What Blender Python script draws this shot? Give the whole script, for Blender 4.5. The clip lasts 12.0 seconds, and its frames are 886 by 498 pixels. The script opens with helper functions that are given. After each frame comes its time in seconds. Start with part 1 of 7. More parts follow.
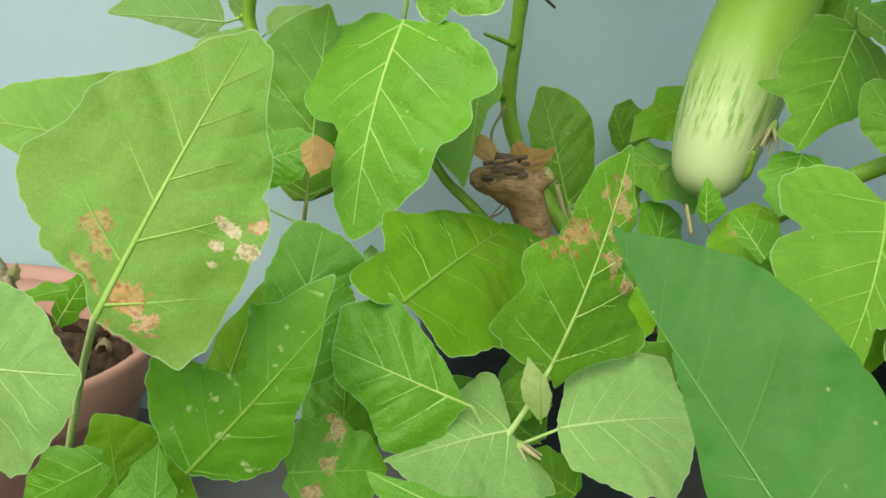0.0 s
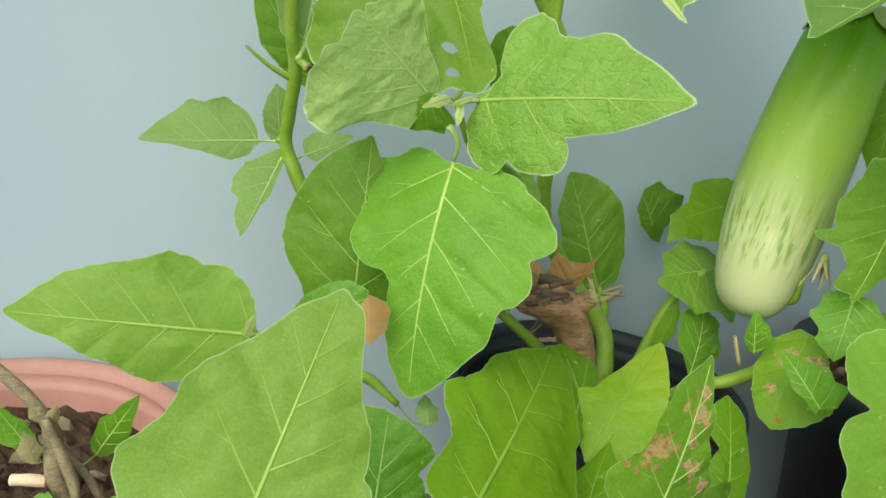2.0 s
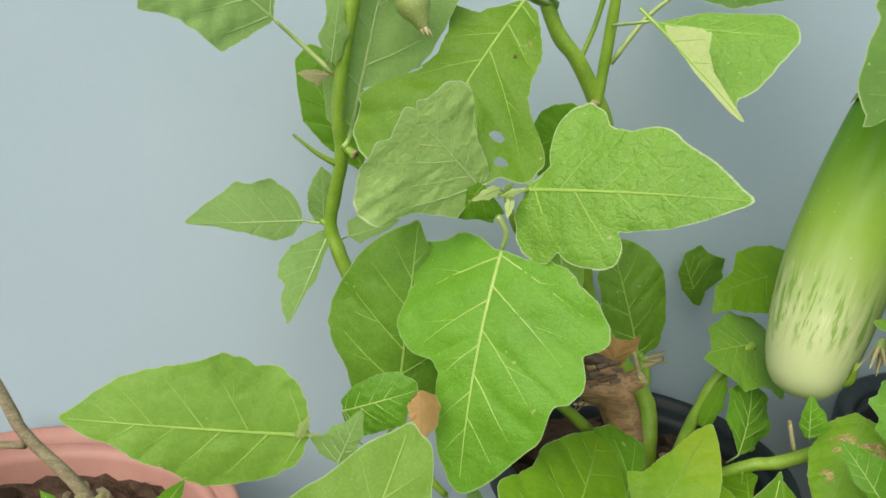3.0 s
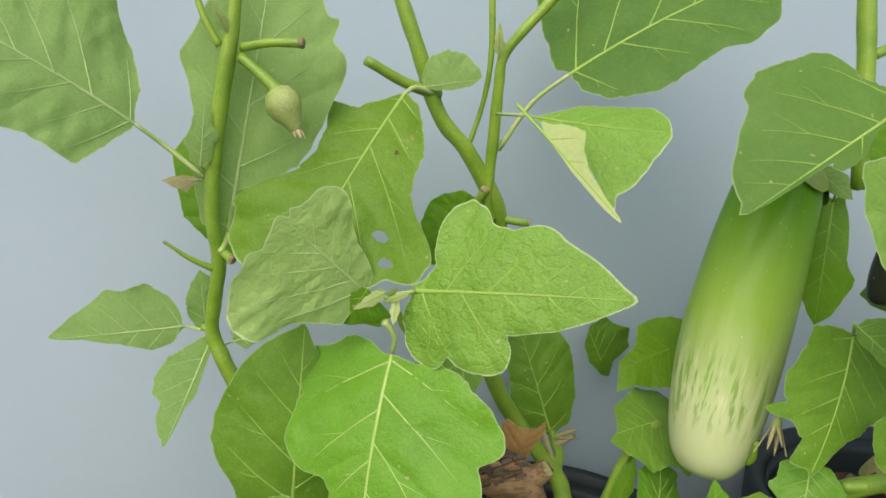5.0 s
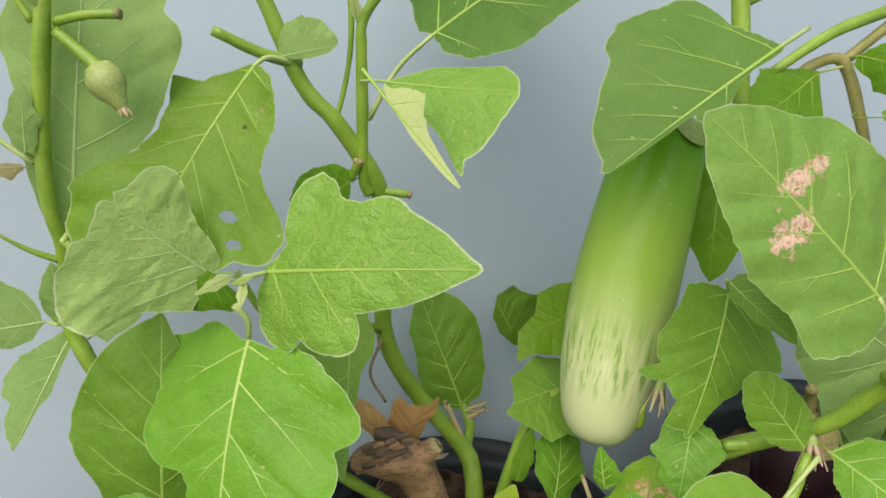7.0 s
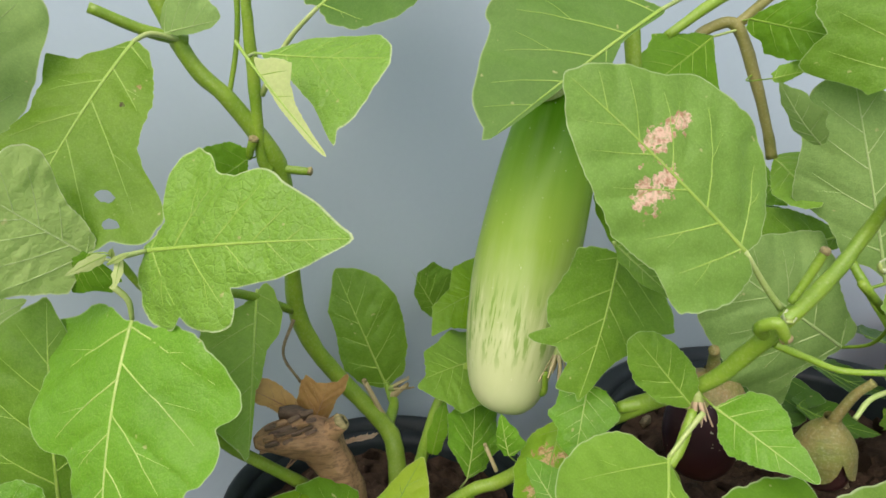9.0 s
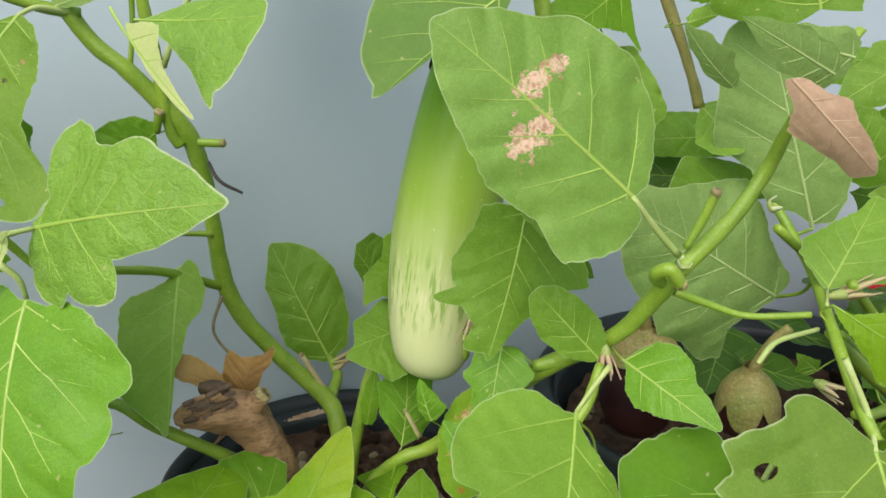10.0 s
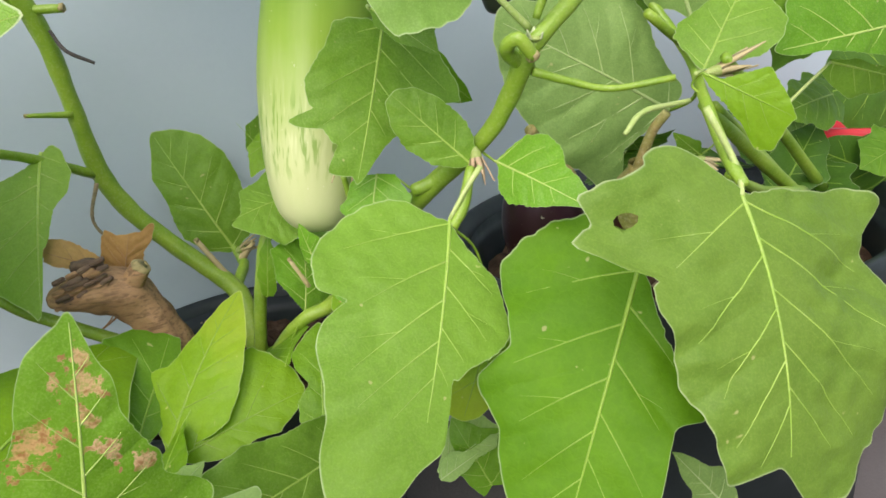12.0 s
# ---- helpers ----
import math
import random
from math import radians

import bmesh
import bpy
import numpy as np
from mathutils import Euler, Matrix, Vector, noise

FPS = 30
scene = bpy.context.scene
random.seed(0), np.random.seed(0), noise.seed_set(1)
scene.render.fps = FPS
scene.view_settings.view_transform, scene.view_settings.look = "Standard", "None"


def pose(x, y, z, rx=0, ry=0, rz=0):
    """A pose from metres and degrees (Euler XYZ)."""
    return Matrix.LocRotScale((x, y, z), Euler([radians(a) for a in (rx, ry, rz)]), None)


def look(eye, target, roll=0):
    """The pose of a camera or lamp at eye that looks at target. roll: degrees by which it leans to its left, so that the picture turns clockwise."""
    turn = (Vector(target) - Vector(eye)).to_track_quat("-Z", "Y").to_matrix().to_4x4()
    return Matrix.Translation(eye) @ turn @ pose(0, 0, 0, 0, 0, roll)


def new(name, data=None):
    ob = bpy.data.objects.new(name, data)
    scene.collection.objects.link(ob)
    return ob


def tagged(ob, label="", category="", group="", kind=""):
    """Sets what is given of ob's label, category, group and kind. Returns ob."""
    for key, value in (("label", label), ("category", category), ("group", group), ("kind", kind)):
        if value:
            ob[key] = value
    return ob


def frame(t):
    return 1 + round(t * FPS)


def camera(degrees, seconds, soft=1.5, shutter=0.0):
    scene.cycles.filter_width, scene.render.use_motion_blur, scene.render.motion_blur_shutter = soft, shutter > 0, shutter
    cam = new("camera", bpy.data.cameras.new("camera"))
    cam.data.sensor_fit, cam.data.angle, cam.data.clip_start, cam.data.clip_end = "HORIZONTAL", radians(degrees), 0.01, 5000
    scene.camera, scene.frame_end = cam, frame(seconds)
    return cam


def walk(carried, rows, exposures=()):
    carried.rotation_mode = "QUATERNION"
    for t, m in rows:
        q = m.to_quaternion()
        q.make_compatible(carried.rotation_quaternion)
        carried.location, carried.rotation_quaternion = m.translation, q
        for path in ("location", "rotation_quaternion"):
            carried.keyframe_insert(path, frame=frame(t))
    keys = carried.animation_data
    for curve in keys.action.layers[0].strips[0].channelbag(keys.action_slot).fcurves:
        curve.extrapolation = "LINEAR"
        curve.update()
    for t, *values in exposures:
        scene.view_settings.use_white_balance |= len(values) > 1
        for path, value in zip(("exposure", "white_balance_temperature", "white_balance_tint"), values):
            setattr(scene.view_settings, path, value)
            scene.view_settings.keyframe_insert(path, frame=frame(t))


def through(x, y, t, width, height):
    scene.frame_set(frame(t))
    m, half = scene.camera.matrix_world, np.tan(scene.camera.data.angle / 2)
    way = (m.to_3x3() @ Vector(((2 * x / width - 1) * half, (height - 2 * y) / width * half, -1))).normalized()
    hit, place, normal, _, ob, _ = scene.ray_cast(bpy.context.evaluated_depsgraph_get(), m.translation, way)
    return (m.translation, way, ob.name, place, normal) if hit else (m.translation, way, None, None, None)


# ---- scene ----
SKY, SUN = 0.178, 2.15
FRUIT_LOW, FRUIT_TOP, FRUIT_R = (0.2635, 0.568, 0.369), (0.339, 0.627, 0.624), 0.0422
cam = camera(65.0, 12.0, soft=1.6)
PATH = [
    (0, (-0.0091, 0.0054, 0.4392), (0.2039, 1.9369, -0.0339), 7.04),
    (0.1, (-0.0228, 0.0225, 0.4671), (0.2457, 1.9254, -0.0868), 6.72),
    (0.2, (-0.0432, 0.0487, 0.4960), (0.3124, 1.9095, -0.1449), 7.13),
    (0.3, (-0.0556, 0.0593, 0.5069), (0.3369, 1.9058, -0.1537), 7.97),
    (0.4, (-0.0459, 0.0516, 0.5019), (0.3143, 1.9120, -0.1379), 8.31),
    (0.5, (-0.0326, 0.0439, 0.4947), (0.2866, 1.9211, -0.1171), 8.27),
    (1, (-0.0534, 0.0472, 0.5161), (0.2515, 1.9257, -0.0988), 7.86),
    (1.5, (-0.0586, 0.0529, 0.5315), (0.2301, 1.9340, -0.0833), 7.63),
    (2, (-0.0714, 0.0544, 0.5609), (0.2024, 1.9527, -0.0061), 6.78),
    (2.5, (-0.0790, 0.0623, 0.5779), (0.1494, 1.9778, 0.0499), 6.07),
    (3, (-0.0965, 0.0742, 0.6047), (0.1222, 1.9941, 0.0889), 6.01),
    (3.2, (-0.1042, 0.0833, 0.6125), (0.1179, 2.0054, 0.1063), 5.75),
    (4.8, (-0.079, 0.1, 0.642), (0.316, 2.023, 0.263), 4.3),
    (5, (-0.065, 0.1, 0.643), (0.343, 2.022, 0.265), 4.4),
    (5.5, (-0.036, 0.094, 0.645), (0.389, 2.012, 0.27), 4.0),
    (6, (-0.019, 0.093, 0.641), (0.397, 2.004, 0.222), 3.2),
    (6.5, (0.001, 0.097, 0.645), (0.445, 1.999, 0.213), 2.2),
    (7, (0.02, 0.103, 0.642), (0.487, 1.996, 0.197), 1.6),
    (7.2, (0.018, 0.105, 0.643), (0.525, 1.988, 0.197), 1.8),
    (8.8, (0.069, 0.092, 0.633), (0.602, 1.964, 0.173), 0.4),
    (9, (0.078, 0.087, 0.63), (0.61, 1.956, 0.157), -0.0),
    (9.5, (0.116, 0.08, 0.623), (0.651, 1.945, 0.14), -1.0),
    (10, (0.147, 0.074, 0.613), (0.657, 1.936, 0.088), -2.9),
    (10.5, (0.179, 0.072, 0.604), (0.691, 1.926, 0.054), -4.0),
    (11, (0.19, 0.066, 0.59), (0.71, 1.908, 0.009), -5.4),
    (11.5, (0.175, 0.062, 0.575), (0.732, 1.893, -0.006), -6.3),
    (12, (0.2, 0.056, 0.517), (0.768, 1.856, -0.145), -9.3),
]
EXPOSURES = [(0.0, 0.15, 6500, -4), (0.5, 0.08, 6500, -1), (1.5, 0.08, 6500, 4), (3.0, 0.0, 6500, 10), (5.0, -0.06, 6500, 17), (7.0, 0.0, 6500, 20), (9.0, 0.02, 6500, 20), (10.0, 0.06, 6500, 17), (10.7, 0.24, 6500, 18), (12.0, 0.32, 6500, 20)]
walk(cam, [(t, look(eye, target, roll)) for t, eye, target, roll in PATH], EXPOSURES)

# ---- light ----
world = bpy.data.worlds.new("world")
scene.world = world
world.use_nodes = True
wn = world.node_tree.nodes
sky = wn.new("ShaderNodeTexSky")
sky.sky_type, sky.sun_disc = "NISHITA", False
sky.sun_elevation, sky.sun_rotation = radians(46), radians(212)
sky.air_density, sky.dust_density = 1.0, 3.0
world.node_tree.links.new(sky.outputs[0], wn["Background"].inputs[0])
wn["Background"].inputs[1].default_value = SKY
sun = new("sun", bpy.data.lights.new("sun", "SUN"))
sun.data.energy, sun.data.angle, sun.data.color = SUN, radians(75), (1.0, 0.98, 0.94)
sun.matrix_world = look((-1.4, -1.9, 3.3), (0.1, 0.5, 0.4))

# ---- materials ----


def node_mat(name):
    m = bpy.data.materials.new(name)
    m.use_nodes = True
    nt = m.node_tree
    return m, nt, nt.nodes["Principled BSDF"], nt.nodes["Material Output"]


def add(nt, kind, **values):
    n = nt.nodes.new(kind)
    for key, value in values.items():
        n.inputs[key.replace("_", " ")].default_value = value
    return n


def math_node(nt, op, a, b=None, c=None):
    n = nt.nodes.new("ShaderNodeMath")
    n.operation = op
    for i, v in enumerate((a, b, c)):
        if v is None:
            continue
        if isinstance(v, (int, float)):
            n.inputs[i].default_value = v
        else:
            nt.links.new(v, n.inputs[i])
    return n.outputs[0]


def mix_col(nt, fac, a, b, mode="MIX"):
    n = nt.nodes.new("ShaderNodeMix")
    n.data_type, n.blend_type = "RGBA", mode
    for sock, v in ((n.inputs[0], fac), (n.inputs[6], a), (n.inputs[7], b)):
        if isinstance(v, (int, float)):
            sock.default_value = v
        elif isinstance(v, tuple):
            sock.default_value = (*v, 1)
        else:
            nt.links.new(v, sock)
    return n.outputs[2]


def ramp(nt, fac, stops):
    n = nt.nodes.new("ShaderNodeValToRGB")
    while len(n.color_ramp.elements) < len(stops):
        n.color_ramp.elements.new(0.5)
    for e, (at, col) in zip(n.color_ramp.elements, stops):
        e.position, e.color = at, (*col, 1) if isinstance(col, tuple) else (col, col, col, 1)
    nt.links.new(fac, n.inputs[0])
    return n.outputs[0]


def noise_fac(nt, vec, scale, detail=4.0, rough=0.55):
    n = add(nt, "ShaderNodeTexNoise", Scale=scale, Detail=detail, Roughness=rough)
    if vec is not None:
        nt.links.new(vec, n.inputs["Vector"])
    return n.outputs[0]


def bump_to(nt, bsdf, height, strength, distance=0.001):
    b = add(nt, "ShaderNodeBump", Strength=strength, Distance=distance)
    nt.links.new(height, b.inputs["Height"])
    nt.links.new(b.outputs[0], bsdf.inputs["Normal"])
    return b


def leaf_material(name, dark, light, hairy=0.15, rough=0.44, through=0.3, relief=0.4, scars=(), speck=0.0, yellow=0.0, edge_pale=0.42, edge_from=0.987, depth=0.003, fold_size=85.0, gloss=0.24, scar_tone=(0.74, 0.58, 0.40)):
    """Leaf blade: two greens, a net of fine veins, a pale downy edge, and dry scars at (u, v, radius, width) of the blade,
    each in its own tone where one follows."""
    m, nt, bsdf, out = node_mat(name)
    blade_map = nt.nodes.new("ShaderNodeUVMap")
    blade_map.uv_map = "UVMap"
    uv = blade_map.outputs[0]
    obj = nt.nodes.new("ShaderNodeTexCoord").outputs["Object"]
    info = nt.nodes.new("ShaderNodeObjectInfo")
    sep = nt.nodes.new("ShaderNodeSeparateXYZ")
    nt.links.new(uv, sep.inputs[0])
    u, v = sep.outputs[0], sep.outputs[1]
    patch = noise_fac(nt, obj, 22.0, 3.0)
    fine = noise_fac(nt, obj, 900.0, 2.0)
    tone = math_node(nt, "ADD", math_node(nt, "MULTIPLY", patch, 0.75), math_node(nt, "MULTIPLY", info.outputs["Random"], 0.45))
    col = ramp(nt, tone, [(0.25, dark), (0.85, light)])
    # net of small veins
    vor = add(nt, "ShaderNodeTexVoronoi", Scale=150.0)
    vor.feature = "DISTANCE_TO_EDGE"
    nt.links.new(obj, vor.inputs["Vector"])
    net = ramp(nt, vor.outputs["Distance"], [(0.0, 1.0), (0.10, 0.0)])
    col = mix_col(nt, math_node(nt, "MULTIPLY", net, 0.07), col, tuple(min(1.0, c * 1.5) for c in light))
    mottle = noise_fac(nt, obj, 260.0, 4.0, 0.65)
    col = mix_col(nt, 1.0, col, ramp(nt, mottle, [(0.30, 0.94), (0.70, 1.06)]), "MULTIPLY")
    broad = noise_fac(nt, obj, 55.0, 3.0, 0.6)
    col = mix_col(nt, math_node(nt, "MULTIPLY", ramp(nt, broad, [(0.50, 0.0), (0.75, 1.0)]), 0.15), col, tuple(min(1.0, c * 1.2) for c in light))
    # short pale hairs
    col = mix_col(nt, math_node(nt, "MULTIPLY", ramp(nt, fine, [(0.45, 0.0), (0.75, 1.0)]), hairy), col, (0.42, 0.60, 0.17))
    # downy rim of the blade
    border = nt.nodes.new("ShaderNodeUVMap")
    border.uv_map = "Rim"
    away = nt.nodes.new("ShaderNodeSeparateXYZ")
    nt.links.new(border.outputs[0], away.inputs[0])
    rim = ramp(nt, away.outputs[0], [(edge_from, 0.0), (edge_from + 0.009, 1.0)])
    col = mix_col(nt, math_node(nt, "MULTIPLY", rim, edge_pale), col, (0.66, 0.74, 0.46))
    if yellow:
        tip = ramp(nt, math_node(nt, "ADD", v, math_node(nt, "MULTIPLY", patch, 0.5)), [(0.75, 0.0), (1.3, 1.0)])
        col = mix_col(nt, math_node(nt, "MULTIPLY", tip, yellow), col, (0.55, 0.5, 0.05))
    if speck:
        sp = noise_fac(nt, obj, 95.0, 2.0)
        col = mix_col(nt, math_node(nt, "MULTIPLY", ramp(nt, sp, [(0.66, 0.0), (0.72, 1.0)]), speck), col, (0.62, 0.68, 0.28))
    dots = noise_fac(nt, obj, 160.0, 1.0)
    col = mix_col(nt, math_node(nt, "MULTIPLY", ramp(nt, dots, [(0.76, 0.0), (0.80, 1.0)]), 0.5), col, (0.6, 0.55, 0.25))
    ragged = math_node(nt, "MULTIPLY", math_node(nt, "SUBTRACT", noise_fac(nt, obj, 150.0, 4.0, 0.65), 0.5), 4.6) if scars else None
    chewing = ramp(nt, noise_fac(nt, obj, 520.0, 2.0), [(0.40, 0.0), (0.52, 1.0)]) if scars else None
    for su, sv, sr, wide, *own in scars:
        du = math_node(nt, "MULTIPLY", math_node(nt, "SUBTRACT", u, su), wide)
        dv = math_node(nt, "SUBTRACT", v, sv)
        d = math_node(nt, "SQRT", math_node(nt, "ADD", math_node(nt, "POWER", du, 2.0), math_node(nt, "POWER", dv, 2.0)))
        mask = ramp(nt, math_node(nt, "ADD", math_node(nt, "DIVIDE", d, sr), ragged), [(0.80, 1.0), (0.90, 0.0)])
        chewed = math_node(nt, "MULTIPLY", mask, math_node(nt, "ADD", 0.55, math_node(nt, "MULTIPLY", chewing, 0.42)))
        tone = own[0] if own else scar_tone
        col = mix_col(nt, chewed, col, ramp(nt, noise_fac(nt, obj, 300.0, 3.0), [(0.36, tuple(c * k for c, k in zip(tone, (0.62, 0.48, 0.40)))), (0.50, tone)]))
    nt.links.new(col, bsdf.inputs["Base Color"])
    bsdf.inputs["Roughness"].default_value = rough
    bsdf.inputs["Specular IOR Level"].default_value = gloss
    bsdf.inputs["Sheen Weight"].default_value = 0.0
    pucker = noise_fac(nt, obj, fold_size, 3.0, 0.45)
    # small cushions between the veins
    quilt = add(nt, "ShaderNodeTexVoronoi", Scale=fold_size * 1.1)
    quilt.feature = "SMOOTH_F1"
    warp = nt.nodes.new("ShaderNodeVectorMath")
    warp.operation = "MULTIPLY_ADD"
    wob = add(nt, "ShaderNodeTexNoise", Scale=60.0, Detail=2.0)
    nt.links.new(obj, wob.inputs["Vector"])
    nt.links.new(wob.outputs["Color"], warp.inputs[0])
    warp.inputs[1].default_value = (0.012, 0.012, 0.012)
    nt.links.new(obj, warp.inputs[2])
    nt.links.new(warp.outputs[0], quilt.inputs["Vector"])
    pucker = math_node(nt, "SUBTRACT", pucker, math_node(nt, "MULTIPLY", quilt.outputs["Distance"], 0.22))
    height = math_node(nt, "ADD", math_node(nt, "MULTIPLY", net, -0.05), math_node(nt, "ADD", math_node(nt, "MULTIPLY", pucker, 0.8), math_node(nt, "ADD", math_node(nt, "MULTIPLY", noise_fac(nt, obj, 240.0, 3.0), 0.25), math_node(nt, "MULTIPLY", fine, 0.05))))
    bump = bump_to(nt, bsdf, height, relief, depth)
    tl = nt.nodes.new("ShaderNodeBsdfTranslucent")
    nt.links.new(mix_col(nt, 0.5, col, (0.9, 1.0, 0.35), "MULTIPLY"), tl.inputs["Color"])
    nt.links.new(bump.outputs[0], tl.inputs["Normal"])
    ms = nt.nodes.new("ShaderNodeMixShader")
    ms.inputs[0].default_value = through
    nt.links.new(bsdf.outputs[0], ms.inputs[1])
    nt.links.new(tl.outputs[0], ms.inputs[2])
    nt.links.new(ms.outputs[0], out.inputs["Surface"])
    return m


def stalk_material(name, a, b, rough=0.5, hair=0.2, grain=0.0):
    """Stalks, wood and other tubes: two tones in lengthwise streaks and spots."""
    m, nt, bsdf, _ = node_mat(name)
    obj = nt.nodes.new("ShaderNodeTexCoord").outputs["Object"]
    big, fine = noise_fac(nt, obj, 35.0, 4.0), noise_fac(nt, obj, 500.0, 2.0)
    col = ramp(nt, big, [(0.32, a), (0.68, b)])
    col = mix_col(nt, math_node(nt, "MULTIPLY", ramp(nt, fine, [(0.5, 0.0), (0.72, 1.0)]), hair), col, (0.6, 0.62, 0.4))
    height = fine
    if grain:
        mp = nt.nodes.new("ShaderNodeMapping")
        mp.inputs["Rotation"].default_value = (0.3, 0.9, 0.2)
        mp.inputs["Scale"].default_value = (40, 330, 330)
        nt.links.new(obj, mp.inputs["Vector"])
        streak = noise_fac(nt, mp.outputs[0], 1.0, 4.0, 0.65)
        col = mix_col(nt, math_node(nt, "MULTIPLY", ramp(nt, streak, [(0.48, 0.0), (0.62, 1.0)]), grain), col, tuple(c * 0.25 for c in a))
        height = math_node(nt, "SUBTRACT", 1.0, streak)
    nt.links.new(col, bsdf.inputs["Base Color"])
    bsdf.inputs["Roughness"].default_value = rough
    bump_to(nt, bsdf, height, 0.4 + 0.4 * (grain > 0), 0.0008)
    return m


leaf_green = leaf_material("leaf_green", (0.112, 0.248, 0.016), (0.196, 0.385, 0.036))
leaf_bright = leaf_material("leaf_bright", (0.088, 0.252, 0.008), (0.154, 0.372, 0.022), 0.2, 0.36, relief=0.65)
leaf_dark = leaf_material("leaf_dark", (0.090, 0.232, 0.008), (0.150, 0.330, 0.017), 0.08)
leaf_dark_gloss = leaf_material("leaf_dark_gloss", (0.066, 0.205, 0.002), (0.116, 0.285, 0.004), 0.03, 0.6)
leaf_hairy = leaf_material("leaf_hairy", (0.200, 0.350, 0.085), (0.285, 0.450, 0.130), 0.3, 0.65)
leaf_puckered = leaf_material("leaf_puckered", (0.120, 0.280, 0.016), (0.200, 0.400, 0.040), 0.25, 0.36, relief=1.0, edge_pale=0.6, edge_from=0.979, depth=0.0055, fold_size=52.0, gloss=0.36)
leaf_dull = leaf_material("leaf_dull", (0.078, 0.185, 0.024), (0.130, 0.262, 0.042), 0.08, 0.5)
leaf_light = leaf_material("leaf_light", (0.180, 0.345, 0.036), (0.265, 0.455, 0.066), 0.15)
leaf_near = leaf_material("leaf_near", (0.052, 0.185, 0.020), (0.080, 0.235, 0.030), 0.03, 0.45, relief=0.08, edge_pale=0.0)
leaf_downy = leaf_material("leaf_downy", (0.290, 0.455, 0.115), (0.390, 0.555, 0.170), 0.3, 0.55, relief=0.8, edge_pale=0.6, edge_from=0.976, depth=0.0035, fold_size=60.0)
leaf_bud = leaf_material("leaf_bud", (0.34, 0.44, 0.14), (0.52, 0.60, 0.24), 0.4, 0.7)
leaf_yellowish = leaf_material("leaf_yellowish", (0.112, 0.265, 0.004), (0.190, 0.375, 0.010), 0.08)
leaf_yellow = leaf_material("leaf_yellow", (0.135, 0.31, 0.006), (0.225, 0.42, 0.014), 0.08, yellow=0.2)
leaf_holed = leaf_material("leaf_holed", (0.118, 0.255, 0.010), (0.195, 0.350, 0.022), 0.18, scars=((0.25, 0.32, 0.018, 0.6, (0.10, 0.10, 0.03)), (0.15, 0.21, 0.014, 0.6, (0.42, 0.30, 0.12))))
leaf_torn = leaf_material("leaf_torn", (0.118, 0.236, 0.024), (0.192, 0.324, 0.044), 0.12)
leaf_speckled = leaf_material("leaf_speckled", (0.10, 0.28, 0.012), (0.17, 0.38, 0.022), 0.05, speck=0.8)
leaf_mined_a = leaf_material("leaf_mined_a", (0.090, 0.24, 0.010), (0.148, 0.33, 0.02), 0.1, scars=((0.15, 0.47, 0.11, 0.9), (0.44, 0.36, 0.09, 0.9), (0.76, 0.25, 0.09, 0.9)), scar_tone=(0.58, 0.40, 0.20))
leaf_mined_b = leaf_material("leaf_mined_b", (0.140, 0.272, 0.026), (0.205, 0.360, 0.046), 0.2, scars=((0.59, 0.08, 0.062, 0.5, (0.66, 0.36, 0.14)), (0.70, 0.04, 0.035, 0.5, (0.74, 0.44, 0.24)), (0.35, 0.25, 0.034, 0.5, (0.52, 0.36, 0.13)), (0.36, 0.19, 0.034, 0.5, (0.52, 0.36, 0.13)), (0.27, 0.10, 0.040, 0.5, (0.50, 0.36, 0.14)), (0.82, 0.38, 0.026, 0.4), (0.95, 0.33, 0.030, 0.4), (0.94, 0.41, 0.024, 0.4, (0.74, 0.44, 0.26)), (0.84, 0.32, 0.020, 0.4), (0.83, 0.26, 0.010, 0.4)), scar_tone=(0.76, 0.60, 0.38))
leaf_mined_c = leaf_material("leaf_mined_c", (0.120, 0.285, 0.012), (0.200, 0.400, 0.028), 0.2, scars=((0.58, 0.76, 0.068, 0.25, (0.62, 0.42, 0.20)), (0.67, 0.84, 0.045, 0.2, (0.62, 0.42, 0.20)), (0.62, 0.64, 0.042, 0.3, (0.62, 0.42, 0.20)), (0.20, 0.57, 0.082, 0.4, (0.58, 0.36, 0.15)), (0.70, 0.51, 0.055, 0.4), (0.85, 0.43, 0.042, 0.4)), scar_tone=(0.70, 0.46, 0.26))
leaf_mined_d = leaf_material("leaf_mined_d", (0.118, 0.29, 0.008), (0.215, 0.41, 0.018), 0.08, scars=((0.55, 0.30, 0.105, 0.5), (0.16, 0.30, 0.090, 0.5), (0.69, 0.66, 0.055, 0.5), (0.42, 0.93, 0.04, 0.4, (0.5, 0.2, 0.04))), scar_tone=(0.70, 0.48, 0.24))
leaf_mined_e = leaf_material("leaf_mined_e", (0.130, 0.272, 0.034), (0.205, 0.380, 0.064), 0.2, scars=((0.35, 0.44, 0.062, 0.5), (0.27, 0.47, 0.042, 0.5), (0.45, 0.44, 0.045, 0.5), (0.62, 0.55, 0.036, 0.4), (0.71, 0.53, 0.028, 0.35), (0.55, 0.58, 0.030, 0.4), (0.36, 0.55, 0.014, 0.4)), scar_tone=(0.80, 0.56, 0.40))
# leaf green darkened in its colour to stand for shade among inner leaves
leaf_shade_tone = leaf_material("leaf_shade_tone", (0.045, 0.13, 0.012), (0.085, 0.2, 0.02), 0.04)
leaf_dry = leaf_material("leaf_dry", (0.33, 0.18, 0.055), (0.48, 0.31, 0.11), 0.02, 0.7, 0.15)
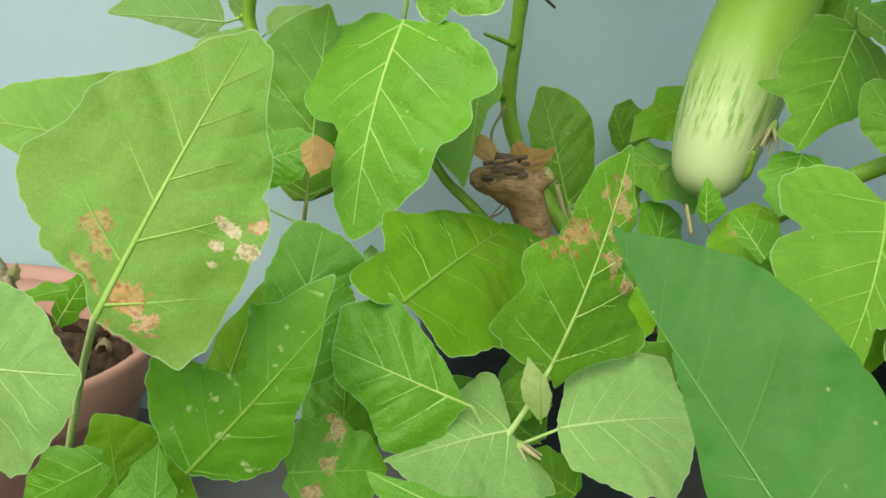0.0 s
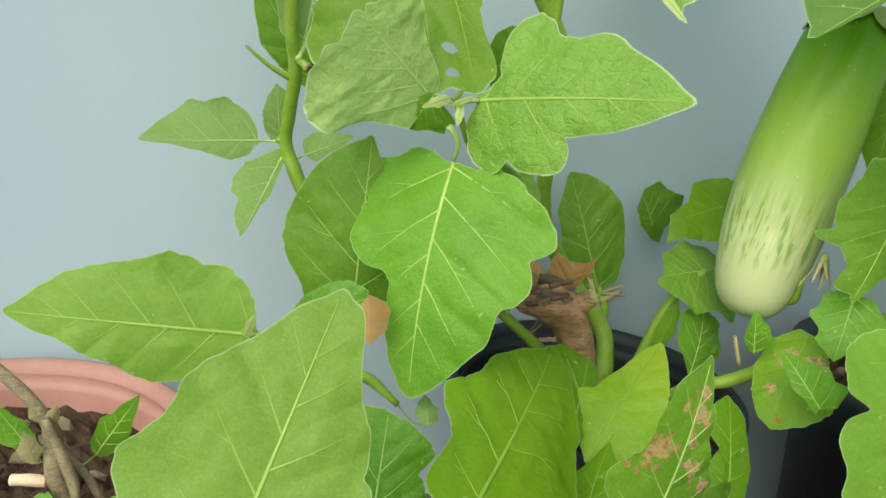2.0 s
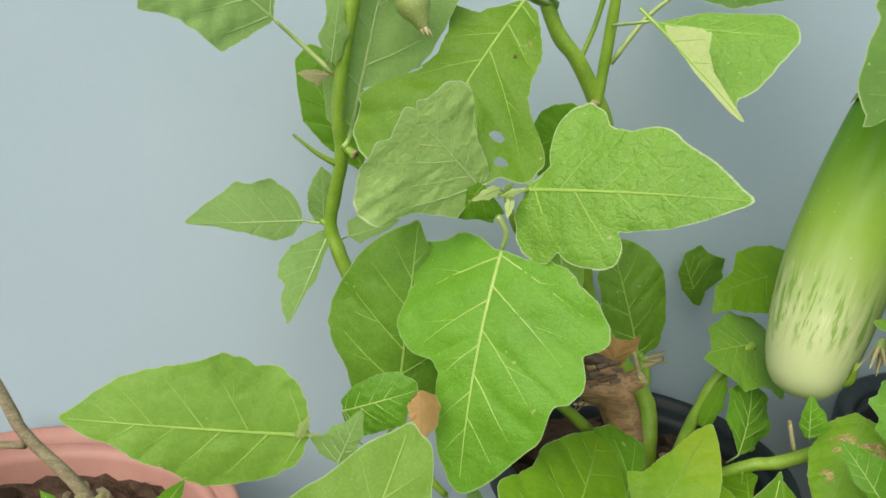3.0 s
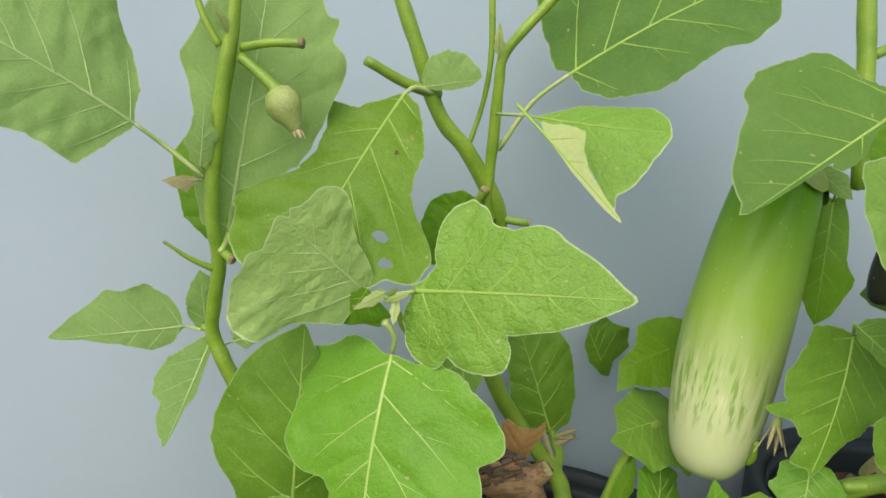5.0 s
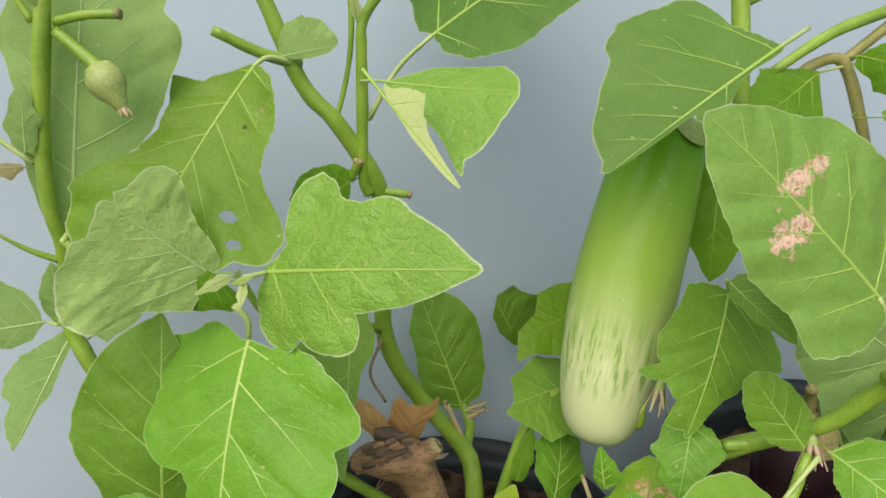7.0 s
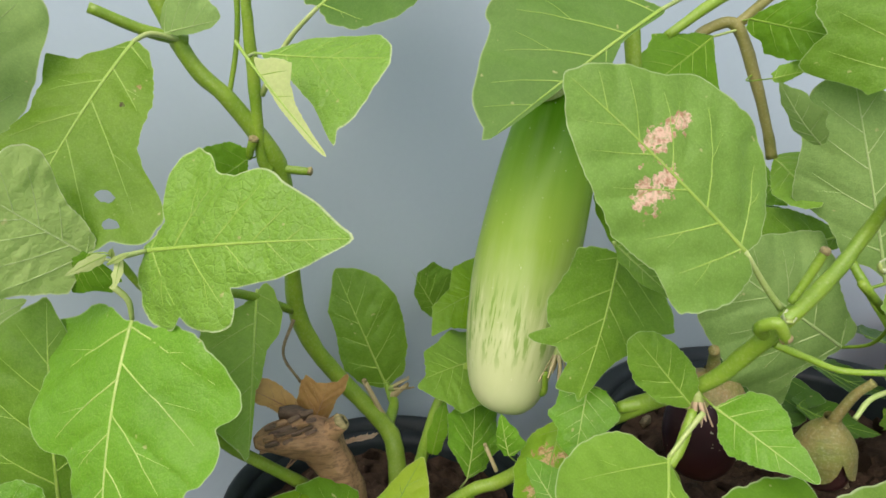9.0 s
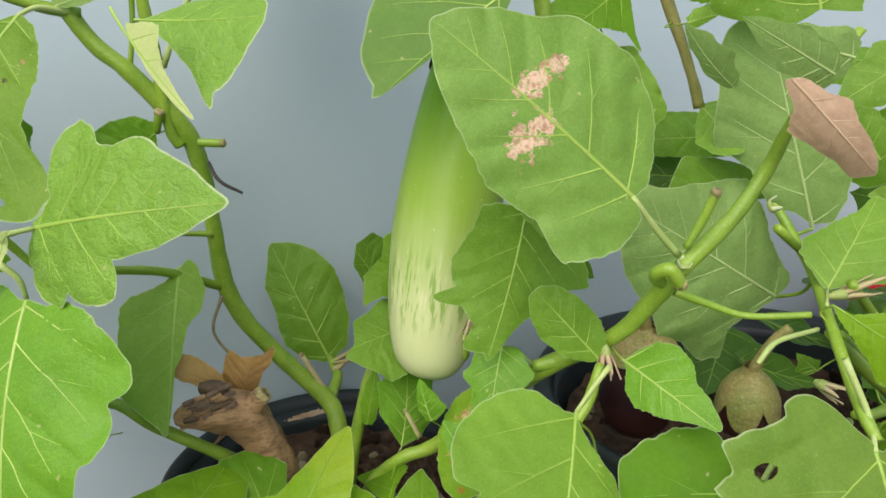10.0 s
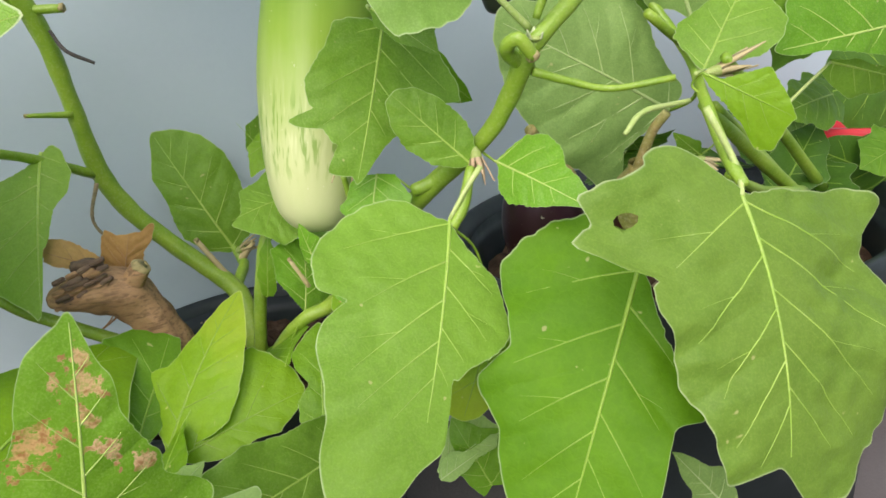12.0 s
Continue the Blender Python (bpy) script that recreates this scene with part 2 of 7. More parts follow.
leaf_crisp = leaf_material("leaf_crisp", (0.3, 0.28, 0.12), (0.45, 0.42, 0.2), 0.1, 0.75, 0.15)
leaf_withered = leaf_material("leaf_withered", (0.44, 0.29, 0.18), (0.60, 0.45, 0.30), 0.05, 0.75, 0.2)
vein_green = stalk_material("vein_green", (0.24, 0.41, 0.040), (0.32, 0.48, 0.075), 0.5, 0.15)
vein_downy = stalk_material("vein_downy", (0.32, 0.47, 0.14), (0.40, 0.54, 0.20), 0.6, 0.3)
vein_dim = stalk_material("vein_dim", (0.17, 0.325, 0.016), (0.24, 0.40, 0.034), 0.5, 0.1)
vein_pale = stalk_material("vein_pale", (0.32, 0.48, 0.085), (0.42, 0.56, 0.14), 0.5, 0.2)
vein_faint = stalk_material("vein_faint", (0.085, 0.235, 0.024), (0.11, 0.275, 0.034), 0.5, 0.05)
vein_brown = stalk_material("vein_brown", (0.3, 0.16, 0.07), (0.4, 0.25, 0.12), 0.7, 0.1)
stem_green = stalk_material("stem_green", (0.15, 0.29, 0.014), (0.255, 0.40, 0.032), 0.42, 0.12)
stem_pale = stalk_material("stem_pale", (0.30, 0.44, 0.1), (0.44, 0.54, 0.18), 0.5, 0.3)
stem_brown = stalk_material("stem_brown", (0.20, 0.21, 0.04), (0.33, 0.30, 0.09), 0.55, 0.15)
dry_leafstalk = stalk_material("dry_leafstalk", (0.36, 0.30, 0.13), (0.50, 0.43, 0.22), 0.7, 0.2)
dry_wood = stalk_material("dry_wood", (0.17, 0.135, 0.065), (0.34, 0.28, 0.15), 0.8, 0.2, 0.35)
bark = stalk_material("bark", (0.205, 0.115, 0.048), (0.33, 0.205, 0.095), 0.8, 0.05, 0.55)
bark_dark = stalk_material("bark_dark", (0.065, 0.042, 0.026), (0.165, 0.11, 0.066), 0.85, 0.03, 0.6)
cut_wood = stalk_material("cut_wood", (0.23, 0.20, 0.075), (0.37, 0.32, 0.14), 0.8, 0.05, 0.4)
dead_twig = stalk_material("dead_twig", (0.03, 0.028, 0.025), (0.08, 0.07, 0.06), 0.7, 0.05)
fibre = stalk_material("fibre", (0.62, 0.42, 0.25), (0.80, 0.62, 0.42), 0.9, 0.1, 0.25)
petal_dry = stalk_material("petal_dry", (0.40, 0.275, 0.15), (0.55, 0.415, 0.26), 0.8, 0.1)
calyx_brown = stalk_material("calyx_brown", (0.20, 0.25, 0.045), (0.30, 0.21, 0.075), 0.6, 0.25, 0.25)
calyx_green = stalk_material("calyx_green", (0.22, 0.32, 0.055), (0.34, 0.41, 0.11), 0.55, 0.3)

VEINS = {n: vein_dim for n in ("leaf_dark", "leaf_near", "leaf_yellowish", "leaf_yellow", "leaf_dark_gloss", "leaf_speckled", "leaf_mined_a", "leaf_mined_d", "leaf_shade_tone")}
VEINS |= {"leaf_downy": vein_downy, "leaf_bright": vein_pale, "leaf_mined_c": vein_pale, "leaf_near": vein_faint, "leaf_hairy": vein_downy, "leaf_crisp": dry_leafstalk, "leaf_dry": vein_brown, "leaf_withered": petal_dry}
LEAF_LABELS = {
    "leaf_bright": "bright green lobed leaf with pale veins", "leaf_dark": "dark green leaf in shade", "leaf_dark_gloss": "large deep green lobed leaf",
    "leaf_hairy": "grey-green downy leaf", "leaf_puckered": "bright green pointed leaf with puckered skin", "leaf_downy": "pale downy leaf with a curled edge", "leaf_dull": "dull blue-green downy leaf", "leaf_light": "light green soft leaf", "leaf_near": "deep green leaf close to the camera", "leaf_bud": "small pale downy young leaf",
    "leaf_yellowish": "yellow-green leaf", "leaf_yellow": "yellowing green leaf", "leaf_holed": "green leaf with two eaten holes",
    "leaf_torn": "large light green leaf with a torn edge", "leaf_speckled": "bright green leaf with pale specks",
    "leaf_mined_a": "green leaf with brown dry blotches", "leaf_mined_b": "large light green leaf with leaf-miner scars",
    "leaf_mined_c": "green leaf with tan leaf-miner scars", "leaf_mined_d": "yellow-green leaf with brown eaten blotches",
    "leaf_mined_e": "green leaf with two pinkish dry scars", "leaf_shade_tone": "leaf coloured dark green to stand for shade", "leaf_dry": "curled brown dead leaf", "leaf_crisp": "crisp dried olive leaf scrap", "leaf_withered": "withered pinkish brown leaf",
}


def plain_mat(name, a, b, scale, rough, bump=0.3, dist=0.001, fine=300.0, spec=0.4):
    m, nt, bsdf, _ = node_mat(name)
    obj = nt.nodes.new("ShaderNodeTexCoord").outputs["Object"]
    big, small = noise_fac(nt, obj, scale, 5.0), noise_fac(nt, obj, fine, 3.0)
    col = ramp(nt, math_node(nt, "ADD", math_node(nt, "MULTIPLY", big, 0.8), math_node(nt, "MULTIPLY", small, 0.2)), [(0.3, a), (0.7, b)])
    nt.links.new(col, bsdf.inputs["Base Color"])
    bsdf.inputs["Roughness"].default_value = rough
    bsdf.inputs["Specular IOR Level"].default_value = spec
    bump_to(nt, bsdf, math_node(nt, "ADD", big, math_node(nt, "MULTIPLY", small, 0.5)), bump, dist)
    return m


wall_paint = plain_mat("wall_paint", (0.363, 0.460, 0.486), (0.403, 0.500, 0.525), 2.2, 0.75, 0.12, 0.002, 160.0, 0.25)
# floor colour kept dark to stand for shade in the gaps between pots
floor_concrete = plain_mat("floor_concrete", (0.075, 0.072, 0.066), (0.14, 0.135, 0.125), 3.0, 0.85, 0.4, 0.003)
pot_black = plain_mat("pot_black", (0.012, 0.018, 0.018), (0.026, 0.036, 0.036), 20.0, 0.45, 0.1, spec=0.3)
pot_clay = plain_mat("pot_clay", (0.37, 0.18, 0.13), (0.47, 0.25, 0.19), 14.0, 0.55, 0.15)
soil_mat = plain_mat("soil_mat", (0.028, 0.018, 0.011), (0.115, 0.073, 0.045), 60.0, 0.95, 0.9, 0.006, 500.0, 0.1)

# ---- builders ----


def mesh_of(name, verts, faces, mat, smooth=True, uvs=None):
    me = bpy.data.meshes.new(name)
    me.from_pydata(verts, [], faces)
    if uvs is not None:
        layer = me.uv_layers.new(name="UVMap")
        for loop in me.loops:
            layer.data[loop.index].uv = uvs[loop.vertex_index]
    if smooth:
        me.polygons.foreach_set("use_smooth", [True] * len(me.polygons))
    me.materials.append(mat)
    me.update()
    return me


def child(name, me, parent, label=""):
    ob = new(name, me)
    ob.parent = parent
    ob.matrix_parent_inverse = parent.matrix_world.inverted()
    return tagged(ob, label)


def thing(name, at, label, category, group="", kind=""):
    ob = new(name)
    ob.empty_display_size = 0.02
    ob.matrix_world = Matrix.Translation(at)
    return tagged(ob, label, category, group, kind)


def spline(points, steps=5):
    """Points on a Catmull-Rom curve through points of any dimension."""
    p = [np.array(q, float) for q in points]
    if len(p) == 2:
        return [p[0] + (p[1] - p[0]) * k / steps for k in range(steps + 1)]
    p = [2 * p[0] - p[1], *p, 2 * p[-1] - p[-2]]
    got = []
    for i in range(1, len(p) - 2):
        for k in range(steps):
            t = k / steps
            a, b, c, d = p[i - 1 : i + 3]
            got.append(0.5 * (2 * b + (c - a) * t + (2 * a - 5 * b + 4 * c - d) * t * t + (3 * b - a - 3 * c + d) * t**3))
    return got + [p[-2]]


def tube(points, sides=8, cap=True, rough=0.0, seed=0):
    """Verts and faces of a tube through (x, y, z, radius) points."""
    verts, faces = [], []
    side = None
    for i, q in enumerate(points):
        a, b = points[max(0, i - 1)], points[min(len(points) - 1, i + 1)]
        d = Vector(b[:3] - a[:3])
        d = d.normalized() if d.length > 1e-7 else Vector((0, 0, 1))
        side = d.orthogonal() if side is None else side - d * side.dot(d)
        side = side.normalized() if side.length > 1e-6 else d.orthogonal().normalized()
        up = d.cross(side)
        for k in range(sides):
            t = 2 * math.pi * k / sides
            r = max(float(q[3]), 1e-4)
            if rough:
                r *= 1 + rough * noise.noise(Vector((q[0] * 60 + seed, q[1] * 60 + k * 0.9, q[2] * 60)))
            verts.append(Vector(q[:3]) + (side * math.cos(t) + up * math.sin(t)) * r)
    n = len(points)
    for i in range(n - 1):
        for k in range(sides):
            j = (k + 1) % sides
            faces.append((i * sides + k, i * sides + j, (i + 1) * sides + j, (i + 1) * sides + k))
    if cap:
        faces += [tuple(range(sides - 1, -1, -1)), tuple((n - 1) * sides + k for k in range(sides))]
    return verts, faces


RIM = 252
STATIONS = (0.0, 0.12, 0.28, 0.45, 0.62, 0.78, 0.92, 1.0)
leaf_count = [0]
loose_leaves, stem_points = [], []


def width_at(values, s):
    v, n = (*values, 0.0), len(values)
    at = STATIONS if n == 7 else [k / n for k in range(n + 1)]
    for i in range(n):
        if s <= at[i + 1] + 1e-9:
            t = (s - at[i]) / (at[i + 1] - at[i])
            a, b = v[i], v[i + 1]
            pa, pb = v[max(0, i - 1)], v[min(n, i + 2)]
            ma, mb = (b - pa) / 2, ((pb - a) / 2 if i < n - 1 else (b - a))
            t2, t3 = t * t, t * t * t
            return max(0.0, (2 * t3 - 3 * t2 + 1) * a + (t3 - 2 * t2 + t) * ma + (3 * t2 - 2 * t3) * b + (t3 - t2) * mb) * 0.001
    return 0.0


def round_at(radii, t):
    """Radius in metres at angle t of a closed outline."""
    n = len(radii)
    x = t / (2 * math.pi) * n
    i, f = int(math.floor(x)), x - math.floor(x)
    a, b, c, d = (radii[(i + k) % n] for k in (-1, 0, 1, 2))
    return 0.0005 * (2 * b + (c - a) * f + (2 * a - 5 * b + 4 * c - d) * f * f + (3 * b - a - 3 * c + d) * f**3)


def leaf(plant, base, tip, across, right=(), left=(), mat=leaf_green, fold=0.12, arc=0.05, cord=0.07, petiole=(), holes=(), radii=(), hub=0.4, vein=1.0, label=""):
    """One lobed leaf with veins and stalk as parts of it. Its blade runs from base to tip, and its outline is given by
    half-widths in mm along both sides, or by radii in mm round a hub on the midrib."""
    leaf_count[0] += 1
    seed = leaf_count[0] * 7.31
    base, tip, ac = Vector(base), Vector(tip), Vector(across)
    ax = tip - base
    size = ax.length
    ax.normalize()
    ac = (ac - ax * ac.dot(ax)).normalized()
    up = ac.cross(ax)
    if radii:
        rim = []
        for k in range(RIM):
            t = 2 * math.pi * k / RIM
            r = round_at(radii, t) * (1 + math.sin(t / 2) ** 2 * (0.022 * noise.noise(Vector((7 * math.cos(t), 7 * math.sin(t), seed))) + 0.016 * noise.noise(Vector((17 * math.cos(t), 17 * math.sin(t), seed)))))
            rim.append((hub + r * math.cos(t) / size, r * math.sin(t)))
        # half-width tables on both sides
        grid = np.linspace(0, 1, 61)
        half = np.zeros((2, 61))
        for k in range(RIM):
            (s0, w0), (s1, w1) = rim[k], rim[(k + 1) % RIM]
            for g in range(max(0, math.ceil(min(s0, s1) * 60)), min(60, math.floor(max(s0, s1) * 60)) + 1):
                w = w0 + (w1 - w0) * (g / 60 - s0) / ((s1 - s0) or 1)
                half[0 if w > 0 else 1, g] = max(half[0 if w > 0 else 1, g], abs(w))
        half[:, 0] = np.maximum(half[:, 0], half[:, 1] * 0.7)
    else:
        grid = np.linspace(0, 1, 61)
        half = np.zeros((2, 61))
        for g, s in enumerate(grid):
            for q, vals in enumerate((right, left)):
                w = width_at(vals, s)
                w *= 1 + 0.11 * math.sin(2 * math.pi * 2.7 * s + seed + 1.3 * q) * min(1.0, 4 * (1 - s))
                half[q, g] = w * (1 + 0.10 * noise.noise(Vector((s * 7 + seed, 3.0 if q == 0 else 8.0, 0.5))) + 0.05 * noise.noise(Vector((s * 25 + seed, 5.0 + q, 0.5))))
    mean = float(half.mean())
    slant = min(0.30, 0.75 * float(half.max()) / size)
    wide = float(half.max())

    def edge(s, side):
        return max(1e-4, float(np.interp(s, grid, half[0 if side > 0 else 1])))

    def surf(s, lat):
        a = min(1.15, abs(lat) / (0.75 * wide + 0.25 * edge(min(1.0, max(0.0, s)), lat)))
        back = 0.0 if radii else cord * size * math.sin(math.pi * min(1.0, a)) * max(0.0, 1 - s / 0.3) ** 2
        q = (s - slant * a * (0.8 + 0.2 * a) - 0.02) / 0.18
        puff = 0.055 * mean * min(1.0, 0.5 * size / wide) ** 2 * abs(math.sin(math.pi * q)) ** 0.8 * min(1, a * 4) * (1 - a * 0.5)
        ripple = 0.10 * mean * a * a * math.sin(11 * s + seed + (2.0 if lat > 0 else 0.0)) + 0.13 * mean * a * noise.noise(Vector((s * 4 + seed, lat / wide * 2.0, 2.0)))
        ripple += 0.03 * mean * min(1.0, a * 3) * noise.noise(Vector((s * 13 + seed, lat / wide * 6.0, 7.0)))
        ripple += 0.07 * mean * a**4 * noise.noise(Vector((s * 9 + seed, lat / wide * 5.0, 11.0)))
        out = arc * size * (4 * s * (1 - s)) - fold * abs(lat) * (0.5 + 0.5 * a) + puff + ripple
        return base + ax * (s * size - back) + ac * lat + up * out

    verts, uvs, edges, faces = [], [], [], []

    def put(s, lat, e):
        verts.append(surf(s, lat))
        uvs.append((0.5 + 0.5 * max(-1.0, min(1.0, lat / edge(min(1.0, max(0.0, s)), lat))), s))
        edges.append((e, 0.0))

    def in_hole(k):
        u, s = uvs[k]
        v = u * 2 - 1
        for hs, hv, hr in holes:
            a = math.atan2((v - hv) * 0.4, s - hs)
            r = hr * (1 + 0.28 * noise.noise(Vector((math.cos(a) * 1.6, math.sin(a) * 1.6, seed + hs * 9))))
            if math.hypot(s - hs, (v - hv) * 0.4) < r:
                return hs + r * math.cos(a), hv + r * math.sin(a) / 0.4
        return None

    def bitten():
        # faces wholly within a hole go, and the rest of its vertices move out to its rim
        out = {k: q for k in range(len(verts)) for q in (in_hole(k),) if q}
        faces[:] = [f for f in faces if not all(k in out for k in f)]
        for k, (s, v) in out.items():
            verts[k] = surf(s, v * edge(min(1.0, max(0.0, s)), v))

    if radii:
        rings = 40 if holes else 15
        put(hub, 0.0, 0.0)
        for i in range(1, rings + 1):
            e = (i / rings) ** 0.85
            for s, w in rim:
                put(hub + (s - hub) * e, w * e, e)
        faces += [(0, 1 + k, 1 + (k + 1) % RIM) for k in range(RIM)]
        for i in range(rings - 1):
            a, b = 1 + i * RIM, 1 + (i + 1) * RIM
            for k in range(RIM):
                j = (k + 1) % RIM
                faces.append((a + k, b + k, b + j, a + j))
    else:
        ns, nv = 40, 9
        m = 2 * nv + 1
        for i in range(ns + 1):
            s = i / ns
            for k in range(-nv, nv + 1):
                v = math.copysign(abs(k / nv) ** 0.8, k)
                put(s, v * edge(s, v), abs(v))
        for i in range(ns):
            for k in range(m - 1):
                faces.append((i * m + k, (i + 1) * m + k, (i + 1) * m + k + 1, i * m + k + 1))
    if holes:
        bitten()
    me = mesh_of("leaf", verts, faces, mat, uvs=uvs)
    layer = me.uv_layers.new(name="Rim")
    for loop in me.loops:
        layer.data[loop.index].uv = edges[loop.vertex_index]
    blade = child("leaf", me, plant, label or LEAF_LABELS.get(mat.name, ""))

    # midrib and side veins, a little proud of both faces
    vm = VEINS.get(mat.name, vein_green)
    thick = min(0.0016, 0.0090 * size + 0.0002) * vein
    vv, vf = [], []

    def ridge(path):
        # low rounded rib lying on the blade, open to both faces
        k0, n = len(vv), len(path)
        for i, q in enumerate(path):
            p = Vector(q[:3])
            d = Vector(path[min(n - 1, i + 1)][:3]) - Vector(path[max(0, i - 1)][:3])
            side = d.cross(up).normalized()
            r, h = q[3], 0.34 * q[3] + 0.00022
            vv.extend((p - side * r, p - side * 0.5 * r + up * h, p + side * 0.5 * r + up * h, p + side * r, p + side * 0.5 * r - up * h, p - side * 0.5 * r - up * h))
        for i in range(n - 1):
            for j in range(6):
                vf.append((k0 + i * 6 + j, k0 + i * 6 + (j + 1) % 6, k0 + i * 6 + 6 + (j + 1) % 6, k0 + i * 6 + 6 + j))

    def inside(s, lat):
        return 0.0 < s < 1.0 and abs(lat) < edge(s, lat)

    def side_vein(s0, lat0, angle, sgn, wide0, share, steps=12):
        # runs straight from the midrib towards the margin, bending a little to the tip
        cs, sn = math.cos(angle), math.sin(angle) * sgn
        far = 0.004
        while far < 0.3 and inside(s0 + far * cs / size, lat0 + far * sn):
            far += 0.002
        far *= share
        if far < 0.008:
            return None
        way = []
        for k in range(steps + 1):
            q = k / steps
            bend = 0.05 * far * q * q
            way.append((s0 + (far * q * cs + bend * abs(sn)) / size, lat0 + far * q * sn - sgn * bend * cs))
        ridge([np.array((*surf(s, lat), wide0 * (1 - 0.82 * k / steps))) for k, (s, lat) in enumerate(way)])
        return way

    ridge([np.array((*surf(0.96 * k / 24, 0.0), thick * (1 - 0.85 * k / 24))) for k in range(25)])
    for n, start in enumerate((0.03, 0.20, 0.39, 0.58, 0.74)):
        for sgn in (-1, 1):
            if n == 4 and size < 0.11:
                continue
            s0 = max(0.01, start + 0.035 * sgn * (n > 0) + 0.02 * noise.noise(Vector((start * 20, seed, sgn))))
            angle = (1.12, 0.95, 0.84, 0.76, 0.70)[n] + 0.10 * noise.noise(Vector((start * 9, seed, sgn * 2)))
            way = side_vein(s0, 0.0, angle, sgn, thick * (0.50 - 0.06 * n), 0.80)
            if way and n in (0, 1, 2) and size > 0.12:
                side_vein(*way[6], angle + 0.5, sgn, thick * 0.15, 0.5, 7)
    child("midrib", mesh_of("midrib", vv, vf, vm), blade)
    if petiole:
        pts = [np.array((*base, thick))] + [np.array((*q, thick * (1 + 0.25 * (k + 1)))) for k, q in enumerate(petiole[1:])]
        pv, pf = tube(spline(pts, 4), 8)
        child("petiole", mesh_of("petiole", pv, pf, vm if mat in (leaf_dry, leaf_withered) else stem_pale), blade)
    else:
        loose_leaves.append((plant, blade, base.copy(), ax.copy(), thick, vm if mat in (leaf_dry, leaf_withered, leaf_crisp) else stem_green))
    return blade


def join_leaves():
    """Gives each leaf whose stalk is short a petiole to the nearest stem of its plant."""
    for plant, blade, base, ax, thick, mat in loose_leaves:
        near = [(p - base).length for q, p in stem_points if q is plant]
        if not near or min(near) > 0.075 or min(near) < 0.004:
            continue
        goal = min((p for q, p in stem_points if q is plant), key=lambda p: (p - base).length)
        mid = (base + goal) / 2 - ax * (0.2 * (goal - base).length) + Vector((0, 0.006, -0.002))
        v, f = tube(spline([(*base, thick * 0.9), (*mid, thick * 1.0), (*goal, thick * 1.25)], 5), 7)
        child("petiole", mesh_of("petiole", v, f, mat), blade)


def stalk(plant, points, mat=stem_green, name="stem", label=""):
    pts = spline(points, 6)
    for i, q in enumerate(pts):
        q[3] *= 0.88 * (1 + 0.03 * math.sin(i * 1.7))
    v, f = tube(pts, 12, rough=0.10, seed=len(points))
    st = child(name, mesh_of(name, v, f, mat), plant, label)
    if name in ("stem", "twig"):
        stem_points.extend((plant, Vector(q[:3])) for q in pts)
    if name == "stub":
        # dried scar at the broken end
        p, q = pts[-1], pts[-2]
        d = (p[:3] - q[:3]) / max(1e-6, float(np.linalg.norm(p[:3] - q[:3])))
        tip = [np.array((*(p[:3] + d * k), p[3] * w)) for k, w in ((-0.0022, 1.07), (0.0004, 1.12), (0.0014, 0.8), (0.0006, 0.3))]
        v, f = tube(tip, 10, rough=0.35, seed=7)
        child("dry_scar", mesh_of("dry_scar", v, f, cut_wood), st, "brown dried end")
    return st


def lathe(profile, centre, axis=(0, 0, 1), seg=48, wobble=0.0, close=False, bend=0.0):
    """Verts and faces of a turned form: (radius, height) pairs round an axis from centre."""
    axis = Vector(axis).normalized()
    sx = axis.orthogonal().normalized()
    sy = axis.cross(sx)
    verts, faces = [], []
    top = max(h for _, h in profile) or 1.0
    for r, h in profile:
        for k in range(seg):
            t = 2 * math.pi * k / seg
            rr = r * (1 + wobble * noise.noise(Vector((math.cos(t), math.sin(t), h * 12))))
            verts.append(Vector(centre) + axis * h + sx * (math.cos(t) * rr + bend * 4 * (h / top) * (1 - h / top)) + sy * (math.sin(t) * rr))
    n = len(profile)
    for i in range(n - 1):
        for k in range(seg):
            j = (k + 1) % seg
            faces.append((i * seg + k, i * seg + j, (i + 1) * seg + j, (i + 1) * seg + k))
    if close:
        faces.append(tuple(range(seg - 1, -1, -1)))
        faces.append(tuple((n - 1) * seg + k for k in range(seg)))
    return verts, faces


def box_mesh(name, lo, hi, mat, bevel=0.0):
    bm = bmesh.new()
    bmesh.ops.create_cube(bm, size=1)
    for v in bm.verts:
        v.co = Vector([lo[i] + (v.co[i] + 0.5) * (hi[i] - lo[i]) for i in range(3)])
    if bevel:
        bmesh.ops.bevel(bm, geom=bm.edges[:], offset=bevel, segments=2, affect="EDGES")
    me = bpy.data.meshes.new(name)
    bm.to_mesh(me)
    bm.free()
    me.materials.append(mat)
    return me


# ---- the place ----
wall = tagged(new("wall_north", box_mesh("wall_north", (-6, 0.82, -0.2), (7, 1.02, 2.8), wall_paint)), "pale blue-grey painted plaster wall behind the pots", "wall", kind="structure")
# side wall out of view, added to hold back sky light from the right
wall_east = tagged(new("wall_east", box_mesh("wall_east", (2.6, -1.6, -0.2), (2.8, 0.82, 2.8), wall_paint)), "unseen side wall added to block sky light from the right", "wall", kind="structure")
ground = tagged(new("ground", box_mesh("ground", (-60, -80, -0.2), (60, 60, 0.0), floor_concrete)), "concrete floor coloured dark for the shade between the pots", "ground", kind="structure")


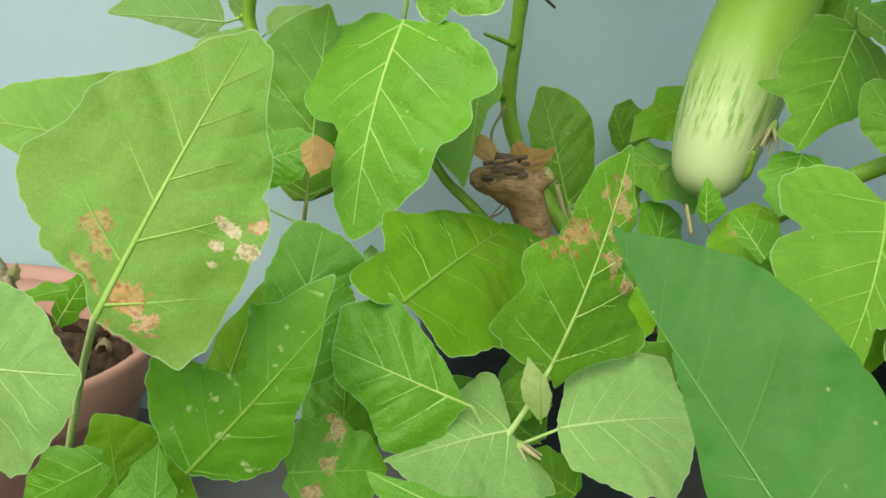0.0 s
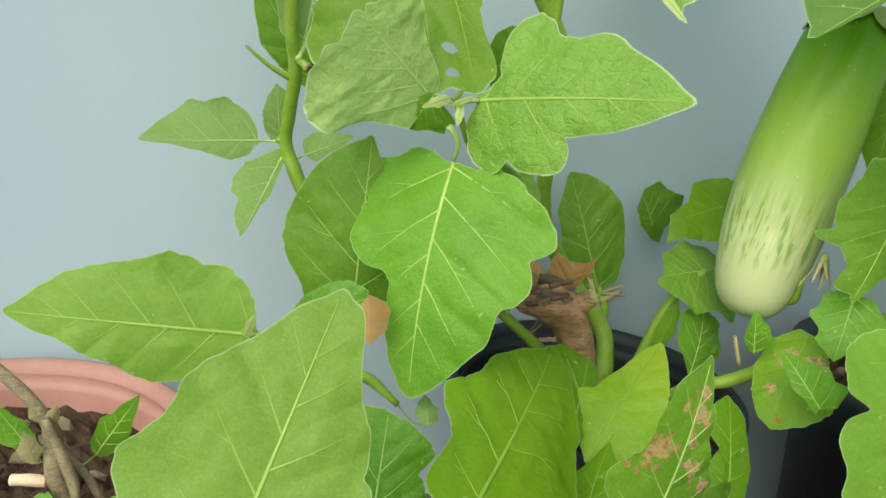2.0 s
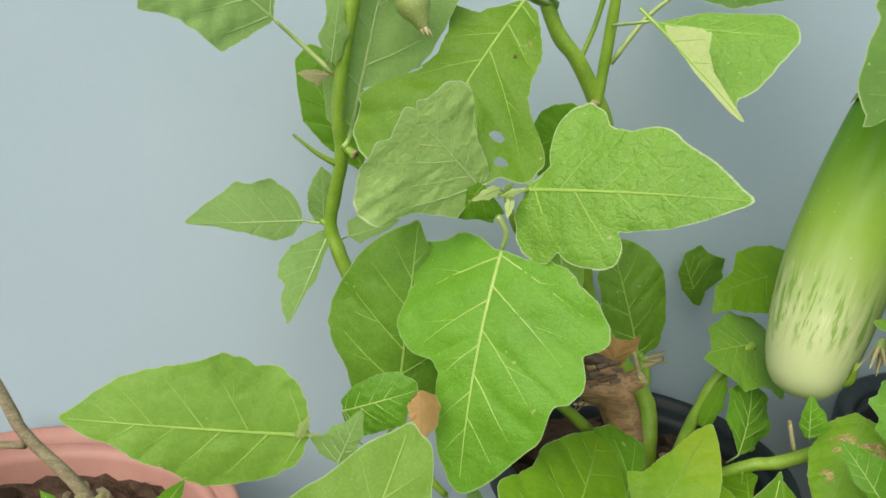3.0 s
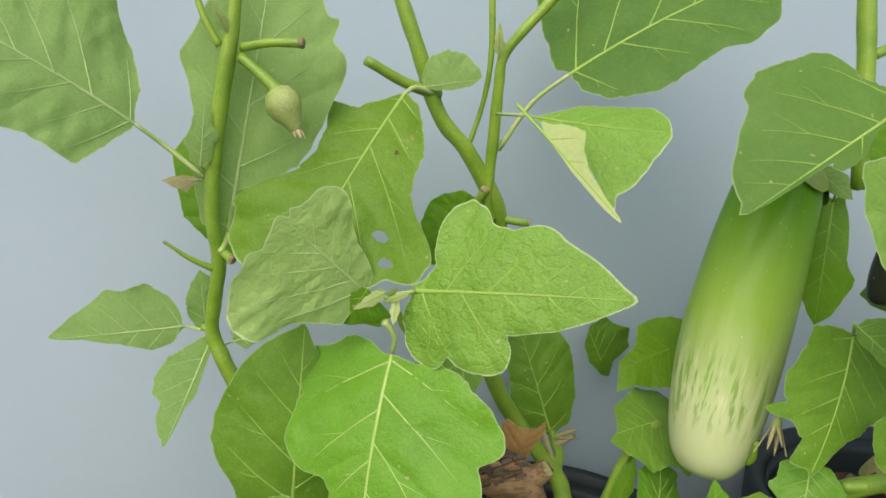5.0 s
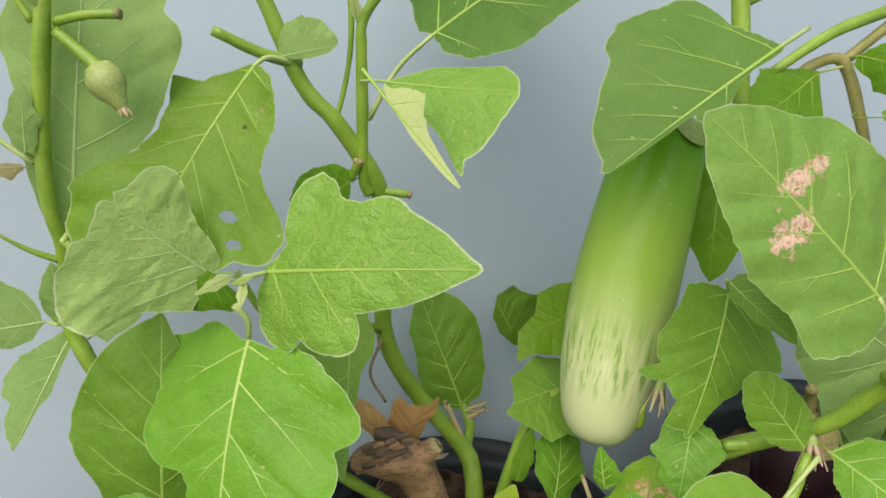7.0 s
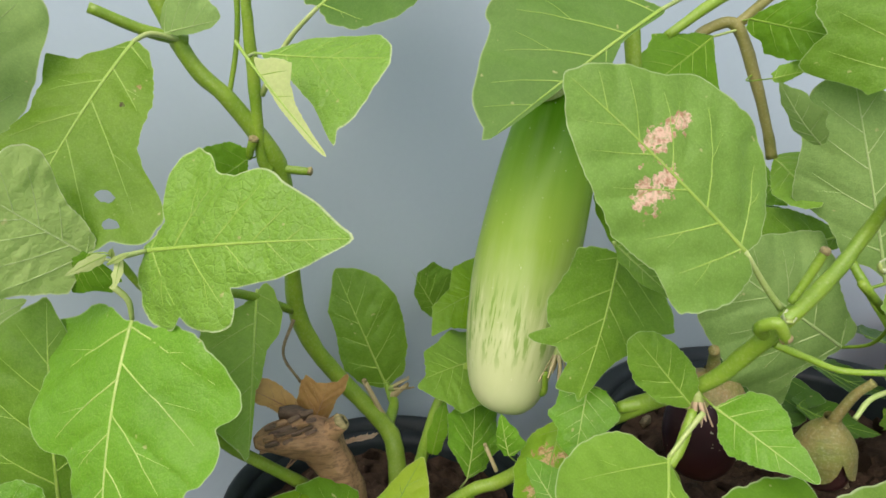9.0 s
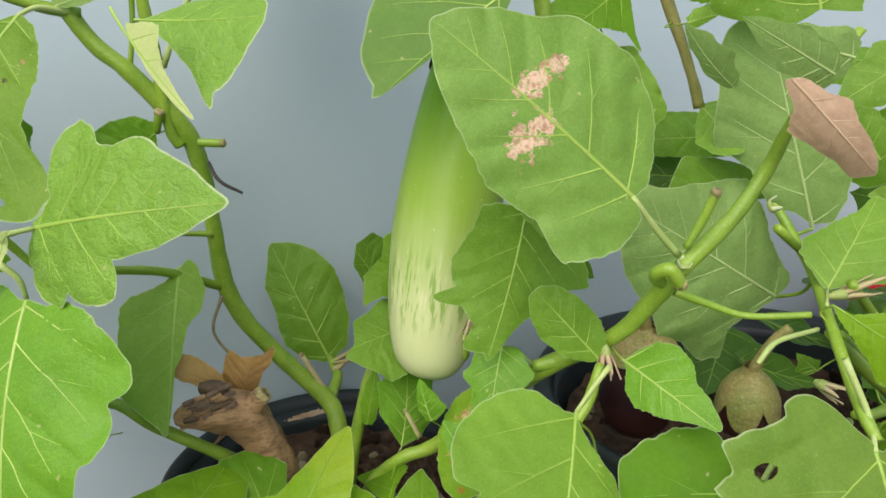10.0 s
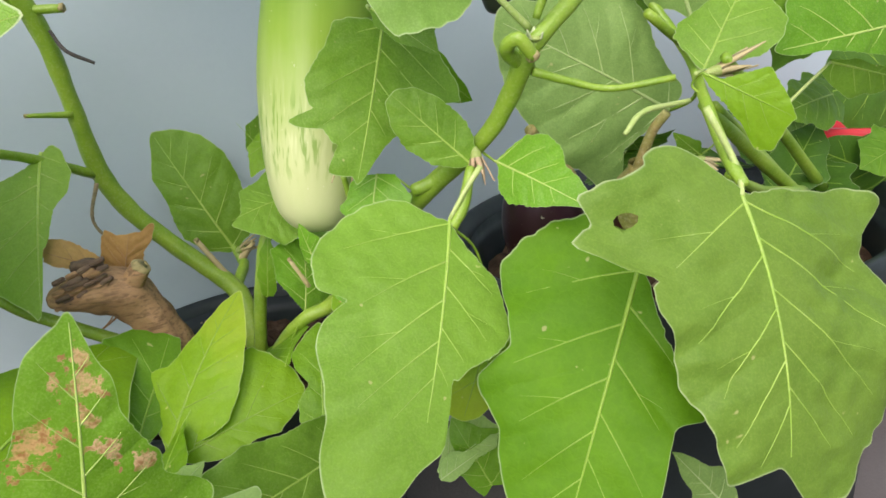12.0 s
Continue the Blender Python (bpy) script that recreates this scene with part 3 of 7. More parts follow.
def pot(at, rim_r, height, mat, label):
    x, y = at
    p = thing("plant_pot", (x, y, 0), label, "pot", "plant pots along the wall")
    h, r = height, rim_r
    prof = [(0.0, 0.002), (r * 0.79, 0.002), (r * 0.81, 0.008), (r * 0.91, h - 0.045), (r * 0.925, h - 0.043), (r * 0.90, h - 0.012), (r * 0.88, h - 0.03), (r * 0.86, h - 0.06), (r * 0.76, 0.02), (0.0, 0.02)]
    v, f = lathe(prof, (x, y, 0), seg=64)
    child("body", mesh_of("body", v, f, mat), p)
    rim = [(r * 0.93, h - 0.042), (r * 0.985, h - 0.040), (r, h - 0.034), (r, h - 0.006), (r * 0.992, h - 0.001), (r * 0.97, h), (r * 0.93, h - 0.004), (r * 0.905, h - 0.014), (r * 0.90, h - 0.04), (r * 0.93, h - 0.042)]
    v, f = lathe(rim, (x, y, 0), seg=64)
    child("rim", mesh_of("rim", v, f, mat), p)
    return p


def soil(at, r, z):
    x, y = at
    verts, faces = [Vector((x, y, z))], []
    rings, seg = 26, 72
    for i in range(1, rings + 1):
        for k in range(seg):
            t, q = 2 * math.pi * k / seg, r * i / rings
            px, py = x + q * math.cos(t), y + q * math.sin(t)
            bump = 0.010 * noise.noise(Vector((px * 45, py * 45, 1))) + 0.006 * noise.noise(Vector((px * 130, py * 130, 4)))
            verts.append(Vector((px, py, z + bump)))
    for k in range(seg):
        faces.append((0, 1 + k, 1 + (k + 1) % seg))
    for i in range(rings - 1):
        for k in range(seg):
            a, b = 1 + i * seg, 1 + (i + 1) * seg
            j = (k + 1) % seg
            faces.append((a + k, b + k, b + j, a + j))
    return tagged(new("soil", mesh_of("soil", verts, faces, soil_mat, smooth=False)), "dark brown crumbly potting soil in the pot", "soil", kind="stuff")


MID, LEFT, RIGHT = (0.183, 0.661), (-0.372, 0.598), (0.598, 0.600)
pot(MID, 0.147, 0.259, pot_black, "black plastic plant pot with a rolled rim")
soil(MID, 0.128, 0.222)
pot(LEFT, 0.188, 0.186, pot_clay, "terracotta-coloured plastic plant pot")
soil(LEFT, 0.165, 0.138)
pot(RIGHT, 0.212, 0.296, pot_black, "large black plastic plant tub with a wide rim")
soil(RIGHT, 0.178, 0.246)

middle_plant = thing("eggplant_plant", (*MID, 0.222), "leafy green eggplant bush growing in the black pot", "plant", "eggplant plants")
left_plant = thing("eggplant_plant", (*LEFT, 0.138), "bare woody eggplant shoots in the terracotta pot", "plant", "eggplant plants")
right_plant = thing("eggplant_plant", (*RIGHT, 0.246), "eggplant bush with purple fruit in the large pot", "plant", "eggplant plants")

# middle plant: leaves of the front shoot
leaf(middle_plant, (0.001, 0.554, 0.479), (-0.021, 0.489, 0.325), (-0.814, 0.568, -0.122), radii=(107, 102, 93, 85, 77, 70, 63, 56, 50, 45, 41, 41, 41, 41, 43, 48, 54, 58, 61, 65, 68, 71, 71, 72, 73, 74, 76, 75, 91, 99, 100, 97, 92, 88, 86, 86, 86, 82, 78, 73, 69, 66, 65, 64, 63, 62, 63, 65, 68, 71, 72, 74, 77, 77, 78, 79, 81, 84, 85, 87, 88, 88, 83, 72, 73, 75, 78, 80, 79, 77, 71, 71, 73, 76, 79, 81, 82, 84, 86, 89, 93, 97, 101, 105), hub=0.39, mat=leaf_bright, arc=0.06, petiole=[(0.003, 0.554, 0.479), (0.001, 0.547, 0.494), (-0.007, 0.545, 0.505)])
leaf(middle_plant, (0.014, 0.553, 0.524), (0.138, 0.468, 0.543), (-0.087, -0.339, -0.937), radii=(107, 96, 85, 76, 68, 61, 54, 49, 45, 42, 39, 47, 51, 54, 56, 56, 56, 55, 53, 52, 51, 50, 49, 48, 46, 45, 54, 57, 59, 59, 60, 60, 59, 59, 58, 56, 55, 54, 51, 49, 46, 44, 44, 43, 39, 36, 34, 33, 32, 32, 32, 35, 38, 41, 45, 49, 53, 56, 59, 62, 63, 64, 65, 62, 60, 56, 50, 48, 48, 49, 50, 51, 56, 62, 66, 69, 71, 72, 75, 79, 84, 89, 94, 100), hub=0.27, mat=leaf_puckered, petiole=[(0.015, 0.553, 0.524), (0.000, 0.545, 0.523)])
leaf(middle_plant, (-0.020, 0.556, 0.522), (-0.076, 0.536, 0.574), (0.663, 0.084, 0.744), radii=(47, 42, 46, 45, 44, 45, 46, 48, 50, 51, 51, 51, 49, 47, 42, 38, 33, 29, 27, 25, 24, 23, 22, 21, 21, 21, 21, 22, 22, 23, 23, 24, 25, 26, 27, 28, 30, 32, 32, 33, 33, 34, 34, 33, 33, 34, 37, 39, 41, 43, 46, 46, 45, 44, 44, 44, 44, 44, 45, 47, 49, 53, 59, 68, 72, 74, 76, 75, 73, 70, 68, 66, 64, 59, 57, 56, 54, 47, 46, 46, 46, 46, 47, 48), hub=0.42, mat=leaf_downy, fold=0, arc=0.02, petiole=[(-0.020, 0.556, 0.522), (-0.006, 0.545, 0.521)])
leaf(middle_plant, (0.009, 0.631, 0.656), (-0.064, 0.570, 0.537), (-0.871, 0.322, 0.370), radii=(105, 107, 110, 113, 112, 112, 110, 108, 101, 95, 91, 49, 45, 41, 38, 36, 34, 33, 33, 33, 33, 33, 34, 34, 35, 37, 40, 43, 47, 52, 49, 46, 44, 42, 41, 42, 44, 46, 48, 51, 55, 60, 64, 65, 63, 62, 59, 56, 54, 52, 50, 48, 47, 46, 45, 44, 44, 42, 41, 41, 40, 40, 40, 41, 42, 44, 45, 51, 58, 79, 91, 94, 99, 99, 96, 92, 94, 96, 96, 97, 99, 100, 101, 103), hub=0.42, mat=leaf_holed, fold=0.05, petiole=[(0.009, 0.631, 0.656), (0.019, 0.645, 0.662), (0.037, 0.660, 0.659)], holes=[(0.724, -0.506, 0.03), (0.827, -0.675, 0.026)])
leaf(middle_plant, (-0.115, 0.618, 0.547), (-0.085, 0.609, 0.759), (0.989, 0.052, -0.140), radii=(124, 119, 114, 107, 101, 95, 89, 86, 89, 77, 76, 77, 76, 73, 69, 65, 61, 58, 56, 54, 53, 52, 51, 50, 50, 50, 50, 50, 50, 50, 51, 50, 50, 50, 50, 50, 51, 52, 53, 54, 55, 56, 62, 94, 90, 88, 78, 71, 64, 58, 52, 48, 45, 43, 41, 39, 38, 37, 37, 36, 36, 36, 37, 38, 39, 40, 42, 44, 48, 53, 57, 58, 59, 60, 62, 65, 69, 74, 79, 86, 92, 100, 108, 115), hub=0.42, mat=leaf_hairy, fold=0.05, petiole=[(-0.115, 0.618, 0.547), (-0.117, 0.606, 0.539), (-0.119, 0.605, 0.536)])
leaf(middle_plant, (-0.173, 0.594, 0.622), (-0.276, 0.563, 0.683), (0.316, 0.505, 0.803), radii=(72, 71, 71, 72, 73, 74, 76, 76, 76, 76, 76, 77, 78, 78, 77, 78, 78, 79, 79, 77, 75, 74, 71, 66, 61, 58, 56, 55, 54, 53, 52, 51, 51, 50, 50, 50, 50, 49, 49, 49, 49, 50, 51, 52, 51, 50, 49, 49, 49, 50, 50, 51, 52, 53, 55, 54, 51, 49, 47, 45, 44, 43, 42, 43, 44, 45, 48, 53, 57, 54, 51, 49, 48, 47, 46, 46, 45, 46, 46, 48, 49, 51, 53, 61), hub=0.42, mat=leaf_hairy, fold=0.05, petiole=[(-0.176, 0.604, 0.622), (-0.155, 0.602, 0.608), (-0.130, 0.600, 0.589)])
leaf(middle_plant, (-0.150, 0.656, 0.464), (-0.243, 0.639, 0.458), (-0.093, 0.142, 0.985), radii=(55, 54, 50, 47, 45, 43, 41, 39, 38, 37, 36, 36, 36, 36, 37, 37, 36, 34, 33, 32, 32, 33, 34, 35, 36, 38, 38, 38, 37, 37, 37, 37, 38, 38, 38, 38, 38, 38, 38, 38, 38, 38, 39, 37, 35, 34, 33, 32, 30, 27, 26, 24, 23, 22, 20, 18, 16, 15, 14, 13, 13, 12, 12, 11, 11, 11, 11, 11, 11, 11, 11, 11, 11, 12, 12, 13, 14, 15, 17, 19, 21, 24, 28, 34), hub=0.42, mat=leaf_hairy, petiole=[(-0.147, 0.636, 0.468), (-0.136, 0.635, 0.468)])
leaf(middle_plant, (-0.128, 0.641, 0.460), (-0.150, 0.571, 0.405), (-0.926, -0.015, 0.378), radii=(54, 51, 49, 45, 42, 38, 33, 30, 30, 30, 31, 31, 30, 29, 28, 28, 28, 27, 26, 26, 25, 25, 25, 24, 24, 25, 25, 24, 24, 24, 24, 25, 25, 26, 27, 28, 29, 30, 32, 35, 37, 38, 40, 33, 25, 17, 13, 11, 9, 8, 7, 7, 6, 6, 5, 5, 5, 5, 5, 5, 5, 5, 5, 5, 5, 5, 5, 5, 5, 5, 6, 6, 6, 7, 7, 8, 9, 11, 13, 15, 17, 19, 22, 28), hub=0.42, mat=leaf_hairy, petiole=[(-0.128, 0.631, 0.463), (-0.129, 0.635, 0.464)])
leaf(middle_plant, (-0.133, 0.644, 0.467), (-0.137, 0.638, 0.514), (0.989, 0.111, 0.096), radii=(28, 26, 25, 24, 23, 21, 18, 16, 15, 14, 13, 12, 11, 11, 10, 10, 9, 9, 9, 8, 8, 8, 8, 8, 8, 8, 8, 8, 8, 9, 9, 9, 10, 11, 11, 12, 13, 13, 14, 16, 17, 19, 22, 22, 21, 21, 21, 20, 19, 18, 17, 17, 16, 16, 15, 15, 14, 14, 13, 13, 13, 13, 12, 12, 12, 13, 13, 13, 13, 14, 14, 14, 14, 15, 15, 16, 16, 17, 19, 20, 21, 22, 24, 26), hub=0.42, mat=leaf_hairy, petiole=[(-0.133, 0.644, 0.467), (-0.133, 0.636, 0.467)])
leaf(middle_plant, (-0.113, 0.636, 0.458), (-0.071, 0.604, 0.483), (0.414, -0.157, -0.897), radii=(32, 26, 23, 18, 15, 13, 11, 10, 9, 8, 8, 7, 7, 7, 6, 6, 6, 6, 6, 6, 6, 6, 6, 6, 7, 7, 7, 7, 8, 8, 9, 10, 11, 13, 15, 15, 15, 16, 17, 18, 19, 20, 22, 22, 22, 22, 22, 22, 22, 22, 22, 20, 19, 18, 17, 16, 16, 15, 15, 15, 14, 14, 14, 14, 14, 14, 13, 13, 13, 13, 13, 14, 14, 14, 15, 15, 16, 17, 18, 19, 21, 24, 27, 31), hub=0.42, mat=leaf_hairy)
leaf(middle_plant, (-0.063, 0.576, 0.329), (-0.058, 0.598, 0.488), (0.999, -0.036, -0.031), radii=(91, 80, 72, 63, 55, 49, 45, 41, 38, 36, 34, 33, 31, 30, 30, 29, 29, 29, 28, 29, 29, 29, 30, 31, 33, 35, 37, 40, 44, 48, 49, 51, 53, 55, 55, 55, 55, 56, 57, 59, 61, 64, 67, 65, 64, 63, 62, 61, 60, 60, 60, 61, 58, 56, 54, 53, 53, 54, 55, 56, 57, 58, 59, 60, 62, 62, 62, 63, 64, 64, 65, 66, 67, 68, 70, 72, 74, 76, 78, 80, 82, 84, 86, 88), hub=0.42, mat=leaf_green, petiole=[(-0.062, 0.596, 0.319), (-0.067, 0.603, 0.291), (-0.066, 0.610, 0.265)])
leaf(middle_plant, (-0.131, 0.590, 0.597), (-0.128, 0.585, 0.642), (0.982, 0.183, -0.055), (3, 6, 8, 9, 7, 5, 2), (3, 7, 10, 10, 8, 5, 2), mat=leaf_hairy, cord=0)
leaf(middle_plant, (-0.133, 0.590, 0.588), (-0.154, 0.580, 0.587), (-0.096, 0.095, 0.991), (1, 2, 3, 3, 3, 2, 1), (2, 4, 7, 7, 5, 3, 1), mat=leaf_crisp, cord=0)
leaf(middle_plant, (-0.104, 0.727, 0.501), (-0.171, 0.735, 0.599), (0.824, 0.082, 0.560), radii=(68, 70, 73, 72, 68, 65, 62, 59, 55, 52, 49, 47, 45, 44, 43, 42, 39, 37, 35, 34, 33, 32, 32, 31, 31, 31, 31, 31, 32, 33, 33, 33, 33, 33, 34, 34, 35, 36, 38, 39, 42, 44, 47, 51, 45, 41, 37, 35, 33, 31, 29, 28, 27, 26, 25, 25, 24, 24, 24, 23, 23, 23, 23, 24, 24, 25, 25, 26, 27, 29, 31, 31, 32, 33, 34, 35, 37, 39, 42, 45, 49, 53, 59, 66), hub=0.42, mat=leaf_dark)
leaf(middle_plant, (-0.019, 0.550, 0.525), (-0.033, 0.560, 0.498), (-0.847, 0.164, 0.505), (4, 6, 8, 8, 8, 5, 2), (6, 15, 23, 23, 19, 11, 5), mat=leaf_dark, cord=0)
# small pale leaves at the shoot tips
leaf(middle_plant, (-0.008, 0.543, 0.525), (-0.029, 0.530, 0.517), (-0.477, 0.254, 0.842), (1, 3, 4, 4, 3, 2, 1), (1, 3, 4, 4, 3, 2, 1), mat=leaf_bud, cord=0)
leaf(middle_plant, (-0.000, 0.543, 0.522), (-0.003, 0.530, 0.507), (-0.990, 0.104, 0.091), (1, 2, 3, 3, 3, 2, 1), (1, 2, 3, 3, 3, 2, 1), mat=leaf_bud, cord=0)
leaf(middle_plant, (-0.005, 0.543, 0.523), (-0.001, 0.530, 0.533), (0.829, -0.200, -0.523), (1, 1, 2, 2, 2, 1, 0), (1, 1, 2, 2, 2, 1, 0), mat=leaf_bud, cord=0)
leaf(middle_plant, (-0.008, 0.543, 0.519), (0.009, 0.530, 0.529), (0.301, -0.274, -0.913), (1, 1, 2, 2, 2, 1, 0), (1, 1, 2, 2, 2, 1, 0), mat=leaf_bud, cord=0)
leaf(middle_plant, (-0.114, 0.580, 0.684), (-0.123, 0.570, 0.701), (0.840, 0.091, 0.535), (1, 3, 4, 4, 3, 2, 1), (1, 2, 3, 3, 2, 2, 1), mat=leaf_bud, cord=0)
leaf(middle_plant, (0.082, 0.640, 0.691), (0.078, 0.630, 0.715), (0.970, -0.219, 0.106), (1, 3, 4, 4, 3, 2, 1), (1, 3, 4, 4, 3, 2, 1), mat=leaf_bud, cord=0)
leaf(middle_plant, (-0.130, 0.465, 0.371), (-0.123, 0.460, 0.390), (0.930, -0.051, -0.363), (1, 3, 3, 3, 3, 2, 1), (1, 3, 3, 3, 3, 2, 1), mat=leaf_bud, cord=0)
# upper leaves
leaf(middle_plant, (0.089, 0.574, 0.647), (0.167, 0.515, 0.643), (-0.431, -0.523, -0.736), radii=(57, 58, 57, 56, 56, 55, 55, 56, 56, 57, 58, 58, 58, 59, 67, 49, 38, 33, 30, 28, 26, 24, 23, 22, 21, 21, 20, 20, 19, 19, 19, 20, 20, 21, 21, 22, 24, 25, 27, 29, 31, 35, 36, 32, 30, 27, 26, 24, 23, 23, 22, 21, 21, 21, 21, 20, 20, 19, 19, 19, 19, 19, 19, 19, 20, 20, 21, 22, 23, 24, 26, 27, 29, 31, 34, 38, 43, 47, 48, 50, 52, 54, 55, 56), hub=0.42, mat=leaf_puckered, fold=0.25, arc=-0.02, petiole=[(0.089, 0.574, 0.647), (0.086, 0.645, 0.647)])
leaf(middle_plant, (0.077, 0.564, 0.654), (0.123, 0.477, 0.587), (-0.695, 0.167, -0.699), radii=(42, 32, 19, 13, 10, 8, 6, 6, 5, 5, 4, 4, 4, 3, 3, 3, 3, 3, 3, 3, 3, 3, 3, 3, 3, 3, 3, 3, 3, 3, 4, 4, 4, 4, 5, 5, 6, 7, 8, 10, 12, 18, 34, 47, 43, 40, 38, 36, 34, 32, 31, 29, 28, 27, 15, 13, 12, 11, 10, 9, 9, 8, 8, 8, 7, 7, 7, 7, 7, 7, 7, 7, 7, 8, 8, 9, 9, 10, 11, 13, 14, 17, 21, 28), hub=0.63, mat=leaf_bud, fold=-0.1)
leaf(middle_plant, (0.136, 0.627, 0.681), (0.291, 0.585, 0.774), (0.180, -0.747, -0.640), radii=(107, 99, 92, 87, 84, 82, 81, 81, 80, 76, 73, 71, 69, 67, 61, 56, 54, 53, 53, 54, 54, 55, 56, 57, 58, 60, 61, 64, 65, 65, 66, 67, 69, 70, 73, 74, 75, 77, 79, 78, 77, 77, 77, 81, 87, 87, 88, 89, 90, 93, 96, 99, 103, 108, 114, 119, 124, 130, 137, 141, 141, 141, 143, 142, 137, 132, 129, 127, 125, 120, 116, 113, 111, 109, 108, 107, 105, 103, 102, 101, 101, 102, 103, 105), hub=0.42, mat=leaf_dull, fold=0.05, petiole=[(0.136, 0.627, 0.681), (0.114, 0.646, 0.657), (0.094, 0.660, 0.618)])
leaf(middle_plant, (0.026, 0.657, 0.663), (0.069, 0.632, 0.672), (0.217, 0.016, -0.976), radii=(27, 24, 22, 19, 15, 13, 11, 10, 9, 8, 8, 7, 7, 6, 6, 6, 5, 5, 5, 5, 5, 5, 5, 5, 5, 5, 5, 5, 5, 5, 5, 6, 6, 6, 7, 8, 9, 10, 11, 12, 14, 17, 20, 20, 20, 21, 21, 21, 22, 23, 24, 23, 23, 23, 23, 24, 24, 25, 25, 24, 24, 24, 24, 25, 25, 26, 26, 25, 25, 26, 26, 26, 27, 27, 27, 27, 27, 27, 27, 28, 29, 29, 29, 29), hub=0.42, mat=leaf_hairy)
leaf(middle_plant, (0.080, 0.667, 0.568), (0.034, 0.651, 0.542), (-0.428, -0.212, 0.879), radii=(32, 32, 31, 31, 31, 31, 32, 31, 30, 30, 30, 29, 29, 29, 28, 28, 27, 27, 26, 26, 26, 26, 26, 25, 25, 25, 25, 25, 25, 26, 26, 27, 27, 27, 27, 27, 27, 27, 28, 29, 27, 25, 24, 23, 22, 22, 21, 21, 21, 20, 20, 20, 19, 19, 19, 20, 20, 20, 21, 21, 22, 23, 24, 25, 26, 27, 29, 31, 33, 36, 38, 39, 39, 39, 40, 41, 39, 37, 36, 35, 34, 33, 33, 33), hub=0.42, mat=leaf_dark)
leaf(middle_plant, (0.081, 0.682, 0.454), (0.066, 0.578, 0.353), (-0.994, 0.047, 0.096), radii=(83, 80, 76, 73, 70, 68, 67, 65, 63, 60, 57, 55, 53, 51, 49, 47, 45, 44, 43, 43, 43, 43, 43, 43, 44, 45, 46, 48, 49, 49, 49, 49, 47, 46, 45, 45, 44, 45, 46, 47, 50, 53, 58, 70, 68, 63, 57, 52, 48, 44, 38, 33, 30, 27, 23, 19, 16, 14, 13, 12, 11, 10, 10, 10, 10, 10, 10, 10, 10, 10, 11, 11, 12, 12, 13, 14, 15, 16, 18, 21, 24, 27, 31, 37), hub=0.42, mat=leaf_light, petiole=[(0.081, 0.682, 0.454), (0.088, 0.700, 0.442)])
leaf(middle_plant, (0.205, 0.749, 0.319), (0.159, 0.772, 0.444), (0.938, -0.016, 0.346), radii=(78, 77, 75, 74, 72, 70, 68, 66, 65, 62, 60, 58, 56, 55, 53, 50, 49, 47, 46, 45, 44, 43, 43, 42, 42, 42, 42, 43, 44, 45, 45, 46, 47, 48, 50, 52, 54, 56, 55, 55, 56, 56, 56, 57, 55, 53, 51, 50, 49, 47, 45, 43, 41, 40, 39, 39, 37, 35, 34, 33, 32, 31, 31, 30, 29, 29, 29, 29, 29, 29, 30, 31, 32, 34, 36, 39, 43, 48, 50, 53, 56, 60, 65, 73), hub=0.42, mat=leaf_green, fold=0.05, petiole=[(0.205, 0.749, 0.319), (0.208, 0.740, 0.305)])
leaf(middle_plant, (-0.022, 0.660, 0.596), (-0.012, 0.660, 0.547), (-0.950, -0.236, -0.203), (4, 6, 8, 9, 8, 6, 2), (6, 10, 13, 13, 10, 6, 2), mat=leaf_dark, cord=0)
# low front leaves
leaf(middle_plant, (-0.124, 0.471, 0.370), (-0.269, 0.458, 0.382), (0.048, 0.337, 0.940), radii=(84, 78, 73, 70, 66, 63, 61, 57, 54, 52, 49, 47, 46, 44, 43, 42, 42, 42, 42, 43, 44, 45, 47, 47, 46, 47, 47, 47, 47, 50, 53, 56, 58, 58, 60, 60, 60, 61, 61, 61, 61, 61, 62, 61, 60, 60, 59, 56, 53, 52, 49, 46, 44, 42, 40, 39, 38, 37, 36, 36, 35, 35, 35, 34, 33, 33, 33, 33, 32, 32, 32, 32, 33, 33, 35, 37, 40, 42, 45, 47, 51, 56, 66, 75), hub=0.42, mat=leaf_light, arc=0.03, petiole=[(-0.124, 0.471, 0.370), (-0.114, 0.481, 0.362), (-0.096, 0.500, 0.332)])
leaf(middle_plant, (-0.117, 0.284, 0.328), (-0.071, 0.350, 0.451), (0.945, -0.070, -0.320), radii=(85, 82, 80, 72, 64, 58, 54, 51, 49, 48, 47, 47, 46, 45, 44, 43, 42, 41, 44, 45, 47, 48, 49, 49, 50, 50, 51, 53, 55, 57, 59, 63, 67, 72, 75, 79, 75, 72, 69, 67, 65, 64, 63, 58, 54, 51, 51, 52, 53, 53, 54, 54, 52, 53, 55, 56, 58, 59, 60, 61, 61, 60, 56, 53, 51, 49, 49, 49, 50, 52, 53, 53, 54, 54, 54, 55, 56, 57, 59, 62, 66, 71, 75, 79), hub=0.42, mat=leaf_mined_b, fold=0.05, arc=0.03, petiole=[(-0.117, 0.284, 0.328), (-0.146, 0.339, 0.267), (-0.180, 0.400, 0.171)])
leaf(middle_plant, (-0.083, 0.353, 0.244), (-0.067, 0.397, 0.314), (0.974, 0.022, -0.226), (9, 15, 16, 16, 13, 9, 4), (9, 13, 15, 15, 12, 7, 3), mat=leaf_yellowish, cord=0)
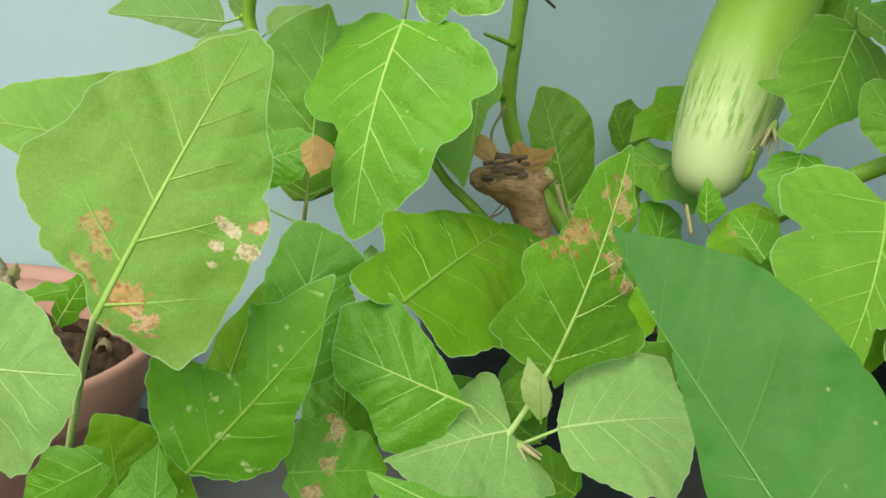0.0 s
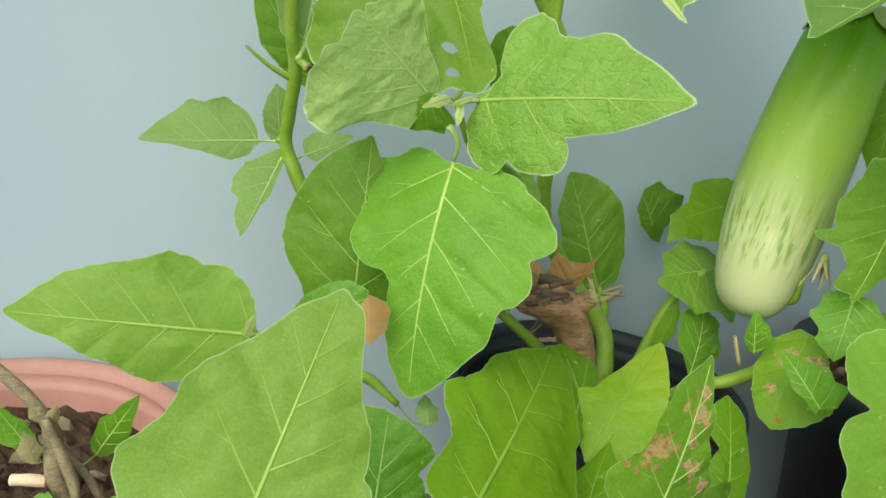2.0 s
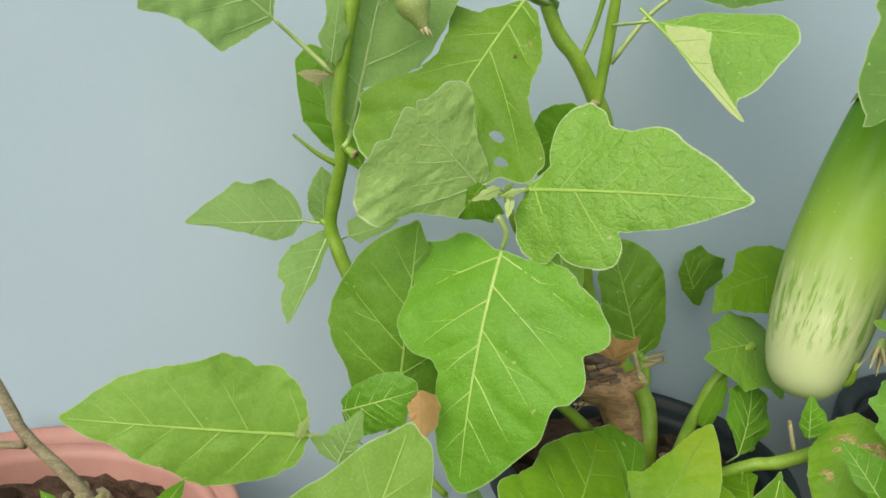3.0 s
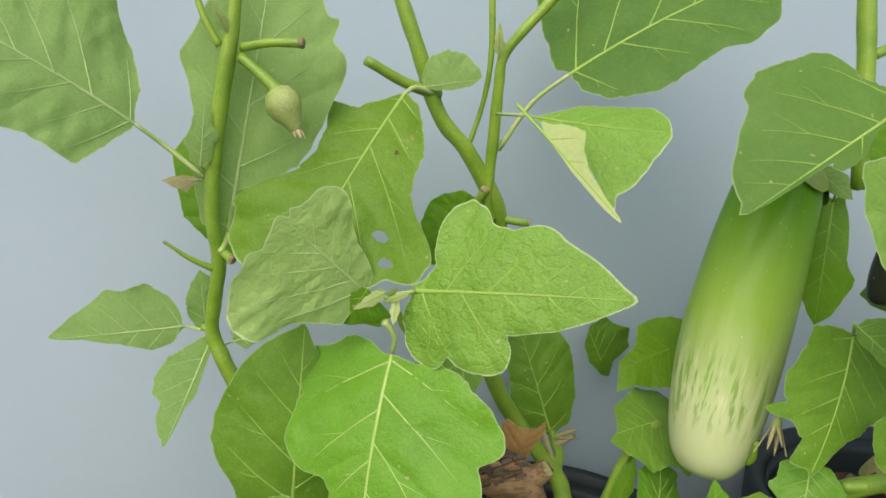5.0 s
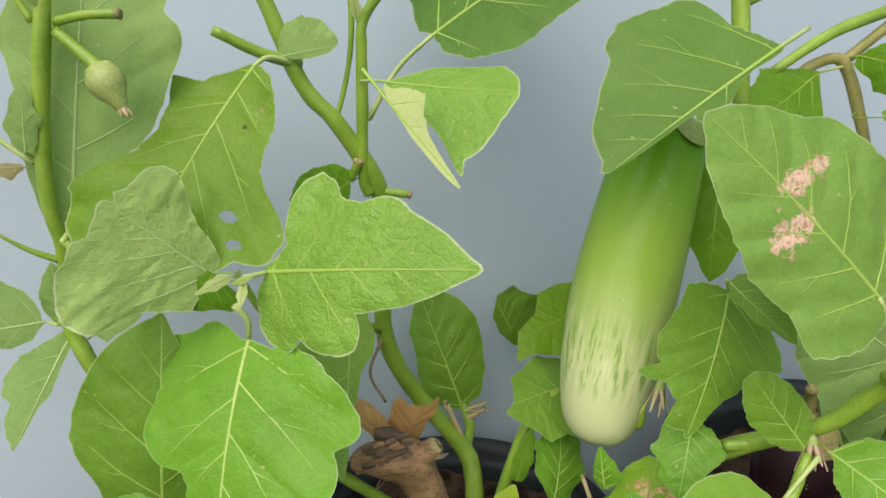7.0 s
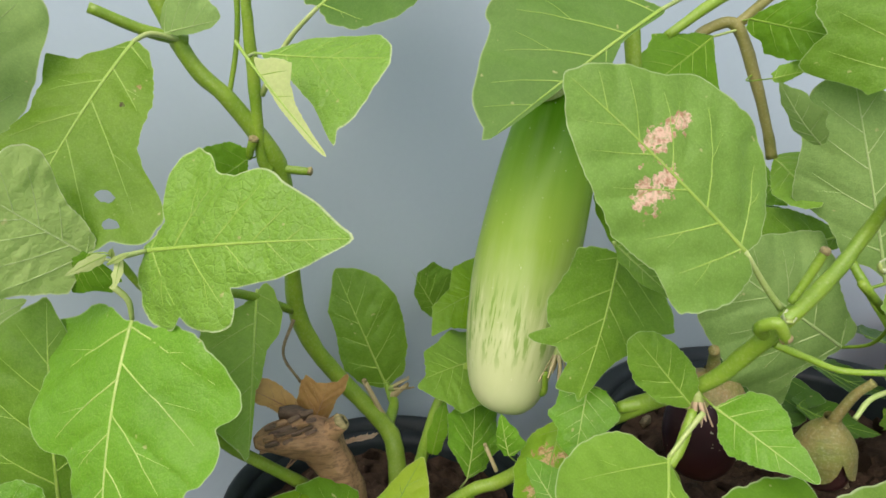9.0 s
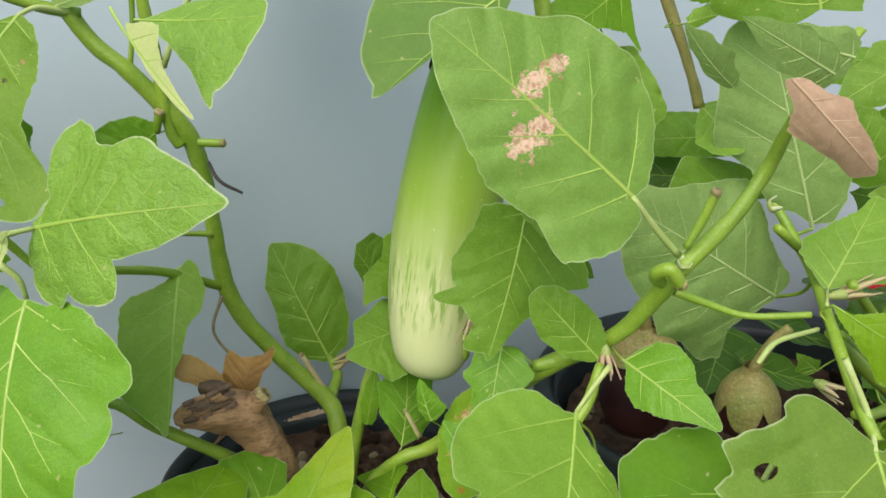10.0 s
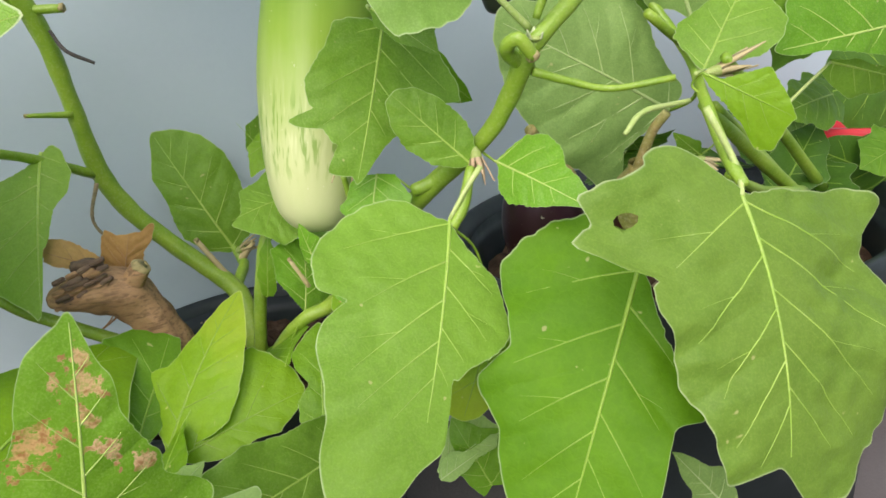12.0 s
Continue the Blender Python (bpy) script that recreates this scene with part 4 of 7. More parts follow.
leaf(middle_plant, (-0.156, 0.250, 0.320), (-0.100, 0.231, 0.328), (0.042, -0.249, -0.968), radii=(34, 34, 33, 33, 33, 34, 33, 33, 33, 33, 33, 34, 34, 34, 35, 36, 37, 38, 38, 38, 39, 37, 36, 35, 34, 34, 33, 33, 32, 32, 31, 31, 31, 31, 32, 32, 31, 30, 29, 29, 28, 28, 28, 28, 29, 29, 29, 29, 29, 29, 29, 29, 30, 31, 32, 33, 33, 33, 32, 32, 32, 32, 32, 31, 30, 30, 29, 29, 28, 28, 27, 27, 27, 27, 27, 27, 27, 27, 28, 28, 29, 30, 31, 33), hub=0.42, mat=leaf_hairy)
leaf(middle_plant, (-0.084, 0.307, 0.244), (-0.020, 0.327, 0.328), (0.803, -0.063, -0.593), radii=(51, 46, 42, 38, 35, 33, 31, 29, 28, 26, 25, 24, 23, 23, 22, 22, 22, 22, 23, 24, 25, 26, 28, 29, 31, 32, 32, 33, 35, 36, 36, 36, 37, 38, 38, 39, 39, 40, 41, 42, 42, 44, 45, 45, 45, 45, 46, 46, 46, 46, 47, 48, 48, 48, 48, 49, 50, 50, 50, 51, 49, 45, 35, 27, 23, 20, 18, 17, 16, 15, 16, 17, 17, 20, 46, 47, 48, 49, 51, 56, 62, 67, 72, 58), hub=0.42, mat=leaf_speckled, fold=0.2)
leaf(middle_plant, (-0.092, 0.282, 0.227), (-0.096, 0.304, 0.262), (0.957, 0.283, -0.060), (10, 11, 10, 9, 6, 4, 1), (15, 18, 19, 17, 14, 9, 3), mat=leaf_bright)
leaf(middle_plant, (-0.128, 0.323, 0.237), (-0.166, 0.322, 0.212), (-0.532, 0.246, 0.810), (6, 12, 17, 18, 17, 11, 4), (6, 12, 15, 17, 14, 8, 3), mat=leaf_dark)
leaf(middle_plant, (-0.174, 0.397, 0.299), (-0.205, 0.397, 0.289), (-0.278, 0.168, 0.946), (2, 4, 6, 6, 5, 3, 1), (1, 3, 4, 4, 3, 2, 1), mat=leaf_dark, cord=0)
leaf(middle_plant, (-0.047, 0.388, 0.258), (-0.038, 0.435, 0.342), (0.995, -0.082, -0.059), radii=(46, 45, 44, 44, 44, 43, 43, 42, 42, 42, 42, 41, 41, 37, 30, 26, 27, 28, 28, 29, 29, 30, 30, 31, 32, 33, 33, 35, 36, 38, 39, 40, 42, 44, 46, 48, 50, 50, 51, 52, 53, 53, 52, 51, 51, 51, 49, 44, 41, 39, 37, 35, 34, 33, 32, 30, 29, 28, 28, 27, 27, 27, 26, 27, 27, 27, 28, 29, 30, 31, 31, 32, 34, 35, 37, 40, 43, 45, 47, 50, 50, 49, 48, 48), hub=0.51, mat=leaf_bright)
leaf(middle_plant, (0.013, 0.386, 0.312), (0.112, 0.593, 0.322), (0.744, -0.328, -0.582), radii=(117, 132, 120, 105, 94, 85, 79, 75, 72, 69, 67, 66, 65, 62, 60, 59, 58, 57, 57, 57, 57, 58, 59, 60, 62, 64, 67, 69, 71, 74, 78, 80, 83, 87, 92, 95, 99, 102, 100, 98, 97, 96, 99, 113, 118, 118, 111, 91, 76, 73, 71, 70, 69, 68, 67, 67, 65, 59, 54, 50, 48, 45, 44, 42, 42, 42, 43, 43, 44, 45, 47, 49, 51, 53, 55, 57, 60, 63, 67, 72, 78, 84, 93, 103), hub=0.42, mat=leaf_yellowish, arc=0.04)
leaf(middle_plant, (0.126, 0.510, 0.260), (0.200, 0.572, 0.339), (0.733, -0.659, -0.169), radii=(71, 67, 62, 58, 54, 51, 48, 46, 44, 42, 41, 39, 38, 37, 36, 35, 35, 34, 34, 34, 34, 35, 35, 36, 37, 38, 39, 41, 43, 43, 44, 44, 45, 45, 45, 46, 46, 47, 47, 47, 47, 48, 52, 49, 47, 45, 43, 42, 41, 40, 39, 39, 38, 38, 37, 37, 37, 37, 36, 36, 36, 36, 34, 30, 26, 25, 25, 25, 25, 25, 26, 26, 27, 28, 29, 30, 31, 33, 35, 38, 43, 49, 57, 64), hub=0.42, mat=leaf_yellow, fold=0.05)
leaf(middle_plant, (0.108, 0.513, 0.269), (0.142, 0.584, 0.314), (0.862, -0.096, -0.497), radii=(53, 52, 52, 44, 39, 34, 31, 28, 25, 23, 21, 20, 19, 18, 17, 17, 16, 16, 16, 15, 15, 15, 15, 15, 15, 15, 16, 16, 17, 17, 18, 19, 20, 22, 24, 25, 27, 29, 31, 34, 36, 36, 36, 37, 38, 37, 35, 33, 31, 30, 29, 28, 27, 27, 26, 26, 26, 26, 27, 27, 28, 28, 29, 30, 31, 32, 34, 35, 38, 41, 44, 49, 55, 55, 55, 55, 56, 57, 58, 58, 56, 55, 55, 54), hub=0.42, mat=leaf_dark, fold=0.05)
leaf(middle_plant, (0.129, 0.499, 0.258), (0.224, 0.511, 0.274), (0.204, -0.741, -0.639), radii=(57, 53, 50, 48, 44, 41, 38, 36, 35, 30, 26, 23, 21, 20, 19, 19, 18, 18, 17, 17, 17, 17, 17, 18, 18, 18, 19, 19, 20, 20, 20, 21, 22, 23, 24, 25, 26, 28, 30, 32, 35, 39, 41, 41, 42, 42, 39, 37, 35, 34, 33, 32, 32, 31, 31, 31, 31, 31, 31, 32, 33, 34, 35, 37, 39, 42, 44, 46, 48, 50, 53, 57, 62, 61, 61, 61, 60, 60, 60, 60, 60, 59, 58, 58), hub=0.42, mat=leaf_yellowish, fold=0.05)
leaf(middle_plant, (0.131, 0.440, 0.271), (0.155, 0.440, 0.287), (0.506, -0.398, -0.765), (3, 6, 8, 8, 7, 4, 2), (3, 6, 8, 8, 7, 4, 2), mat=leaf_hairy, cord=0)
leaf(middle_plant, (0.333, 0.445, 0.379), (0.357, 0.440, 0.297), (-0.932, 0.215, -0.292), radii=(50, 44, 40, 30, 25, 21, 17, 15, 13, 12, 11, 11, 10, 10, 10, 10, 10, 10, 11, 11, 12, 13, 14, 16, 17, 19, 23, 28, 36, 27, 22, 18, 15, 13, 12, 11, 10, 9, 9, 9, 9, 9, 8, 8, 9, 9, 9, 10, 10, 11, 12, 14, 17, 21, 27, 35), hub=0.42, mat=leaf_shade_tone, fold=0.05)
leaf(middle_plant, (0.346, 0.435, 0.324), (0.311, 0.425, 0.264), (-0.783, 0.495, 0.377), radii=(41, 41, 41, 42, 37, 33, 31, 29, 28, 27, 26, 26, 24, 22, 20, 19, 18, 18, 18, 18, 18, 18, 18, 19, 20, 21, 23, 26, 29, 29, 28, 28, 29, 26, 24, 23, 22, 22, 22, 22, 21, 21, 20, 20, 20, 20, 21, 22, 23, 25, 27, 28, 31, 34, 37, 39), hub=0.42, mat=leaf_yellow, fold=0.05)
leaf(middle_plant, (0.290, 0.432, 0.228), (0.337, 0.430, 0.247), (0.259, -0.626, -0.735), radii=(22, 20, 18, 17, 16, 16, 15, 13, 11, 10, 10, 9, 9, 8, 8, 8, 8, 9, 8, 8, 8, 9, 9, 9, 10, 11, 12, 14, 29, 26, 24, 22, 21, 20, 20, 19, 19, 19, 20, 20, 21, 23, 24, 23, 23, 23, 23, 23, 23, 22, 21, 21, 20, 20, 20, 21), hub=0.57, mat=leaf_hairy, fold=0.05)
leaf(middle_plant, (0.100, 0.365, 0.289), (0.128, 0.378, 0.417), (0.930, 0.285, -0.232), radii=(76, 65, 56, 51, 48, 43, 38, 34, 32, 31, 30, 30, 29, 29, 29, 29, 30, 30, 31, 33, 34, 35, 35, 36, 37, 42, 62, 67, 67, 67, 64, 62, 59, 58, 57, 57, 57, 58, 59, 63, 69, 64, 60, 56, 56, 58, 61, 61, 60, 60, 61, 61, 62, 62, 60, 54, 47, 43, 40, 39, 40, 42, 43, 43, 43, 42, 40, 38, 36, 35, 33, 33, 34, 35, 37, 39, 43, 47, 52, 57, 62, 65, 68, 71), hub=0.42, mat=leaf_mined_c, petiole=[(0.100, 0.365, 0.289), (0.090, 0.365, 0.263), (0.078, 0.365, 0.237)])
leaf(middle_plant, (0.110, 0.355, 0.257), (0.184, 0.350, 0.271), (0.036, -0.860, -0.509), radii=(42, 43, 43, 42, 42, 41, 41, 41, 42, 42, 43, 44, 44, 45, 47, 48, 50, 48, 47, 45, 45, 44, 42, 41, 40, 39, 38, 38, 38, 38, 38, 38, 39, 40, 39, 38, 38, 38, 37, 36, 36, 35, 35, 35, 35, 34, 34, 34, 34, 35, 35, 36, 37, 39, 41, 43, 46, 50, 55, 58, 59, 59, 57, 55, 53, 50, 48, 49, 50, 52, 55, 59, 64, 62, 56, 51, 47, 45, 44, 43, 43, 43, 43, 42), hub=0.42, mat=leaf_hairy, petiole=[(0.110, 0.355, 0.257), (0.086, 0.365, 0.237)])
leaf(middle_plant, (0.084, 0.367, 0.247), (0.014, 0.349, 0.231), (-0.310, 0.787, 0.533), radii=(43, 45, 23, 20, 18, 16, 19, 23, 23, 23, 24, 25, 26, 27, 27, 27, 27, 27, 28, 29, 29, 31, 31, 32, 33, 34, 37, 42, 47, 51, 52, 52, 48, 44, 42, 39, 37, 35, 34, 33, 32, 32, 32, 31, 31, 32, 33, 36, 39, 44, 51, 55, 58, 55, 53, 51, 49, 48, 46, 44, 42, 41, 40, 39, 38, 37, 36, 35, 35, 34, 34, 34, 34, 34, 34, 35, 35, 36, 37, 38, 39, 40, 40, 42), hub=0.42, mat=leaf_hairy, petiole=[(0.084, 0.367, 0.247), (0.081, 0.365, 0.237)])
leaf(middle_plant, (0.099, 0.363, 0.254), (0.090, 0.354, 0.296), (0.976, -0.116, 0.183), radii=(20, 18, 17, 15, 13, 12, 11, 10, 9, 9, 8, 8, 8, 8, 7, 7, 7, 7, 6, 6, 6, 6, 6, 6, 6, 6, 6, 6, 6, 6, 7, 7, 7, 8, 9, 9, 10, 11, 12, 13, 13, 14, 15, 15, 14, 13, 12, 11, 10, 10, 10, 9, 9, 9, 9, 9, 9, 9, 9, 9, 9, 9, 10, 10, 10, 10, 11, 11, 11, 12, 12, 13, 14, 15, 16, 17, 18, 19, 21, 23, 25, 29, 25, 22), hub=0.42, mat=leaf_bud)
leaf(middle_plant, (0.060, 0.271, 0.246), (-0.001, 0.283, 0.267), (0.353, 0.453, 0.819), (5, 10, 9, 6, 5, 3, 1), (10, 20, 25, 22, 15, 10, 5), mat=leaf_bright)
leaf(middle_plant, (0.058, 0.364, 0.261), (-0.026, 0.374, 0.288), (0.322, 0.310, 0.894), radii=(49, 50, 51, 53, 55, 58, 57, 55, 53, 52, 51, 51, 51, 47, 42, 37, 34, 31, 29, 27, 26, 25, 24, 23, 22, 22, 21, 21, 21, 21, 21, 21, 21, 22, 22, 23, 23, 24, 25, 27, 28, 30, 31, 34, 33, 33, 33, 33, 33, 34, 36, 38, 41, 43, 42, 42, 42, 42, 42, 41, 41, 41, 41, 41, 39, 36, 35, 33, 32, 31, 30, 30, 30, 31, 32, 34, 35, 38, 41, 43, 44, 45, 47, 48), hub=0.42, mat=leaf_bright, petiole=[(0.058, 0.364, 0.261), (0.071, 0.370, 0.241), (0.079, 0.370, 0.235)])
leaf(middle_plant, (-0.041, 0.351, 0.220), (0.014, 0.361, 0.220), (0.085, -0.487, -0.869), (9, 16, 22, 27, 25, 19, 9), (18, 28, 31, 31, 26, 19, 9), mat=leaf_mined_a)
leaf(middle_plant, (0.085, 0.411, 0.243), (0.119, 0.411, 0.243), (-0.012, -0.396, -0.918), (4, 9, 11, 11, 9, 7, 4), (7, 14, 18, 18, 16, 11, 4), mat=leaf_dark, cord=0)
leaf(middle_plant, (0.137, 0.388, 0.193), (0.096, 0.390, 0.220), (0.535, 0.283, 0.796), (7, 14, 18, 18, 16, 11, 4), (7, 14, 21, 21, 18, 11, 4), mat=leaf_dark, cord=0)
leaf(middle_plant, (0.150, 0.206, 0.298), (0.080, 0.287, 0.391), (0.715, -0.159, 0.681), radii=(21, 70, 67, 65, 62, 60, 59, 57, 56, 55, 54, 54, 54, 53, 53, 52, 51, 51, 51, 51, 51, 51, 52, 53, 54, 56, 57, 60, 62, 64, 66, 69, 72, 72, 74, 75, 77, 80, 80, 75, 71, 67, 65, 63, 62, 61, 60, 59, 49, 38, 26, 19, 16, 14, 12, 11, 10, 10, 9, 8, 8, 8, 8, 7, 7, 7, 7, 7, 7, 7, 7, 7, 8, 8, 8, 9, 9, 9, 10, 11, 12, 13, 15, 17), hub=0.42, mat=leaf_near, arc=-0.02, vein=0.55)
leaf(middle_plant, (-0.104, 0.460, 0.358), (-0.092, 0.457, 0.398), (0.929, -0.212, -0.303), (9, 10, 9, 8, 7, 5, 3), (17, 21, 17, 14, 9, 5, 2), mat=leaf_hairy, cord=0)
leaf(middle_plant, (-0.105, 0.526, 0.358), (-0.051, 0.517, 0.383), (0.349, -0.353, -0.868), radii=(33, 32, 30, 28, 27, 25, 25, 25, 25, 25, 26, 26, 27, 26, 24, 23, 23, 22, 22, 21, 21, 21, 21, 21, 22, 22, 23, 23, 24, 25, 25, 25, 24, 24, 24, 24, 24, 24, 24, 24, 24, 24, 24, 24, 24, 25, 25, 24, 23, 22, 21, 21, 20, 20, 19, 19, 18, 18, 17, 17, 17, 17, 17, 17, 18, 18, 18, 19, 20, 20, 21, 22, 23, 24, 25, 27, 28, 29, 29, 30, 32, 33, 34, 33), hub=0.42, mat=leaf_bright)
leaf(middle_plant, (-0.054, 0.500, 0.390), (-0.052, 0.479, 0.368), (-0.963, -0.234, 0.130), radii=(22, 19, 18, 16, 15, 14, 13, 13, 12, 12, 11, 10, 10, 9, 9, 9, 8, 8, 8, 8, 8, 8, 8, 8, 9, 9, 9, 9, 9, 9, 8, 8, 8, 9, 9, 9, 9, 9, 10, 10, 11, 12, 13, 14, 14, 14, 14, 14, 15, 15, 15, 16, 17, 18, 18, 17, 17, 17, 17, 17, 17, 16, 16, 15, 15, 15, 15, 15, 15, 15, 16, 16, 16, 16, 16, 16, 16, 16, 16, 17, 18, 18, 19, 20), hub=0.42, mat=leaf_dry, fold=0.3)
leaf(middle_plant, (0.216, 0.520, 0.292), (0.241, 0.573, 0.296), (0.816, -0.423, 0.394), radii=(34, 30, 27, 25, 24, 22, 18, 14, 11, 9, 8, 7, 7, 6, 6, 5, 5, 5, 5, 5, 4, 4, 4, 4, 4, 4, 4, 4, 5, 5, 5, 5, 5, 6, 6, 7, 8, 9, 12, 16, 25, 25, 22, 21, 19, 18, 17, 16, 16, 15, 15, 14, 14, 14, 14, 14, 14, 14, 15, 15, 16, 16, 17, 18, 19, 21, 23, 25, 28, 32, 37, 45, 57, 78, 73, 64, 58, 53, 50, 47, 44, 42, 41, 38), hub=0.42, mat=leaf_yellowish)
leaf(middle_plant, (-0.130, 0.359, 0.172), (-0.145, 0.373, 0.236), (0.901, 0.418, 0.119), radii=(25, 24, 24, 23, 23, 23, 23, 23, 24, 25, 26, 27, 28, 29, 31, 33, 37, 39, 42, 46, 52, 59, 59, 60, 54, 50, 46, 44, 42, 40, 38, 37, 36, 35, 30, 27, 24, 23, 21, 20, 20, 20, 18, 18, 17, 17, 17, 17, 17, 18, 19, 20, 22, 25, 27, 26), hub=0.63, mat=leaf_yellowish, fold=0.05)
leaf(middle_plant, (0.226, 0.469, 0.251), (0.248, 0.536, 0.311), (0.969, -0.224, -0.105), radii=(53, 48, 45, 42, 39, 34, 29, 26, 24, 22, 20, 19, 18, 17, 16, 16, 15, 15, 15, 15, 15, 15, 15, 15, 16, 16, 17, 17, 17, 18, 19, 20, 21, 22, 24, 26, 29, 31, 32, 33, 34, 35, 37, 36, 35, 35, 34, 34, 32, 29, 27, 26, 24, 22, 21, 20, 19, 19, 17, 15, 14, 13, 12, 12, 11, 11, 10, 10, 10, 10, 11, 13, 18, 25, 28, 33, 36, 37, 39, 41, 43, 46, 48, 51), hub=0.42, mat=leaf_yellowish, fold=0.05)
# leaves behind and under the long fruit
leaf(middle_plant, (0.263, 0.772, 0.393), (0.236, 0.772, 0.439), (0.849, 0.189, 0.493), radii=(17, 18, 20, 22, 22, 23, 23, 24, 25, 26, 28, 30, 32, 33, 32, 32, 32, 33, 33, 34, 36, 38, 41, 46, 51, 51, 51, 51, 50, 51, 51, 48, 45, 43, 41, 39, 38, 38, 41, 43, 47, 48, 45, 42, 38, 33, 30, 27, 25, 23, 22, 21, 19, 17, 16, 15, 14, 13, 13, 12, 12, 12, 12, 12, 12, 12, 12, 12, 12, 12, 12, 12, 12, 12, 12, 12, 12, 12, 13, 13, 13, 14, 15, 16), hub=0.42, mat=leaf_green)
leaf(middle_plant, (0.290, 0.685, 0.438), (0.232, 0.676, 0.417), (-0.342, 0.609, 0.716), radii=(33, 31, 30, 30, 27, 24, 23, 21, 20, 19, 18, 17, 17, 17, 16, 16, 16, 16, 17, 18, 20, 21, 24, 27, 31, 34, 35, 36, 38, 41, 44, 47, 50, 53, 55, 59, 63, 68, 69, 67, 61, 57, 53, 50, 48, 46, 44, 43, 42, 42, 41, 41, 41, 42, 42, 43, 43, 40, 38, 36, 35, 34, 33, 31, 30, 30, 29, 28, 28, 28, 28, 28, 28, 29, 30, 30, 33, 36, 40, 45, 42, 39, 36, 34), hub=0.42, mat=leaf_yellowish)
leaf(middle_plant, (0.263, 0.641, 0.384), (0.205, 0.621, 0.379), (-0.310, 0.749, 0.585), radii=(28, 25, 23, 23, 23, 22, 22, 22, 23, 23, 23, 24, 25, 26, 27, 27, 27, 27, 27, 27, 28, 28, 29, 30, 31, 33, 36, 38, 42, 46, 50, 51, 53, 56, 59, 63, 68, 70, 72, 74, 75, 72, 70, 68, 67, 66, 66, 64, 62, 61, 60, 59, 59, 59, 59, 60, 61, 58, 50, 44, 41, 40, 40, 40, 40, 40, 41, 39, 38, 36, 35, 34, 33, 33, 33, 33, 33, 33, 33, 34, 34, 35, 36, 34), hub=0.42, mat=leaf_green)
leaf(middle_plant, (0.244, 0.595, 0.296), (0.259, 0.622, 0.352), (0.893, 0.253, -0.373), radii=(37, 37, 38, 39, 39, 39, 40, 41, 42, 43, 44, 42, 40, 38, 37, 36, 35, 35, 34, 34, 33, 32, 30, 29, 28, 28, 27, 27, 26, 26, 27, 26, 25, 25, 24, 24, 24, 24, 24, 25, 25, 26, 26, 24, 23, 22, 21, 21, 20, 20, 19, 19, 19, 19, 19, 19, 19, 19, 20, 20, 21, 22, 23, 24, 25, 25, 26, 27, 28, 30, 32, 35, 38, 38, 37, 37, 37, 37, 37, 36, 36, 36, 36, 36), hub=0.42, mat=leaf_bright, petiole=[(0.244, 0.595, 0.296), (0.241, 0.605, 0.282)])
leaf(middle_plant, (0.220, 0.620, 0.310), (0.232, 0.620, 0.362), (0.923, -0.309, -0.228), (4, 7, 8, 8, 7, 5, 2), (4, 7, 8, 8, 7, 5, 2), mat=leaf_dark, cord=0)
leaf(middle_plant, (0.299, 0.530, 0.371), (0.263, 0.497, 0.306), (-0.618, 0.783, -0.067), radii=(49, 47, 46, 45, 43, 41, 39, 37, 36, 34, 34, 32, 31, 30, 30, 29, 29, 29, 29, 28, 28, 27, 27, 26, 26, 27, 27, 27, 28, 29, 30, 31, 32, 32, 33, 33, 34, 35, 36, 37, 37, 36, 35, 34, 34, 34, 33, 34, 33, 32, 30, 29, 28, 27, 27, 26, 26, 26, 26, 27, 27, 28, 29, 30, 32, 33, 34, 36, 38, 40, 42, 42, 41, 42, 42, 42, 43, 44, 44, 44, 45, 46, 47, 48), hub=0.42, mat=leaf_mined_d, fold=0.05)
leaf(middle_plant, (0.256, 0.530, 0.353), (0.249, 0.530, 0.389), (0.839, -0.524, 0.146), (4, 10, 13, 13, 10, 6, 3), (4, 5, 7, 7, 5, 4, 2), mat=leaf_bright, cord=0)
leaf(middle_plant, (0.241, 0.475, 0.241), (0.149, 0.429, 0.245), (-0.148, 0.358, 0.922), radii=(64, 67, 71, 73, 73, 73, 69, 64, 61, 56, 53, 50, 48, 46, 42, 40, 37, 35, 34, 33, 32, 31, 31, 31, 32, 32, 33, 34, 36, 37, 38, 40, 42, 45, 46, 46, 47, 48, 49, 47, 46, 45, 44, 44, 43, 43, 43, 42, 41, 40, 39, 39, 39, 39, 39, 39, 38, 36, 33, 32, 30, 29, 28, 28, 27, 27, 27, 27, 27, 27, 28, 28, 29, 30, 31, 33, 34, 36, 38, 41, 44, 48, 54, 61), hub=0.42, mat=leaf_green, fold=0.05)
leaf(middle_plant, (0.017, 0.590, 0.356), (-0.004, 0.580, 0.371), (0.353, 0.447, 0.822), (2, 6, 9, 10, 8, 6, 2), (2, 7, 11, 12, 10, 7, 2), mat=leaf_hairy, cord=0, petiole=[(0.017, 0.590, 0.356), (0.033, 0.595, 0.354)])
leaf(middle_plant, (0.269, 0.460, 0.343), (0.257, 0.500, 0.369), (0.892, -0.027, 0.451), (11, 23, 23, 19, 15, 9, 4), (4, 6, 8, 8, 7, 5, 2), mat=leaf_bright)
